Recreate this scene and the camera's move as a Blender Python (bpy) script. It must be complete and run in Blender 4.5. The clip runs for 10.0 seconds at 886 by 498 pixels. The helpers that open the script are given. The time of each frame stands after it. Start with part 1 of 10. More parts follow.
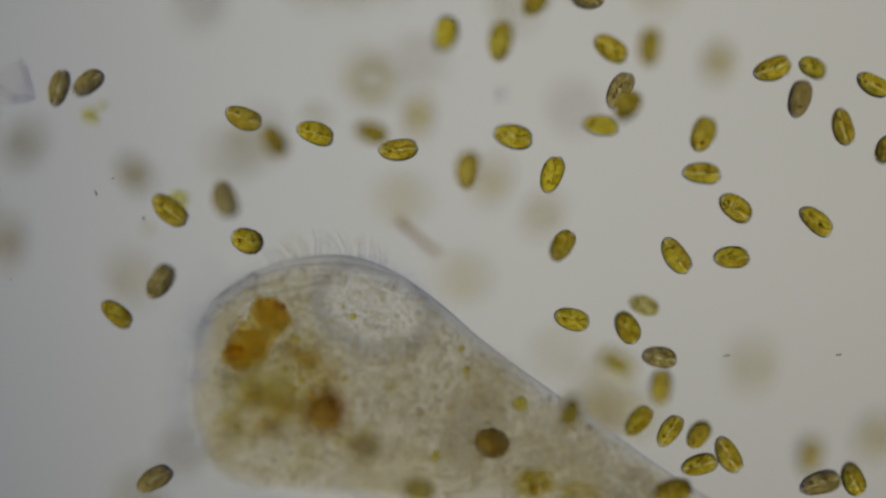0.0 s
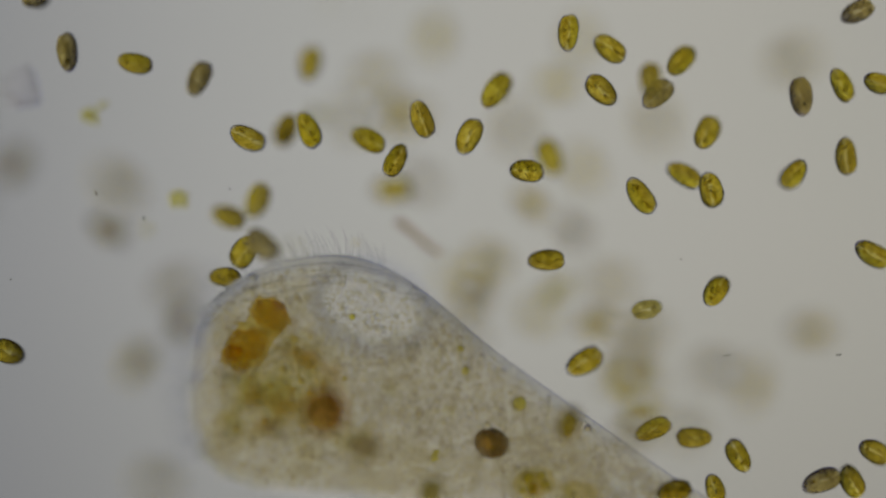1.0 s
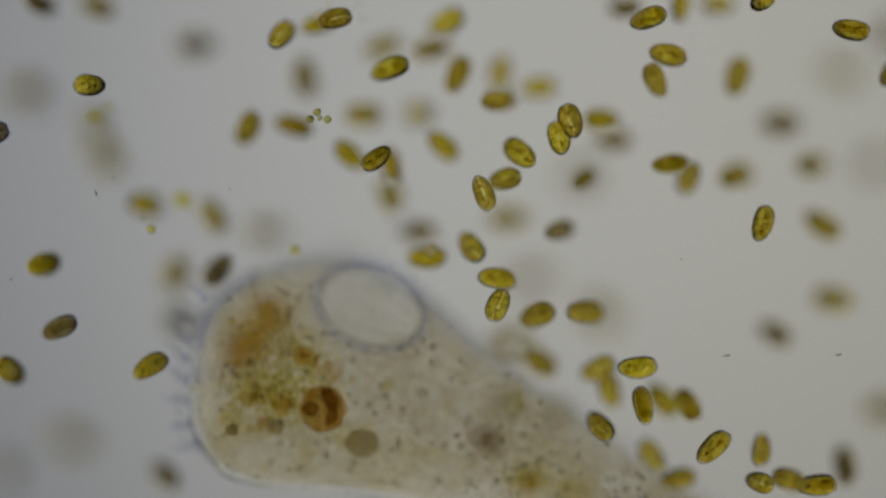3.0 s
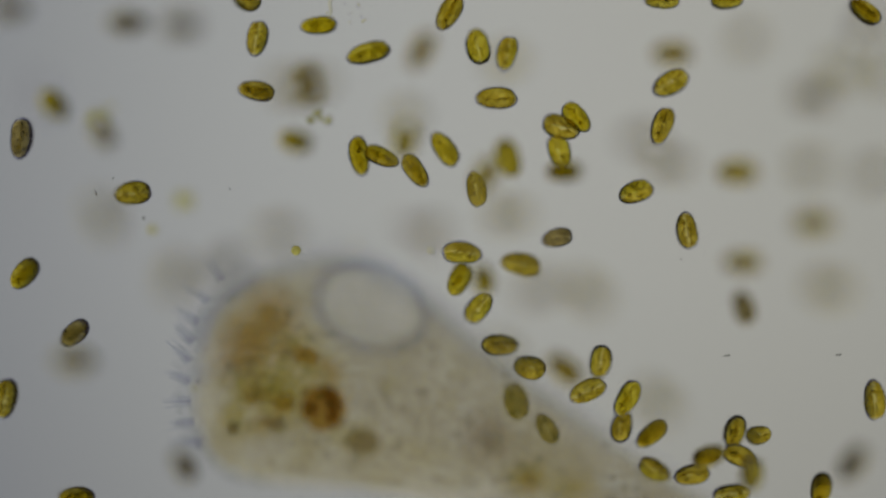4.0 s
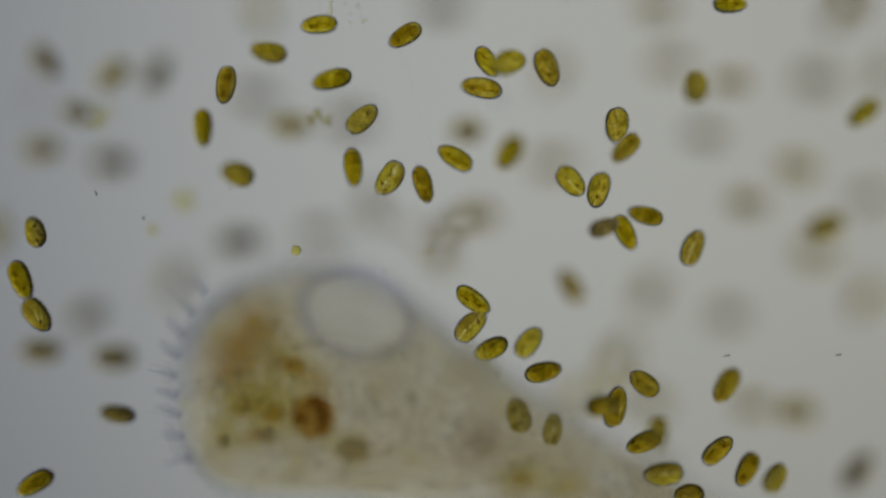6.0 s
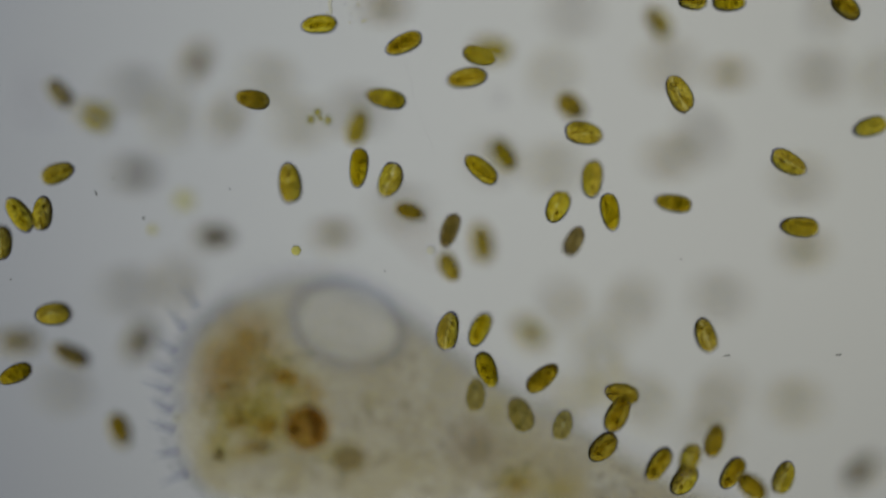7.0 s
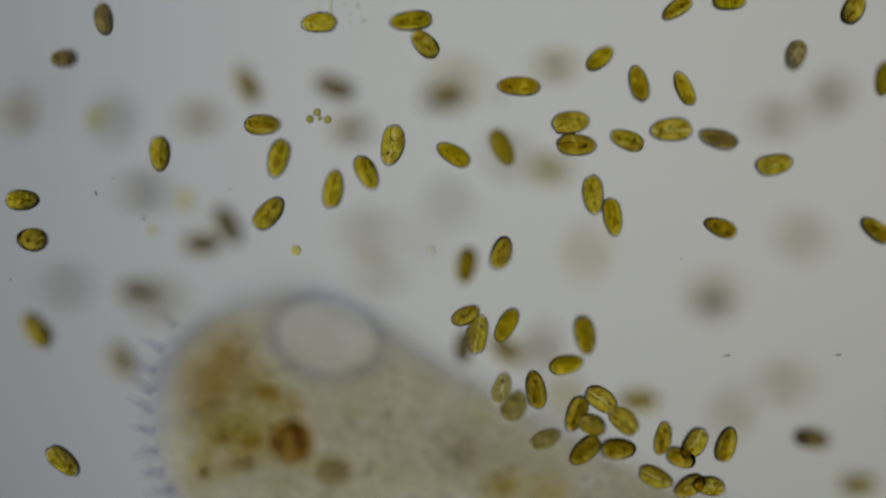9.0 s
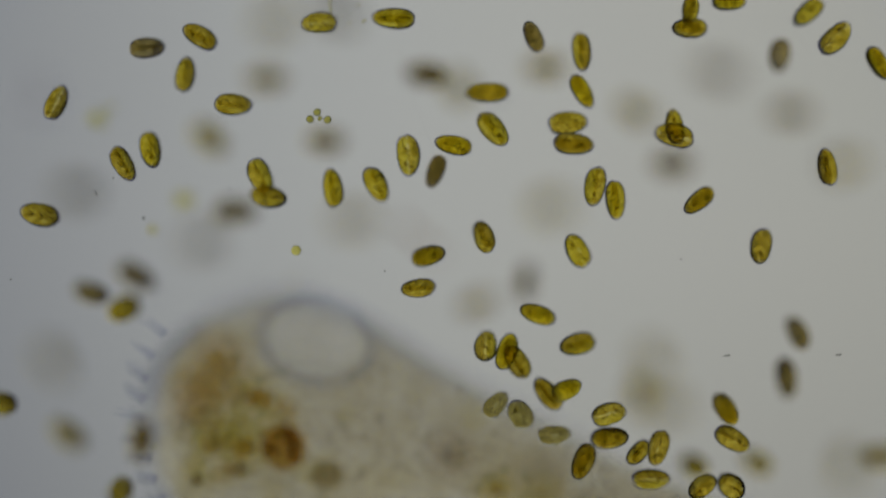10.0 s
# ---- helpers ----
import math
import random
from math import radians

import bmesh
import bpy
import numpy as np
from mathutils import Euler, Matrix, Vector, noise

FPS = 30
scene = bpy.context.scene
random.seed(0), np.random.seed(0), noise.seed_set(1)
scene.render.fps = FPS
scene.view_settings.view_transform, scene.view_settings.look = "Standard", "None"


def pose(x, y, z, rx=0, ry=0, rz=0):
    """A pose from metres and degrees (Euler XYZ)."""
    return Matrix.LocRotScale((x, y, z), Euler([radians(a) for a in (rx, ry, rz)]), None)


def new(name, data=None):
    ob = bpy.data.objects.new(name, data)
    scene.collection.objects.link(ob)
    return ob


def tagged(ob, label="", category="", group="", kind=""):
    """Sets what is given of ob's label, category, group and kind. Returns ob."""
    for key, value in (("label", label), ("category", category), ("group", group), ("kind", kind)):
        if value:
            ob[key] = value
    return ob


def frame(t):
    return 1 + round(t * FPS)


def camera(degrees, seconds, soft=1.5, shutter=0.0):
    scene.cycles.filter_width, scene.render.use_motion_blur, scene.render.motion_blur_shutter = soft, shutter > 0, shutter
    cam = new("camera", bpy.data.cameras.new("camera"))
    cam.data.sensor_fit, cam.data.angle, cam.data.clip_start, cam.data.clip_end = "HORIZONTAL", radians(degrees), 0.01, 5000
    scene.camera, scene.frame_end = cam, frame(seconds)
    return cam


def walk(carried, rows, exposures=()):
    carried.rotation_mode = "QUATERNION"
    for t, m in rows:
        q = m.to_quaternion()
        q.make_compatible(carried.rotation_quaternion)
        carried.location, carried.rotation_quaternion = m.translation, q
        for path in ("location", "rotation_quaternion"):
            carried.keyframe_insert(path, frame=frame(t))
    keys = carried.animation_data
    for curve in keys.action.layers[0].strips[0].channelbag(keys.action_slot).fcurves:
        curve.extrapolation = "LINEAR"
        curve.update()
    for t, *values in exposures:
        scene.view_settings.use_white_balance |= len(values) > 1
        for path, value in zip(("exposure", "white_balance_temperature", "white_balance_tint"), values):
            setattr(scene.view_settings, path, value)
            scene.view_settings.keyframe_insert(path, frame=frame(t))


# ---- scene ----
# A drop of pond water under a microscope, built 1000 times its true size: 1 m here is 1 mm,
# so a 28 micrometre alga is 28 mm long. z points up, from the lamp below towards the lens above.
FIELD = 0.6272                      # width of the field of view at the focal plane
RANGE = FIELD / 2 / math.tan(radians(5.0))
cam = camera(10.0, 10.0, soft=2.5)
cam.data.dof.use_dof = True
cam.data.dof.focus_distance = RANGE
cam.data.dof.aperture_fstop = 0.20

# The focus knob is turned between 1.6 and 3.6 s: the lens rises, and its focal plane with it.
FOCUS = [(0.0, 0.0), (1.5, 0.0), (2.0, 0.016), (2.5, 0.036), (3.0, 0.062), (3.8, 0.082), (4.5, 0.086), (10.0, 0.086)]
walk(cam, [(t, pose(0, 0, RANGE + z)) for t, z in FOCUS],
     exposures=[(0.0, 0.05, 6840, 9.6), (1.5, 0.04, 6820, 9.7), (2.5, 0.0, 6750, 9.8), (4.0, -0.02, 6630, 8.6), (5.7, -0.01, 6580, 7.6), (6.8, -0.01, 6490, 7.8), (10.0, -0.01, 6530, 8.2)])

scene.cycles.max_bounces = 40
scene.cycles.transmission_bounces = 40
scene.cycles.transparent_max_bounces = 64


# ---- light: the lit condenser lens under the slide, and a dim room ----
world = bpy.data.worlds.new("room")
world.use_nodes = True
room = world.node_tree
# the blue is made up: it tints the refracted edges of the cells
room.nodes["Background"].inputs["Color"].default_value = (0.035, 0.035, 0.10, 1)
room.nodes["Background"].inputs["Strength"].default_value = 1.0
scene.world = world


# ---- materials ----
def material(name):
    m = bpy.data.materials.new(name)
    m.use_nodes = True
    m.node_tree.nodes.clear()
    return m, m.node_tree.nodes, m.node_tree.links


def add(nodes, kind, **values):
    n = nodes.new(kind)
    for key, value in values.items():
        n.inputs[key].default_value = value
    return n


def rgb(r, g, b):
    return (r, g, b, 1.0)


def ramp(nodes, stops):
    n = nodes.new("ShaderNodeValToRGB")
    while len(n.color_ramp.elements) < len(stops):
        n.color_ramp.elements.new(0.5)
    for e, (p, c) in zip(n.color_ramp.elements, stops):
        e.position, e.color = p, rgb(*c)
    return n


def times(nodes, links, a, b):
    n = nodes.new("ShaderNodeMix")
    n.data_type, n.blend_type = "RGBA", "MULTIPLY"
    n.inputs[0].default_value = 1.0
    links.new(a, n.inputs[6])
    links.new(b, n.inputs[7])
    return n.outputs[2]


def finish(nodes, links, shader):
    out = nodes.new("ShaderNodeOutputMaterial")
    links.new(shader, out.inputs["Surface"])


def clear_stuff(name, stops, scale, detail=4.0, bend=0.0, rough=0.0, tints=None, distort=0.0):
    """See-through living matter: noise grain in its colour; bend is its refractive index in water, 0 for none."""
    m, nodes, links = material(name)
    place = nodes.new("ShaderNodeTexCoord")
    grain = add(nodes, "ShaderNodeTexNoise", Scale=scale, Detail=detail, Roughness=0.6, Distortion=distort)
    info = nodes.new("ShaderNodeObjectInfo")
    shift = nodes.new("ShaderNodeVectorMath")
    shift.operation = "ADD"
    links.new(place.outputs["Object"], shift.inputs[0])
    links.new(info.outputs["Random"], shift.inputs[1])
    links.new(shift.outputs[0], grain.inputs["Vector"])
    colour = ramp(nodes, stops)
    links.new(grain.outputs[0], colour.inputs[0])
    result = colour.outputs[0]
    if tints:
        tint = ramp(nodes, tints)
        links.new(info.outputs["Random"], tint.inputs[0])
        result = times(nodes, links, result, tint.outputs[0])
    if bend:
        s = add(nodes, "ShaderNodeBsdfRefraction", Roughness=rough, IOR=bend)
    else:
        s = nodes.new("ShaderNodeBsdfTransparent")
    links.new(result, s.inputs["Color"])
    finish(nodes, links, s.outputs[0])
    return m


def lit_field_material():
    """The condenser's lit top lens: glow painted cool and darker to the left and below, with a blue rim added out of
    view.
    """
    m, nodes, links = material("painted_condenser_glow")
    place = nodes.new("ShaderNodeTexCoord")
    split = nodes.new("ShaderNodeSeparateXYZ")
    links.new(place.outputs["Object"], split.inputs[0])
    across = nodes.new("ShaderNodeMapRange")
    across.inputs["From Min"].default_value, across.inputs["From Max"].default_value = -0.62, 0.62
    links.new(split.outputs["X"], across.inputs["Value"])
    # uneven background brightness painted into the glow: dim and cool at the left
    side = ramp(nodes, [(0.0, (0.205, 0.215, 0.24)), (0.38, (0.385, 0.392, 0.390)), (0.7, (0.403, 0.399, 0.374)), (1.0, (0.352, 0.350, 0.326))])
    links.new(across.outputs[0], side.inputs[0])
    length = nodes.new("ShaderNodeVectorMath")
    length.operation = "LENGTH"
    links.new(place.outputs["Object"], length.inputs[0])
    # unseen blue ring, added so refracted cell edges pick up a colour fringe
    rim = ramp(nodes, [(0.0, (1, 1, 1)), (0.77, (1, 1, 1)), (0.83, (0.66, 0.75, 1.1)), (0.89, (0.22, 0.30, 1.4)), (0.95, (0.14, 0.18, 1.1)), (1.0, (0.10, 0.11, 0.6))])
    links.new(length.outputs["Value"], rim.inputs[0])
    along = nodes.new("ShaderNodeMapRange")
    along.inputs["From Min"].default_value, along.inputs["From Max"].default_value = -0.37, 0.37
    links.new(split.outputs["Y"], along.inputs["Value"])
    # falloff towards the bottom, painted into the glow as well
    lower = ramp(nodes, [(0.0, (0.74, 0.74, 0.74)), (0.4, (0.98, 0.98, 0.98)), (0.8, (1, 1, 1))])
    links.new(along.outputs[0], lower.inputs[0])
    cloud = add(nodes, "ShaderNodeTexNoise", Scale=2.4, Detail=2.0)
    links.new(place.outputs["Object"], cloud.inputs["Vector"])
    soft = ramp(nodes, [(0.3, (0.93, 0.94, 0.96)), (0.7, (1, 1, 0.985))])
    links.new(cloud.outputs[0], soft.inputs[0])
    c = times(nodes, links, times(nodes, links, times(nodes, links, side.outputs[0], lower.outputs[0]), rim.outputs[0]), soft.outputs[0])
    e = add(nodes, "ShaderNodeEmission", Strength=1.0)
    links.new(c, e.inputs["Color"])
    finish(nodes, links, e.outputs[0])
    return m


def glass_material():
    m, nodes, links = material("slide_glass")
    grain = add(nodes, "ShaderNodeTexNoise", Scale=9.0, Detail=3.0)
    c = ramp(nodes, [(0.3, (0.985, 0.99, 0.985)), (0.7, (1, 1, 1))])
    links.new(grain.outputs[0], c.inputs[0])
    s = add(nodes, "ShaderNodeBsdfGlass", IOR=1.12)
    links.new(c.outputs[0], s.inputs["Color"])
    finish(nodes, links, s.outputs[0])
    return m


LIT = lit_field_material()
GLASS = glass_material()
WALL = clear_stuff("alga_wall", [(0.35, (0.915, 0.875, 0.75)), (0.65, (0.985, 0.955, 0.86))], 140, bend=1.135,
                   tints=[(0.0, (0.93, 0.915, 0.90)), (0.5, (0.98, 0.975, 0.96)), (1.0, (1, 1, 1))])
PLASTID = clear_stuff("olive_chloroplast", [(0.34, (0.68, 0.635, 0.30)), (0.48, (0.865, 0.825, 0.43)), (0.60, (0.99, 0.975, 0.70))], 150, detail=4, distort=0.7,
                      tints=[(0.0, (0.90, 0.88, 0.87)), (0.5, (1.0, 0.98, 0.92)), (1.0, (0.98, 1.0, 0.88))])
# dull and yellow copies paint in the dimming and brightening of defocused cells
PLASTID_DULL = clear_stuff("defocus_dull_chloroplast", [(0.36, (0.60, 0.56, 0.43)), (0.48, (0.77, 0.735, 0.56)), (0.60, (0.92, 0.895, 0.73))], 150, detail=4, distort=0.7)
PLASTID_YELLOW = clear_stuff("defocus_yellow_chloroplast", [(0.36, (0.75, 0.71, 0.28)), (0.48, (0.92, 0.885, 0.44)), (0.60, (1, 0.985, 0.66))], 150, detail=4, distort=0.7)
SAP = clear_stuff("yellow_cell_sap", [(0.36, (0.865, 0.815, 0.43)), (0.50, (0.97, 0.94, 0.61)), (0.62, (1, 0.988, 0.81))], 190, detail=4, distort=1.0)
SAP_DULL = clear_stuff("defocus_dull_sap", [(0.36, (0.76, 0.73, 0.62)), (0.50, (0.86, 0.84, 0.73)), (0.62, (0.96, 0.945, 0.86))], 190, detail=4, distort=1.0)
SAP_YELLOW = clear_stuff("defocus_bright_sap", [(0.36, (0.89, 0.84, 0.36)), (0.50, (0.97, 0.945, 0.53)), (0.62, (1, 0.99, 0.74))], 190, detail=4, distort=1.0)
# pale copies paint in the haze over algae half hidden by the ciliate
WALL_PALE = clear_stuff("veiled_alga_wall", [(0.35, (0.93, 0.925, 0.89)), (0.65, (0.98, 0.975, 0.95))], 140, bend=1.06)
PLASTID_PALE = clear_stuff("veiled_chloroplast", [(0.36, (0.76, 0.73, 0.50)), (0.48, (0.87, 0.845, 0.63)), (0.60, (0.96, 0.94, 0.78))], 150, detail=4, distort=0.7)
STARCH = clear_stuff("starch_grain", [(0.3, (0.97, 0.96, 0.86)), (0.7, (1, 1, 0.96))], 200, bend=1.08)
GULLET = clear_stuff("dark_gullet", [(0.35, (0.55, 0.50, 0.26)), (0.65, (0.82, 0.76, 0.44))], 260)
THREAD = clear_stuff("pale_thread", [(0.3, (0.93, 0.93, 0.92)), (0.7, (1, 1, 1))], 90, bend=0.97)
SLIME = clear_stuff("pale_slime", [(0.3, (0.93, 0.92, 0.80)), (0.7, (1, 0.99, 0.93))], 160, bend=1.03)
CILIUM = clear_stuff("bluish_cilium", [(0.3, (0.78, 0.79, 0.86)), (0.7, (0.90, 0.905, 0.95))], 80)
CIRRUS = clear_stuff("clear_cirrus", [(0.3, (0.86, 0.87, 0.93)), (0.7, (0.96, 0.96, 0.99))], 80, bend=1.06)
# grain tint standing in for refracted shade at body and vacuole edges
SHADE_GRAIN = clear_stuff("blue_grey_shade_grain", [(0.3, (0.955, 0.962, 0.985)), (0.7, (0.985, 0.988, 0.998))], 90)
PELLICLE = clear_stuff("body_pellicle", [(0.36, (0.935, 0.93, 0.925)), (0.50, (0.988, 0.985, 0.978)), (0.60, (1, 1, 0.995))], 170, detail=6, distort=0.4, bend=1.034)
GRAIN_WARM = clear_stuff("warm_granule", [(0.3, (0.975, 0.955, 0.91)), (0.7, (0.997, 0.99, 0.965))], 120)
GRAIN_DARK = clear_stuff("dark_granule", [(0.3, (0.83, 0.82, 0.83)), (0.7, (0.93, 0.92, 0.92))], 120)
GRAIN_COOL = clear_stuff("cool_granule", [(0.3, (0.935, 0.93, 0.955)), (0.7, (0.985, 0.98, 0.995))], 120)
GRAIN_SPOT = clear_stuff("olive_grey_spot", [(0.3, (0.82, 0.82, 0.79)), (0.7, (0.93, 0.93, 0.91))], 90)
DROPLET = clear_stuff("oil_droplet", [(0.3, (0.95, 0.92, 0.78)), (0.7, (1, 1, 0.95))], 120, bend=1.045)
BEAD = clear_stuff("clear_bead", [(0.3, (0.97, 0.95, 0.87)), (0.7, (1, 1, 0.97))], 120, bend=1.085)
BALL_BROWN = clear_stuff("ball_food", [(0.34, (0.65, 0.51, 0.26)), (0.5, (0.79, 0.65, 0.35)), (0.64, (0.94, 0.83, 0.51))], 55, detail=5, distort=1.0)
GOLD = clear_stuff("golden_droplet", [(0.3, (0.96, 0.87, 0.50)), (0.7, (1, 0.96, 0.70))], 120, bend=1.07)
RUST = clear_stuff("rust_food", [(0.34, (0.89, 0.765, 0.42)), (0.5, (0.95, 0.87, 0.58)), (0.66, (0.99, 0.96, 0.79))], 95, detail=6, distort=0.8)
BROWN = clear_stuff("brown_food", [(0.36, (0.86, 0.74, 0.36)), (0.5, (0.93, 0.84, 0.47)), (0.64, (0.985, 0.94, 0.66))], 70, detail=6, distort=0.7)
DARK_BROWN = clear_stuff("dark_food", [(0.36, (0.64, 0.51, 0.36)), (0.5, (0.75, 0.63, 0.46)), (0.64, (0.87, 0.77, 0.60))], 85, detail=5, distort=0.8)
AMBER = clear_stuff("amber_food", [(0.32, (0.88, 0.80, 0.52)), (0.5, (0.94, 0.88, 0.66)), (0.7, (0.98, 0.95, 0.82))], 85, detail=5, distort=0.8)
OCHRE_GRAIN = clear_stuff("ochre_grain", [(0.3, (0.952, 0.944, 0.815)), (0.7, (0.982, 0.976, 0.90))], 90)
BROWN_GRAIN = clear_stuff("brown_grain", [(0.3, (0.925, 0.87, 0.70)), (0.7, (0.97, 0.935, 0.83))], 90)
OCHRE = clear_stuff("ochre_cloud", [(0.30, (0.89, 0.84, 0.58)), (0.5, (0.97, 0.945, 0.79)), (0.70, (1, 0.995, 0.95))], 60, detail=6, distort=0.6)
PLASMA_CLOUD = clear_stuff("plasma_cloud", [(0.32, (0.976, 0.970, 0.935)), (0.5, (0.988, 0.984, 0.96)), (0.68, (0.998, 0.995, 0.985))], 90, detail=6, distort=0.5)
SWALLOWED_GREY = clear_stuff("half_digested_alga", [(0.32, (0.63, 0.58, 0.46)), (0.5, (0.76, 0.71, 0.57)), (0.7, (0.89, 0.85, 0.71))], 110, detail=5, bend=1.03)
SWALLOWED = clear_stuff("swallowed_alga", [(0.38, (0.36, 0.27, 0.13)), (0.5, (0.58, 0.45, 0.19)), (0.62, (0.90, 0.77, 0.36))], 60, detail=4, bend=1.10)
LEAF_GRAIN = clear_stuff("yellow_green_granule", [(0.3, (0.82, 0.78, 0.26)), (0.7, (0.97, 0.95, 0.56))], 160, bend=1.09)
SHARD = clear_stuff("glassy_shard", [(0.3, (0.93, 0.925, 0.94)), (0.7, (1, 0.99, 0.99))], 60, bend=1.02)
YELLOW = clear_stuff("yellow_colony", [(0.3, (0.86, 0.81, 0.28)), (0.7, (0.99, 0.97, 0.62))], 160, bend=1.07)
CLEAR = clear_stuff("clear_shell", [(0.3, (0.94, 0.94, 0.95)), (0.7, (1, 1, 1))], 60, bend=1.06)
HAIR = clear_stuff("pale_cilium", [(0.3, (0.80, 0.80, 0.82)), (0.7, (0.91, 0.91, 0.91))], 80)
SKIN_ROW = clear_stuff("skin_row", [(0.35, (0.93, 0.93, 0.93)), (0.65, (0.985, 0.985, 0.98))], 120)
HUSK = clear_stuff("brown_husk", [(0.3, (0.62, 0.52, 0.42)), (0.7, (0.82, 0.74, 0.64))], 60)
VACUOLE_SKIN = clear_stuff("vacuole_skin", [(0.3, (0.985, 0.985, 0.985)), (0.7, (1, 1, 1))], 60, bend=0.983)
MEAL_SKIN = clear_stuff("food_vacuole_skin", [(0.3, (0.97, 0.97, 0.965)), (0.7, (1, 1, 1))], 60, bend=0.990)
PLASTID_BALL = clear_stuff("olive_cell", [(0.36, (0.60, 0.58, 0.22)), (0.66, (0.90, 0.88, 0.50))], 190, bend=1.12)
SPECK = clear_stuff("black_dust", [(0.3, (0.10, 0.09, 0.08)), (0.7, (0.30, 0.28, 0.26))], 400)


def cytoplasm_material(name, left, grain_stops):
    """Grainy beige plasma, thinned out where the two water vacuoles press it aside; left is what stays of it there."""
    m, nodes, links = material(name)
    place = nodes.new("ShaderNodeTexCoord")
    fine = add(nodes, "ShaderNodeTexNoise", Scale=210.0, Detail=6.0, Roughness=0.65, Distortion=0.5)
    links.new(place.outputs["Object"], fine.inputs["Vector"])
    grain = ramp(nodes, grain_stops)
    links.new(fine.outputs[0], grain.inputs[0])
    wide = add(nodes, "ShaderNodeTexNoise", Scale=22.0, Detail=4.0)
    links.new(place.outputs["Object"], wide.inputs["Vector"])
    patch = ramp(nodes, [(0.34, (0.970, 0.962, 0.935)), (0.52, (0.991, 0.986, 0.972)), (0.68, (1, 0.999, 0.995))])
    links.new(wide.outputs[0], patch.inputs[0])
    result = times(nodes, links, grain.outputs[0], patch.outputs[0])
    for (x, y, _), turned, radii in ((VACUOLE, 22, (0.037, 0.0265)), (SMALL_VACUOLE, 25, (0.021, 0.010))):
        mapping = add(nodes, "ShaderNodeMapping", Location=(-x, -y, 0))
        links.new(place.outputs["Object"], mapping.inputs["Vector"])
        turn = add(nodes, "ShaderNodeMapping", Rotation=(0, 0, radians(turned)))
        links.new(mapping.outputs[0], turn.inputs["Vector"])
        squeeze = nodes.new("ShaderNodeVectorMath")
        squeeze.operation = "DIVIDE"
        squeeze.inputs[1].default_value = (*radii, 0.30)
        links.new(turn.outputs[0], squeeze.inputs[0])
        far = nodes.new("ShaderNodeVectorMath")
        far.operation = "LENGTH"
        links.new(squeeze.outputs[0], far.inputs[0])
        edge = add(nodes, "ShaderNodeMapRange")
        edge.inputs["From Min"].default_value, edge.inputs["From Max"].default_value = 0.90, 1.0
        edge.inputs["To Min"].default_value = left
        links.new(far.outputs["Value"], edge.inputs["Value"])
        mix = nodes.new("ShaderNodeMix")
        mix.data_type = "RGBA"
        links.new(edge.outputs[0], mix.inputs[0])
        mix.inputs[6].default_value = rgb(1, 1, 1)
        links.new(result, mix.inputs[7])
        result = mix.outputs[2]
    s = nodes.new("ShaderNodeBsdfTransparent")
    links.new(result, s.inputs["Color"])
    finish(nodes, links, s.outputs[0])
    return m


# ---- building helpers ----
MM = 0.001


def part(name, bm, mat, parent=None, label="", smooth=True):
    me = bpy.data.meshes.new(name)
    bm.to_mesh(me)
    bm.free()
    if smooth:
        for p in me.polygons:
            p.use_smooth = True
    me.materials.append(mat)
    ob = new(name, me)
    if parent:
        ob.parent = parent
    if label:
        ob["label"] = label
    return ob


def blob(bm, centre, radii, rough=0.0, turn=0.0, seed=0, level=3, freq=1.0):
    """An uneven ellipsoid."""
    made = bmesh.ops.create_icosphere(bm, subdivisions=level, radius=1.0)["verts"]
    spin = Matrix.Rotation(radians(turn), 3, "Z")
    for v in made:
        k = 1.0 + rough * noise.noise(v.co * freq * 1.7 + Vector((seed * 3.1, seed * 1.7, 0)))
        v.co = spin @ Vector((v.co.x * radii[0] * k, v.co.y * radii[1] * k, v.co.z * radii[2] * k)) + Vector(centre)
    return bm


def tube(bm, points, r0, r1, sides=6):
    """A round thread along points, tapering from r0 to r1."""
    rings = []
    for i, p in enumerate(points):
        a = Vector(points[max(i - 1, 0)])
        b = Vector(points[min(i + 1, len(points) - 1)])
        way = (b - a).normalized()
        u = way.cross(Vector((0, 0, 1)))
        u = u.normalized() if u.length > 1e-6 else Vector((1, 0, 0))
        w = way.cross(u)
        r = r0 + (r1 - r0) * i / (len(points) - 1)
        rings.append([bm.verts.new(Vector(p) + r * (math.cos(k * math.tau / sides) * u + math.sin(k * math.tau / sides) * w)) for k in range(sides)])
    for a, b in zip(rings, rings[1:]):
        for k in range(sides):
            bm.faces.new((a[k], a[(k + 1) % sides], b[(k + 1) % sides], b[k]))
    bm.faces.new(rings[0][::-1])
    bm.faces.new(rings[-1])
    return bm


# ---- the setting: lamp field, slide ----
def build_setting():
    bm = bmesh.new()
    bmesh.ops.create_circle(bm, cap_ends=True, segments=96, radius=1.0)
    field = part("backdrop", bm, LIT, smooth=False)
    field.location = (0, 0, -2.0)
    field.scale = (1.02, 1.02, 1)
    tagged(field, "glowing grey-white condenser lens with painted falloff and an added blue rim", "backdrop", kind="structure")
    bm = bmesh.new()
    bmesh.ops.create_cube(bm, size=1.0)
    for v in bm.verts:
        v.co = Vector((v.co.x * 1.5, v.co.y * 1.0, v.co.z * 0.06))
    bmesh.ops.bevel(bm, geom=bm.edges[:], offset=0.006, segments=2, affect="EDGES")
    slide = part("glass_slide", bm, GLASS, smooth=False)
    slide.location = (0, 0, -0.42)
    tagged(slide, "clear glass microscope slide under the water drop", "slide", kind="structure")


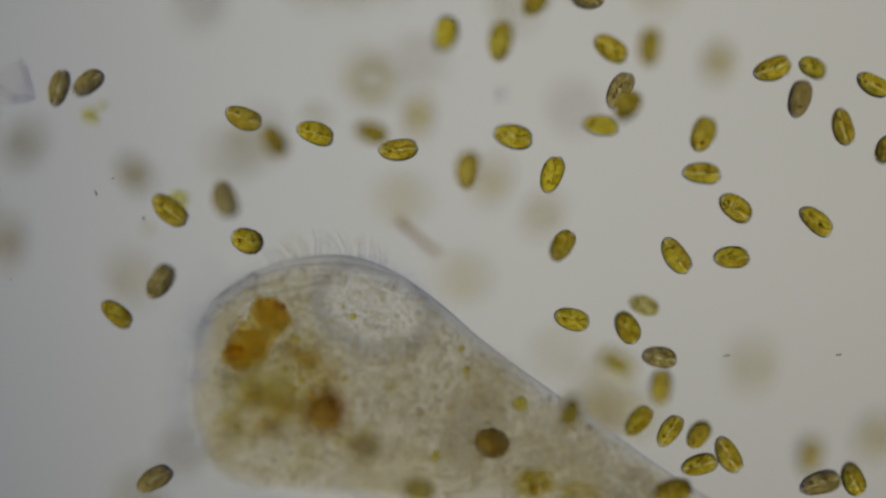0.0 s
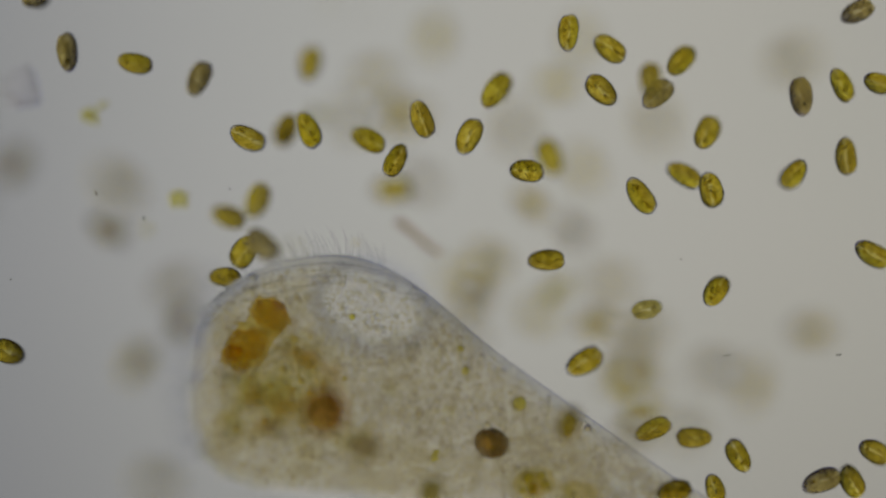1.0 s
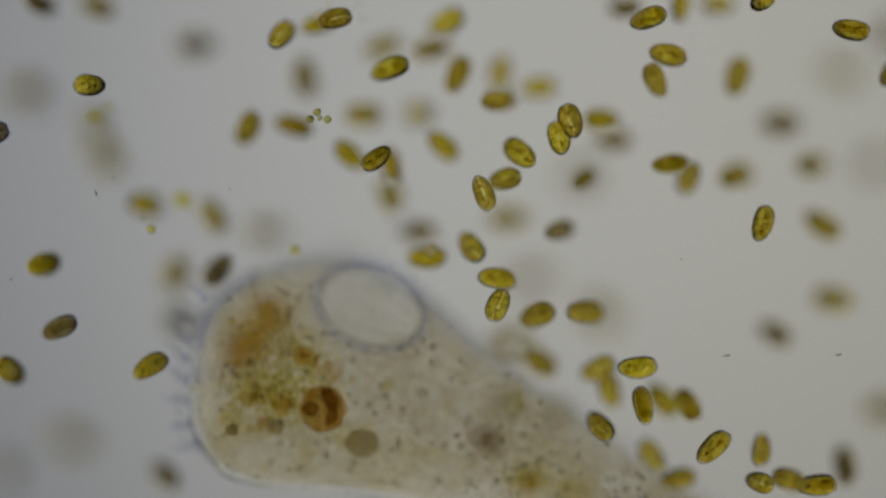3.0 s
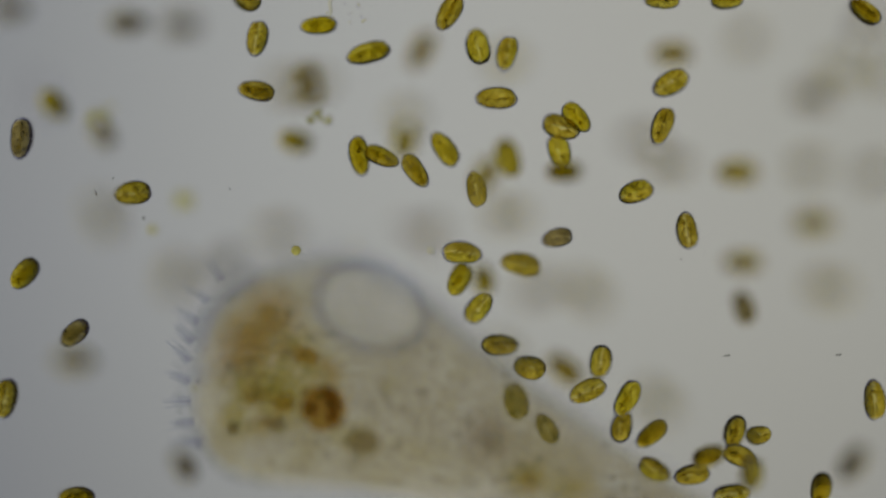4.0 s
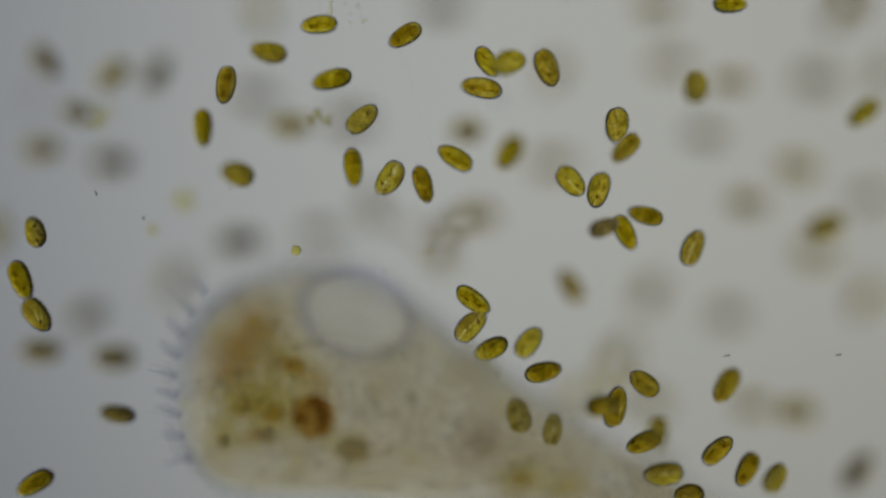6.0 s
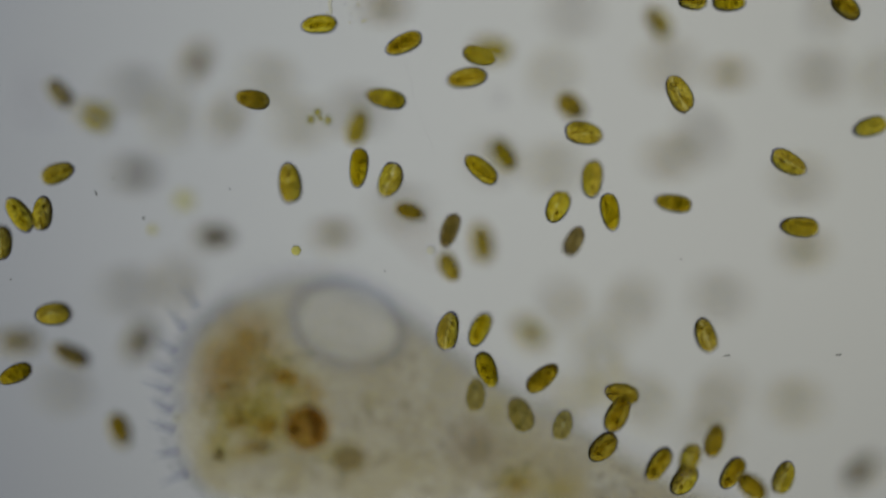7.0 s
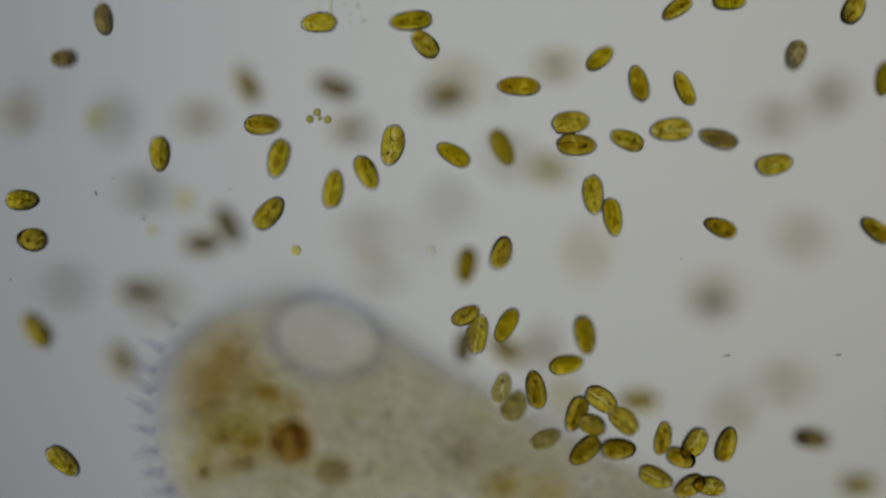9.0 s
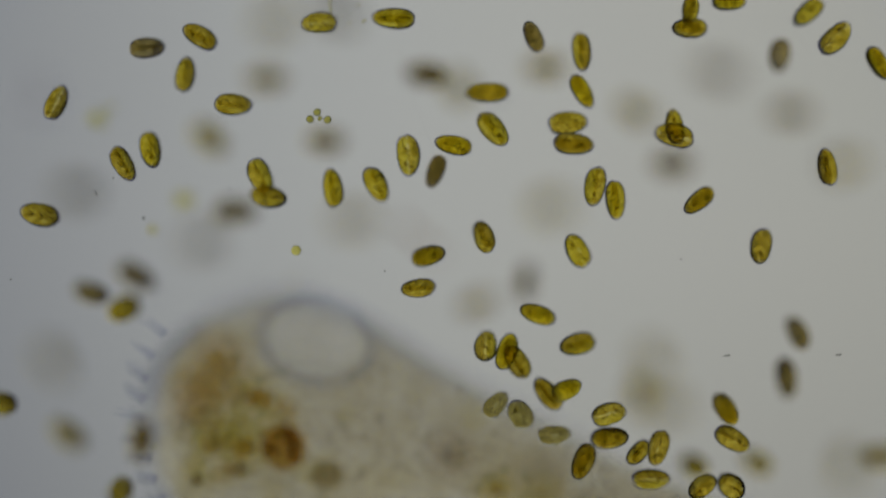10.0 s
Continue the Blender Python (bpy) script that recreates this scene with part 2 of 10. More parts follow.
# ---- algae ----
def alga_shape(bm, length, width, depth, lean, seed):
    """A slightly slipper-shaped oval cell: broad shoulder with a shallow notch in front, narrower behind."""
    made = bmesh.ops.create_uvsphere(bm, u_segments=28, v_segments=20, radius=1.0)["verts"]
    for v in made:
        c = v.co
        ax, y, z = c.z, c.x, c.y
        full = (1 - abs(ax) ** 2.35) ** 0.5 / max(1e-6, (1 - ax * ax) ** 0.5) if abs(ax) < 0.999 else 1.0
        y, z = y * full, z * full
        taper = 1.0 + 0.10 * ax
        wave = 1.0 + 0.035 * noise.noise(Vector((ax * 1.5 + seed, y * 1.3, z * 1.3)))
        x = ax * length / 2
        x -= 0.045 * length * max(0.0, ax - 0.75) * 4 * max(0.0, 0.45 - abs(y - 0.25)) * 2
        v.co = Vector((x, y * width / 2 * taper * wave + lean * length * (ax * ax - 0.4), z * depth / 2 * taper * wave))
    return bm


def mesh(name, bm, mat):
    me = bpy.data.meshes.new(name)
    bm.to_mesh(me)
    bm.free()
    for p in me.polygons:
        p.use_smooth = True
    me.materials.append(mat)
    return me


def alga_parts(seed, plastid, sap, wall=WALL):
    """The parts of one shape of alga: name, mesh, label."""
    rnd = random.Random(seed)
    L, W = 28 * MM, rnd.uniform(14.6, 16.6) * MM
    D = W * rnd.uniform(0.80, 0.92)
    made = [("cell_wall", mesh("cell_wall", alga_shape(bmesh.new(), L, W, D, rnd.uniform(-0.05, 0.05), seed), wall), "thin dark-edged cell wall")]
    made.append(("cell_sap", mesh("cell_sap", alga_shape(bmesh.new(), L * 0.90, W * 0.83, D * 0.80, 0.0, seed + 3), sap), "pale yellow cell sap"))
    for side in (-1, 1):
        bm = alga_shape(bmesh.new(), L * 0.85, W * rnd.uniform(0.35, 0.43), D * 0.74, -side * 0.10, seed + side * 5)
        for v in bm.verts:
            v.co.y += side * W * 0.20 + noise.noise(Vector((v.co.x * 300 + seed, v.co.y * 300, side))) * 0.0016
        made.append(("chloroplast", mesh("chloroplast", bm, plastid), ""))
    bm = bmesh.new()
    for k in range(rnd.randint(4, 7)):
        blob(bm, (rnd.uniform(-0.34, 0.34) * L, rnd.uniform(-0.2, 0.2) * W, rnd.uniform(-0.1, 0.3) * D),
             (rnd.uniform(1.4, 3.2) * MM, rnd.uniform(0.9, 1.7) * MM, 1.3 * MM), 0.25, rnd.uniform(0, 180), seed + k, 2)
    made.append(("starch_grain", mesh("starch_grain", bm, STARCH), "bright refractive starch grains"))
    bm = bmesh.new()
    tube(bm, [(L * (0.08 + 0.055 * i), W * (0.05 * math.sin(i * 1.1 + seed) + 0.03 * i), D * 0.12) for i in range(6)], 0.55 * MM, 0.3 * MM)
    blob(bm, (-0.2 * L, W * rnd.uniform(-0.12, 0.12), 0), (1.5 * MM, 1.2 * MM, 1.2 * MM), 0.3, 0, seed, 2)
    made.append(("gullet", mesh("gullet", bm, GULLET), "dark gullet furrow"))
    return made


SHAPES = [alga_parts(11 + 7 * n, PLASTID, SAP) for n in range(8)]
DULL_SHAPES = [alga_parts(11 + 7 * n, PLASTID_DULL, SAP_DULL) for n in range(8)]
YELLOW_SHAPES = [alga_parts(11 + 7 * n, PLASTID_YELLOW, SAP_YELLOW) for n in range(8)]


PALE_SHAPES = [alga_parts(11 + 7 * n, PLASTID_PALE, PLASTID_PALE, WALL_PALE) for n in range(8)]


# olive is the plain cell; the other looks paint in focus and veiling
KINDS = {"pale": ("alga at the edge of the ciliate, painted pale grey-olive as if veiled", PALE_SHAPES), "olive": ("olive-yellow oval swimming alga with a dark outline", SHAPES), "dull": ("oval swimming alga, painted dull grey-brown for its place above the focus", DULL_SHAPES), "yellow": ("oval swimming alga, painted bright yellow-green for its place below the focus", YELLOW_SHAPES)}


def alga(number, size, look_of="olive"):
    """The next alga, of one of eight shapes, at a size of 1 for 28 micrometres."""
    label, shapes = KINDS[look_of]
    top = tagged(new("alga"), label, "alga", "swimming algae")
    for name, me, label in shapes[number % 8]:
        ob = new(name, me)
        ob.parent = top
        if label:
            ob["label"] = label
    top.scale = (size, size, size)
    return top


def swim(*rows):
    """Rows for walk(): seconds; x, y, z in mm; heading, pitch and roll in degrees."""
    return [(t, pose(x * MM, y * MM, z * MM, r, p, a)) for t, x, y, z, a, p, r in rows]


# ---- the trumpet animalcule ----
VACUOLE = (-0.0515, -0.0415, 0.055)
SMALL_VACUOLE = (0.129, -0.169, 0.03)
CYTOPLASM = cytoplasm_material("grainy_cytoplasm", 0.85, [(0.32, (0.952, 0.946, 0.926)), (0.48, (0.988, 0.983, 0.967)), (0.66, (1, 0.999, 0.993))])
ENDOPLASM = cytoplasm_material("dense_endoplasm", 0.0, [(0.32, (0.945, 0.934, 0.908)), (0.48, (0.984, 0.977, 0.956)), (0.66, (1, 0.996, 0.986))])
# absorbing tint that stands in for the refracted dark rim of the vacuole
RIM_SHADE = clear_stuff("vacuole_rim_shade", [(0.3, (0.955, 0.957, 0.965)), (0.7, (0.985, 0.985, 0.988))], 90)
# along the body: x, upper edge, lower edge, all in mm
STATIONS = [(-180, -94, -94.5), (-178, -64, -126), (-170, -44, -143), (-156, -28, -160), (-134, -15, -168), (-105, -6.5, -172), (-72, -5, -175.5), (-40, -14, -179), (-10, -34, -185),
            (25, -64, -193), (65, -94, -203), (112, -126, -213), (160, -160, -223), (220, -195, -232), (290, -232, -256), (330, -252, -266)]


def body_at(u):
    """Smooth centre and half width of the body at station number u."""
    i = min(int(u), len(STATIONS) - 2)
    k = u - i
    p = [STATIONS[min(max(i + j, 0), len(STATIONS) - 1)] for j in (-1, 0, 1, 2)]
    out = []
    for c in range(3):
        a, b, d, e = (q[c] for q in p)
        out.append(0.5 * (2 * b + (d - a) * k + (2 * a - 5 * b + 4 * d - e) * k * k + (3 * b - a - 3 * d + e) * k ** 3))
    x, hi, lo = out
    return x * MM, (hi + lo) / 2 * MM, max((hi - lo) / 2, 0.2) * MM


def body_depth(half):
    return min(half * 0.92, 0.055 + half * 0.2)


def lift(x, y):
    """The body lies askew: its front and lower edge ride higher."""
    return -0.0037 - 0.098 * x - 0.154 * y if x < 0.15 else -0.0184 - 0.154 * y


def trumpet(bm, shrink, rough, seed, ring=56, step=0.2):
    rows = []
    u = 0.0
    while u <= len(STATIONS) - 1 + 1e-6:
        x, y, h = body_at(u)
        d = body_depth(h) * (0.35 + 0.65 * min(1.0, u / 4) ** 0.7)
        h, d = max(h - shrink, 0.0003), max(d - shrink, 0.0003)
        if u == 0:
            x += shrink
        row = []
        for k in range(ring):
            a = math.tau * k / ring
            n = 1 + rough * noise.noise(Vector((x * 22 + seed, math.cos(a) * 2.0, math.sin(a) * 2.0)))
            px, py = x, y + h * n * math.cos(a)
            row.append(bm.verts.new((px, py, d * n * math.sin(a) + lift(px, py))))
        rows.append(row)
        u += step
    for a, b in zip(rows, rows[1:]):
        for k in range(ring):
            bm.faces.new((a[k], b[k], b[(k + 1) % ring], a[(k + 1) % ring]))
    bm.faces.new(rows[0])
    bm.faces.new(rows[-1][::-1])
    bmesh.ops.recalc_face_normals(bm, faces=bm.faces[:])
    return bm


def even_slices():
    """Cross-sections of the body at even steps of x."""
    rows, u = [], 0.3
    while u < 13.0:
        row = body_at(u)
        if not rows or row[0] > rows[-1][0] + 0.0015:
            rows.append(row)
        u += 0.004
    return rows


SLICES = even_slices()


def inside(rnd, margin, flat, level_z, keep):
    while True:
        x, y, h = SLICES[rnd.randrange(len(SLICES))]
        if rnd.random() > h / 0.086:
            continue
        x += rnd.uniform(-1, 1) * MM
        d = body_depth(h)
        a, r = rnd.uniform(0, math.tau), math.sqrt(rnd.random())
        p = Vector((x, y + max(h - margin, 0.001) * r * math.cos(a), max(d - margin, 0.001) * r * math.sin(a)))
        if flat:
            p.z = rnd.gauss(0, flat)
        q = p - Vector(VACUOLE)
        if (q.x / 0.038) ** 2 + (q.y / 0.028) ** 2 > 1 or p.z + level_z < 0.018 and rnd.random() < keep:
            if p.x < -0.156 - 0.014 * rnd.random():
                continue
            return p


def speckles(name, mat, parent, count, low, top, seed, label, level=1, flat=0.0, high=False, level_z=0.0, keep=0.25):
    """Countless grains, joined."""
    rnd = random.Random(seed)
    ball = bmesh.new()
    bmesh.ops.create_icosphere(ball, subdivisions=level, radius=1.0)
    base = [v.co.copy() for v in ball.verts]
    tris = [[v.index for v in f.verts] for f in ball.faces]
    ball.free()
    verts, faces = [], []
    for _ in range(count):
        p, r = inside(rnd, 0.007, flat, level_z, keep), rnd.uniform(low, top) * MM
        p.z += level_z
        if high:
            p.z = 0.058 + rnd.uniform(-0.010, 0.008) if p.z > -0.02 else p.z
        s = Vector((rnd.uniform(0.7, 1.4), rnd.uniform(0.7, 1.4), 1))
        n = len(verts)
        verts += [p + Vector((c.x * r * s.x, c.y * r * s.y, c.z * r)) for c in base]
        faces += [[n + i for i in t] for t in tris]
    me = bpy.data.meshes.new(name)
    me.from_pydata(verts, [], faces)
    for p in me.polygons:
        p.use_smooth = True
    me.materials.append(mat)
    ob = new(name, me)
    ob.parent = parent
    return tagged(ob, label, kind="stuff")


def grains(name, mat, parent, spots, seed, label, level=1):
    """Countless small uneven balls at given places and radii, joined."""
    rnd = random.Random(seed)
    ball = bmesh.new()
    bmesh.ops.create_icosphere(ball, subdivisions=level, radius=1.0)
    base = [v.co.copy() for v in ball.verts]
    tris = [[v.index for v in f.verts] for f in ball.faces]
    ball.free()
    verts, faces = [], []
    for p, r in spots:
        sx, sy = rnd.uniform(0.7, 1.4), rnd.uniform(0.7, 1.4)
        n = len(verts)
        verts += [p + Vector((c.x * r * sx, c.y * r * sy, c.z * r)) for c in base]
        faces += [[n + i for i in t] for t in tris]
    me = bpy.data.meshes.new(name)
    me.from_pydata(verts, [], faces)
    for p in me.polygons:
        p.use_smooth = True
    me.materials.append(mat)
    ob = new(name, me)
    ob.parent = parent
    return tagged(ob, label, kind="stuff")


def at(x, y, z=0.0):
    return Vector((x * MM, y * MM, z * MM))


def rim(x, upper=True):
    """The body's edge at a given x, in mm."""
    u = 0.0
    while body_at(u)[0] < x * MM and u < len(STATIONS) - 1:
        u += 0.02
    bx, y, h = body_at(u)
    return Vector((bx, y + (h if upper else -h), 0))


def tuft(parent, root, out, length, count, spread, curl, seed, thick=0.30, mat=HAIR):
    """A beating tuft of cilia; its origin is its root."""
    rnd = random.Random(seed)
    out = Vector(out).normalized()
    side = Vector((-out.y, out.x, 0))
    top = new("cilia_tuft")
    top.parent = parent
    top.location = root
    top["label"] = "tuft of pale beating cilia"
    for i in range(count):
        foot = side * spread * (i - (count - 1) / 2 + rnd.uniform(-0.3, 0.3)) / max(count - 1, 1) + Vector((0, 0, rnd.uniform(-1.5, 1.5) * MM))
        n = length * rnd.uniform(0.65, 1.1)
        c = curl * rnd.uniform(0.4, 1.4)
        part("cilium", tube(bmesh.new(), [foot + out * n * (j / 6) + side * c * n * (j / 6) ** 2 for j in range(7)], thick * MM, 0.1 * MM, 4), mat, top)
    return top


TUFTS = []
MEAL = []


def build_animalcule():
    top = tagged(new("trumpet_animalcule"), "pale beige trumpet-shaped ciliate full of brown food", "ciliate")
    part("pellicle", trumpet(bmesh.new(), 0.0, 0.012, 3), PELLICLE, top, "thin clear outer skin")
    plasma = trumpet(bmesh.new(), 0.0030, 0.03, 8)
    for v in plasma.verts:
        front = max(0.0, min(1.0, (-0.09 - v.co.x) / 0.09))
        v.co += Vector((0.0015 + 0.002 * front * front, 0.0016, 0))
    part("cytoplasm", plasma, CYTOPLASM, top, "grainy beige inner plasma")
    upper = trumpet(bmesh.new(), 0.006, 0.05, 14)
    for v in upper.verts:
        front = max(0.0, min(1.0, (-0.09 - v.co.x) / 0.09))
        v.co.x += 0.004 * front * front
        v.co.z = v.co.z * 0.45 + 0.030
    part("endoplasm", upper, ENDOPLASM, top, "denser beige plasma under the upper skin")
    speckles("granule", GRAIN_WARM, top, 3000, 0.4, 1.1, 5, "fine warm beige granules")
    speckles("granule", GRAIN_COOL, top, 2600, 0.4, 1.1, 6, "fine blue-grey granules")
    speckles("granule", GRAIN_WARM, top, 4600, 0.4, 1.0, 16, "dust-fine beige granules at mid height", flat=0.007, keep=1.0)
    speckles("granule", GRAIN_COOL, top, 3600, 0.4, 1.0, 17, "dust-fine grey granules at mid height", flat=0.007, keep=1.0)
    speckles("granule", GRAIN_WARM, top, 3600, 0.4, 1.1, 18, "dust-fine beige granules under the skin", flat=0.010, level_z=0.034)
    speckles("oil_droplet", DROPLET, top, 400, 0.8, 1.8, 7, "small shining oil droplets", keep=1.0)
    speckles("oil_droplet", DROPLET, top, 4200, 0.5, 1.15, 9, "tiny shining oil droplets at mid height", flat=0.008, keep=1.0)
    speckles("oil_droplet", DROPLET, top, 2600, 0.5, 1.2, 10, "tiny shining oil droplets under the skin", flat=0.007, level_z=0.034)
    speckles("oil_droplet", DROPLET, top, 4200, 0.35, 0.9, 28, "dust-fine shining droplets under the skin", flat=0.006, level_z=0.036)
    speckles("bead", BEAD, top, 380, 1.0, 2.0, 29, "clear round beads under the skin", level=2, flat=0.006, level_z=0.036)
    speckles("oil_droplet", DROPLET, top, 3600, 0.35, 0.85, 30, "dust-fine shining droplets at mid height", flat=0.005, keep=1.0)
    speckles("bead", BEAD, top, 420, 1.2, 2.6, 23, "clear round beads with dark rims", level=2, flat=0.006, keep=1.0)
    speckles("bead", BEAD, top, 1500, 0.45, 0.9, 33, "dust-fine clear beads at mid height", level=1, flat=0.004, keep=1.0)
    speckles("bead", BEAD, top, 1500, 0.45, 0.9, 34, "dust-fine clear beads under the skin", level=1, flat=0.004, level_z=0.036)
    speckles("spot", GRAIN_SPOT, top, 330, 1.0, 2.8, 21, "dull olive-grey spots under the upper skin", level=2, high=True)

    speckles("granule", GRAIN_DARK, top, 1900, 0.35, 0.75, 31, "fine dark granules at mid height", flat=0.004, keep=1.0)
    speckles("granule", GRAIN_DARK, top, 1900, 0.35, 0.75, 32, "fine dark granules under the skin", flat=0.004, level_z=0.036)

    # water vacuole under the upper skin
    bm = blob(bmesh.new(), (0, 0, 0), (0.037, 0.0265, 0.017), 0.03, -22, 2, 4)
    v = part("water_vacuole", bm, VACUOLE_SKIN, top, "large clear water vacuole")
    v.location = (VACUOLE[0], VACUOLE[1], 0.046)

    part("water_vacuole", blob(bmesh.new(), SMALL_VACUOLE, (0.020, 0.0095, 0.008), 0.05, -25, 5, 3), VACUOLE_SKIN, top, "small clear water vacuole near the foot")
    # added ring and grains that imitate the water vacuole's dark refracted edge
    bm = bmesh.new()
    spin = Matrix.Rotation(radians(-22), 3, "Z")
    ring = [spin @ Vector((0.039 * math.cos(k * math.tau / 40), 0.0285 * math.sin(k * math.tau / 40), 0.0015 * math.sin(k * 1.9))) + Vector((VACUOLE[0], VACUOLE[1], 0.050)) for k in range(41)]
    tube(bm, ring, 0.0042, 0.0042, 10)
    part("vacuole_rim", bm, RIM_SHADE, top, "added blue-grey ring that shades in the water vacuole's refracted edge")
    dense = random.Random(141)
    spots = []
    for _ in range(2600):
        a, out = dense.uniform(0, math.tau), abs(dense.gauss(0, 1))
        p = spin @ Vector(((0.0372 + 0.0045 * out) * math.cos(a), (0.0268 + 0.0045 * out) * math.sin(a), 0))
        spots.append((p + Vector((VACUOLE[0], VACUOLE[1], 0.050 + dense.gauss(0, 0.006))), dense.uniform(0.5, 1.2) * MM))
    grains("rim_granule", SHADE_GRAIN, top, spots, 142, "added fine blue-grey grains that shade in the water vacuole's edge")
    # ectoplasm grains under the skin's front and upper edge, shading in its refracted dark band
    spots = []
    while len(spots) < 5200:
        x, y, h = body_at(dense.uniform(0.0, 11.5) if dense.random() < 0.75 else dense.uniform(0.0, 4.0))
        upper = dense.random() < 0.78 or x > -0.05
        p = Vector((x, y + (h if upper else -h), 0))
        way = (Vector((-0.110, -0.092, 0)) - p).normalized() if x < -0.110 else Vector((-0.45 if x > 0 else -0.1, -0.9 if upper else 0.9, 0)).normalized()
        p += way * (0.0025 + abs(dense.gauss(0, 0.006)))
        p.z = lift(p.x, p.y) * 0.5 + 0.020 + dense.gauss(0, 0.008)
        spots.append((p, dense.uniform(0.5, 1.3) * MM))
    grains("ectoplasm_granule", SHADE_GRAIN, top, spots, 143, "fine blue-grey granules that shade in the skin's refracted edge")

    # the two-lobed brown meal in its food vacuole
    bm = blob(bmesh.new(), at(-130, -62, -2), (0.030, 0.0195, 0.017), 0.05, 52, 4, 3)
    vac = part("food_vacuole", bm, MEAL_SKIN, top, "clear vacuole round the meal")
    bm = blob(bmesh.new(), (0, 0, 0), (0.0275, 0.0125, 0.010), 0.16, 0, 6, 5, 2.0)
    for v in bm.verts:
        k = v.co.x / 0.0275
        v.co.y *= 0.90 + 0.36 * min(1.0, abs(k - 0.12) * 1.6)
    bmesh.ops.rotate(bm, verts=bm.verts, cent=(0, 0, 0), matrix=Matrix.Rotation(radians(54), 3, "Z"))
    bmesh.ops.translate(bm, verts=bm.verts, vec=at(-133, -62, -2))
    part("meal", bm, BROWN, vac, "amber-brown two-lobed meal")
    rnd = random.Random(31)
    for x, y, rx, ry, turn, mat in ((-124, -48, 14, 9.2, -28, RUST), (-139, -69, 13.5, 9.5, 30, RUST), (-147, -78, 10, 7, -40, RUST),
                                    (-150, -76, 4, 8, -50, BROWN), (-118, -42, 5, 2.5, -30, RUST)):
        part("meal_lobe", blob(bmesh.new(), at(x, y, rnd.uniform(-2, 1)), (rx * MM, ry * MM, 0.005), 0.32, turn, int(rx + x), 4, 2.2), mat, vac, "rust-brown crumbly food lobe")
    for x, y, r in ((-145, -72.5, 2.2), (-138, -75.5, 2.6), (-134, -77, 1.6)):
        part("meal_droplet", blob(bmesh.new(), at(x, y, 4), (r * MM, r * 0.8 * MM, r * 0.8 * MM), 0.15, 20, int(x), 3), GOLD, vac, "shining golden droplet")

    vac["label"] = "clear vacuole round the meal"
    MEAL.append(vac)

    # the round dark meal and the brown mass round it
    ball = part("dark_meal", blob(bmesh.new(), at(-85, -113.5, 50), (0.0158, 0.0162, 0.012), 0.12, 0, 8, 4, 1.8), BALL_BROWN, top, "round red-brown food ball")
    for dx, dy, rx, ry, turn in ((-9, 0, 5.2, 4.6, 0), (5, 7, 4.6, 8, 35), (6, -5, 3.6, 6, -25)):
        part("meal_lump", blob(bmesh.new(), at(-85 + dx, -113.5 + dy, 50 + rnd.uniform(-3, 3)), (rx * MM, ry * MM, 4.5 * MM), 0.6, turn, int(dx + 20), 4, 2), DARK_BROWN, ball, "dark lump in the food ball")
    for n, (x, y, z, rx, ry, turn, mat) in enumerate(((-104, -68, 30, 20, 9, -25, OCHRE_GRAIN), (-140, -98, 28, 8, 16, 10, OCHRE_GRAIN), (-112, -112, 32, 16, 10, -25, OCHRE_GRAIN), (-118, -90, 62, 22, 17, -30, OCHRE_GRAIN), (-98, -78, 62, 14, 6, -25, BROWN_GRAIN), (-120, -104, 60, 26, 18, 10, OCHRE_GRAIN), (-95, -84, 34, 14, 8, -40, OCHRE_GRAIN),
                                                (-118, -100, 36, 24, 16, 0, OCHRE_GRAIN), (-68, -132, 34, 14, 9, 10, OCHRE_GRAIN), (-150, -118, 36, 8, 12, 0, OCHRE_GRAIN),
                                                (-98, -77, 38, 14, 5, -30, BROWN_GRAIN), (-132, -104, 40, 6, 9, 10, BROWN_GRAIN), (-113, -110, 42, 7, 5, -30, BROWN_GRAIN),
                                                (-80, -90, 40, 6, 9, 0, BROWN_GRAIN), (-126, -122, 42, 8, 5, 0, BROWN_GRAIN), (58, -163, 30, 12, 7, -10, OCHRE_GRAIN), (62, -166, 34, 6, 5, -10, BROWN_GRAIN), (84, -172, 30, 9, 6, -30, OCHRE_GRAIN))):
        cloud = random.Random(300 + n)
        spots = []
        for _ in range(int(rx * ry * (0.45 if mat is OCHRE_GRAIN else 0.36)) + 20):
            a = radians(turn)
            u, w = cloud.gauss(0, 0.62) * rx, cloud.gauss(0, 0.62) * ry
            spots.append((at(x + u * math.cos(a) - w * math.sin(a), y + u * math.sin(a) + w * math.cos(a), z + cloud.gauss(0, 6)), cloud.uniform(0.9, 2.4) * MM))
        grains("food_cloud", mat, top, spots, 400 + n, "cloud of fine ochre food grains" if mat is OCHRE_GRAIN else "cloud of brown food grains")
    drops = random.Random(77)
    golden = []
    while len(golden) < 120:
        x, y = drops.gauss(-112, 22), drops.gauss(-88, 24)
        if x > -158 and (x - VACUOLE[0] * 1000) ** 2 / 1600 + (y - VACUOLE[1] * 1000) ** 2 / 900 > 1.1:
            golden.append((at(x, y, drops.choice((2, 30, 38, 40)) + drops.gauss(0, 3)), drops.uniform(1.0, 2.7) * MM))
    grains("golden_droplet", GOLD, top, golden, 78, "shining golden droplets among the food", 2)
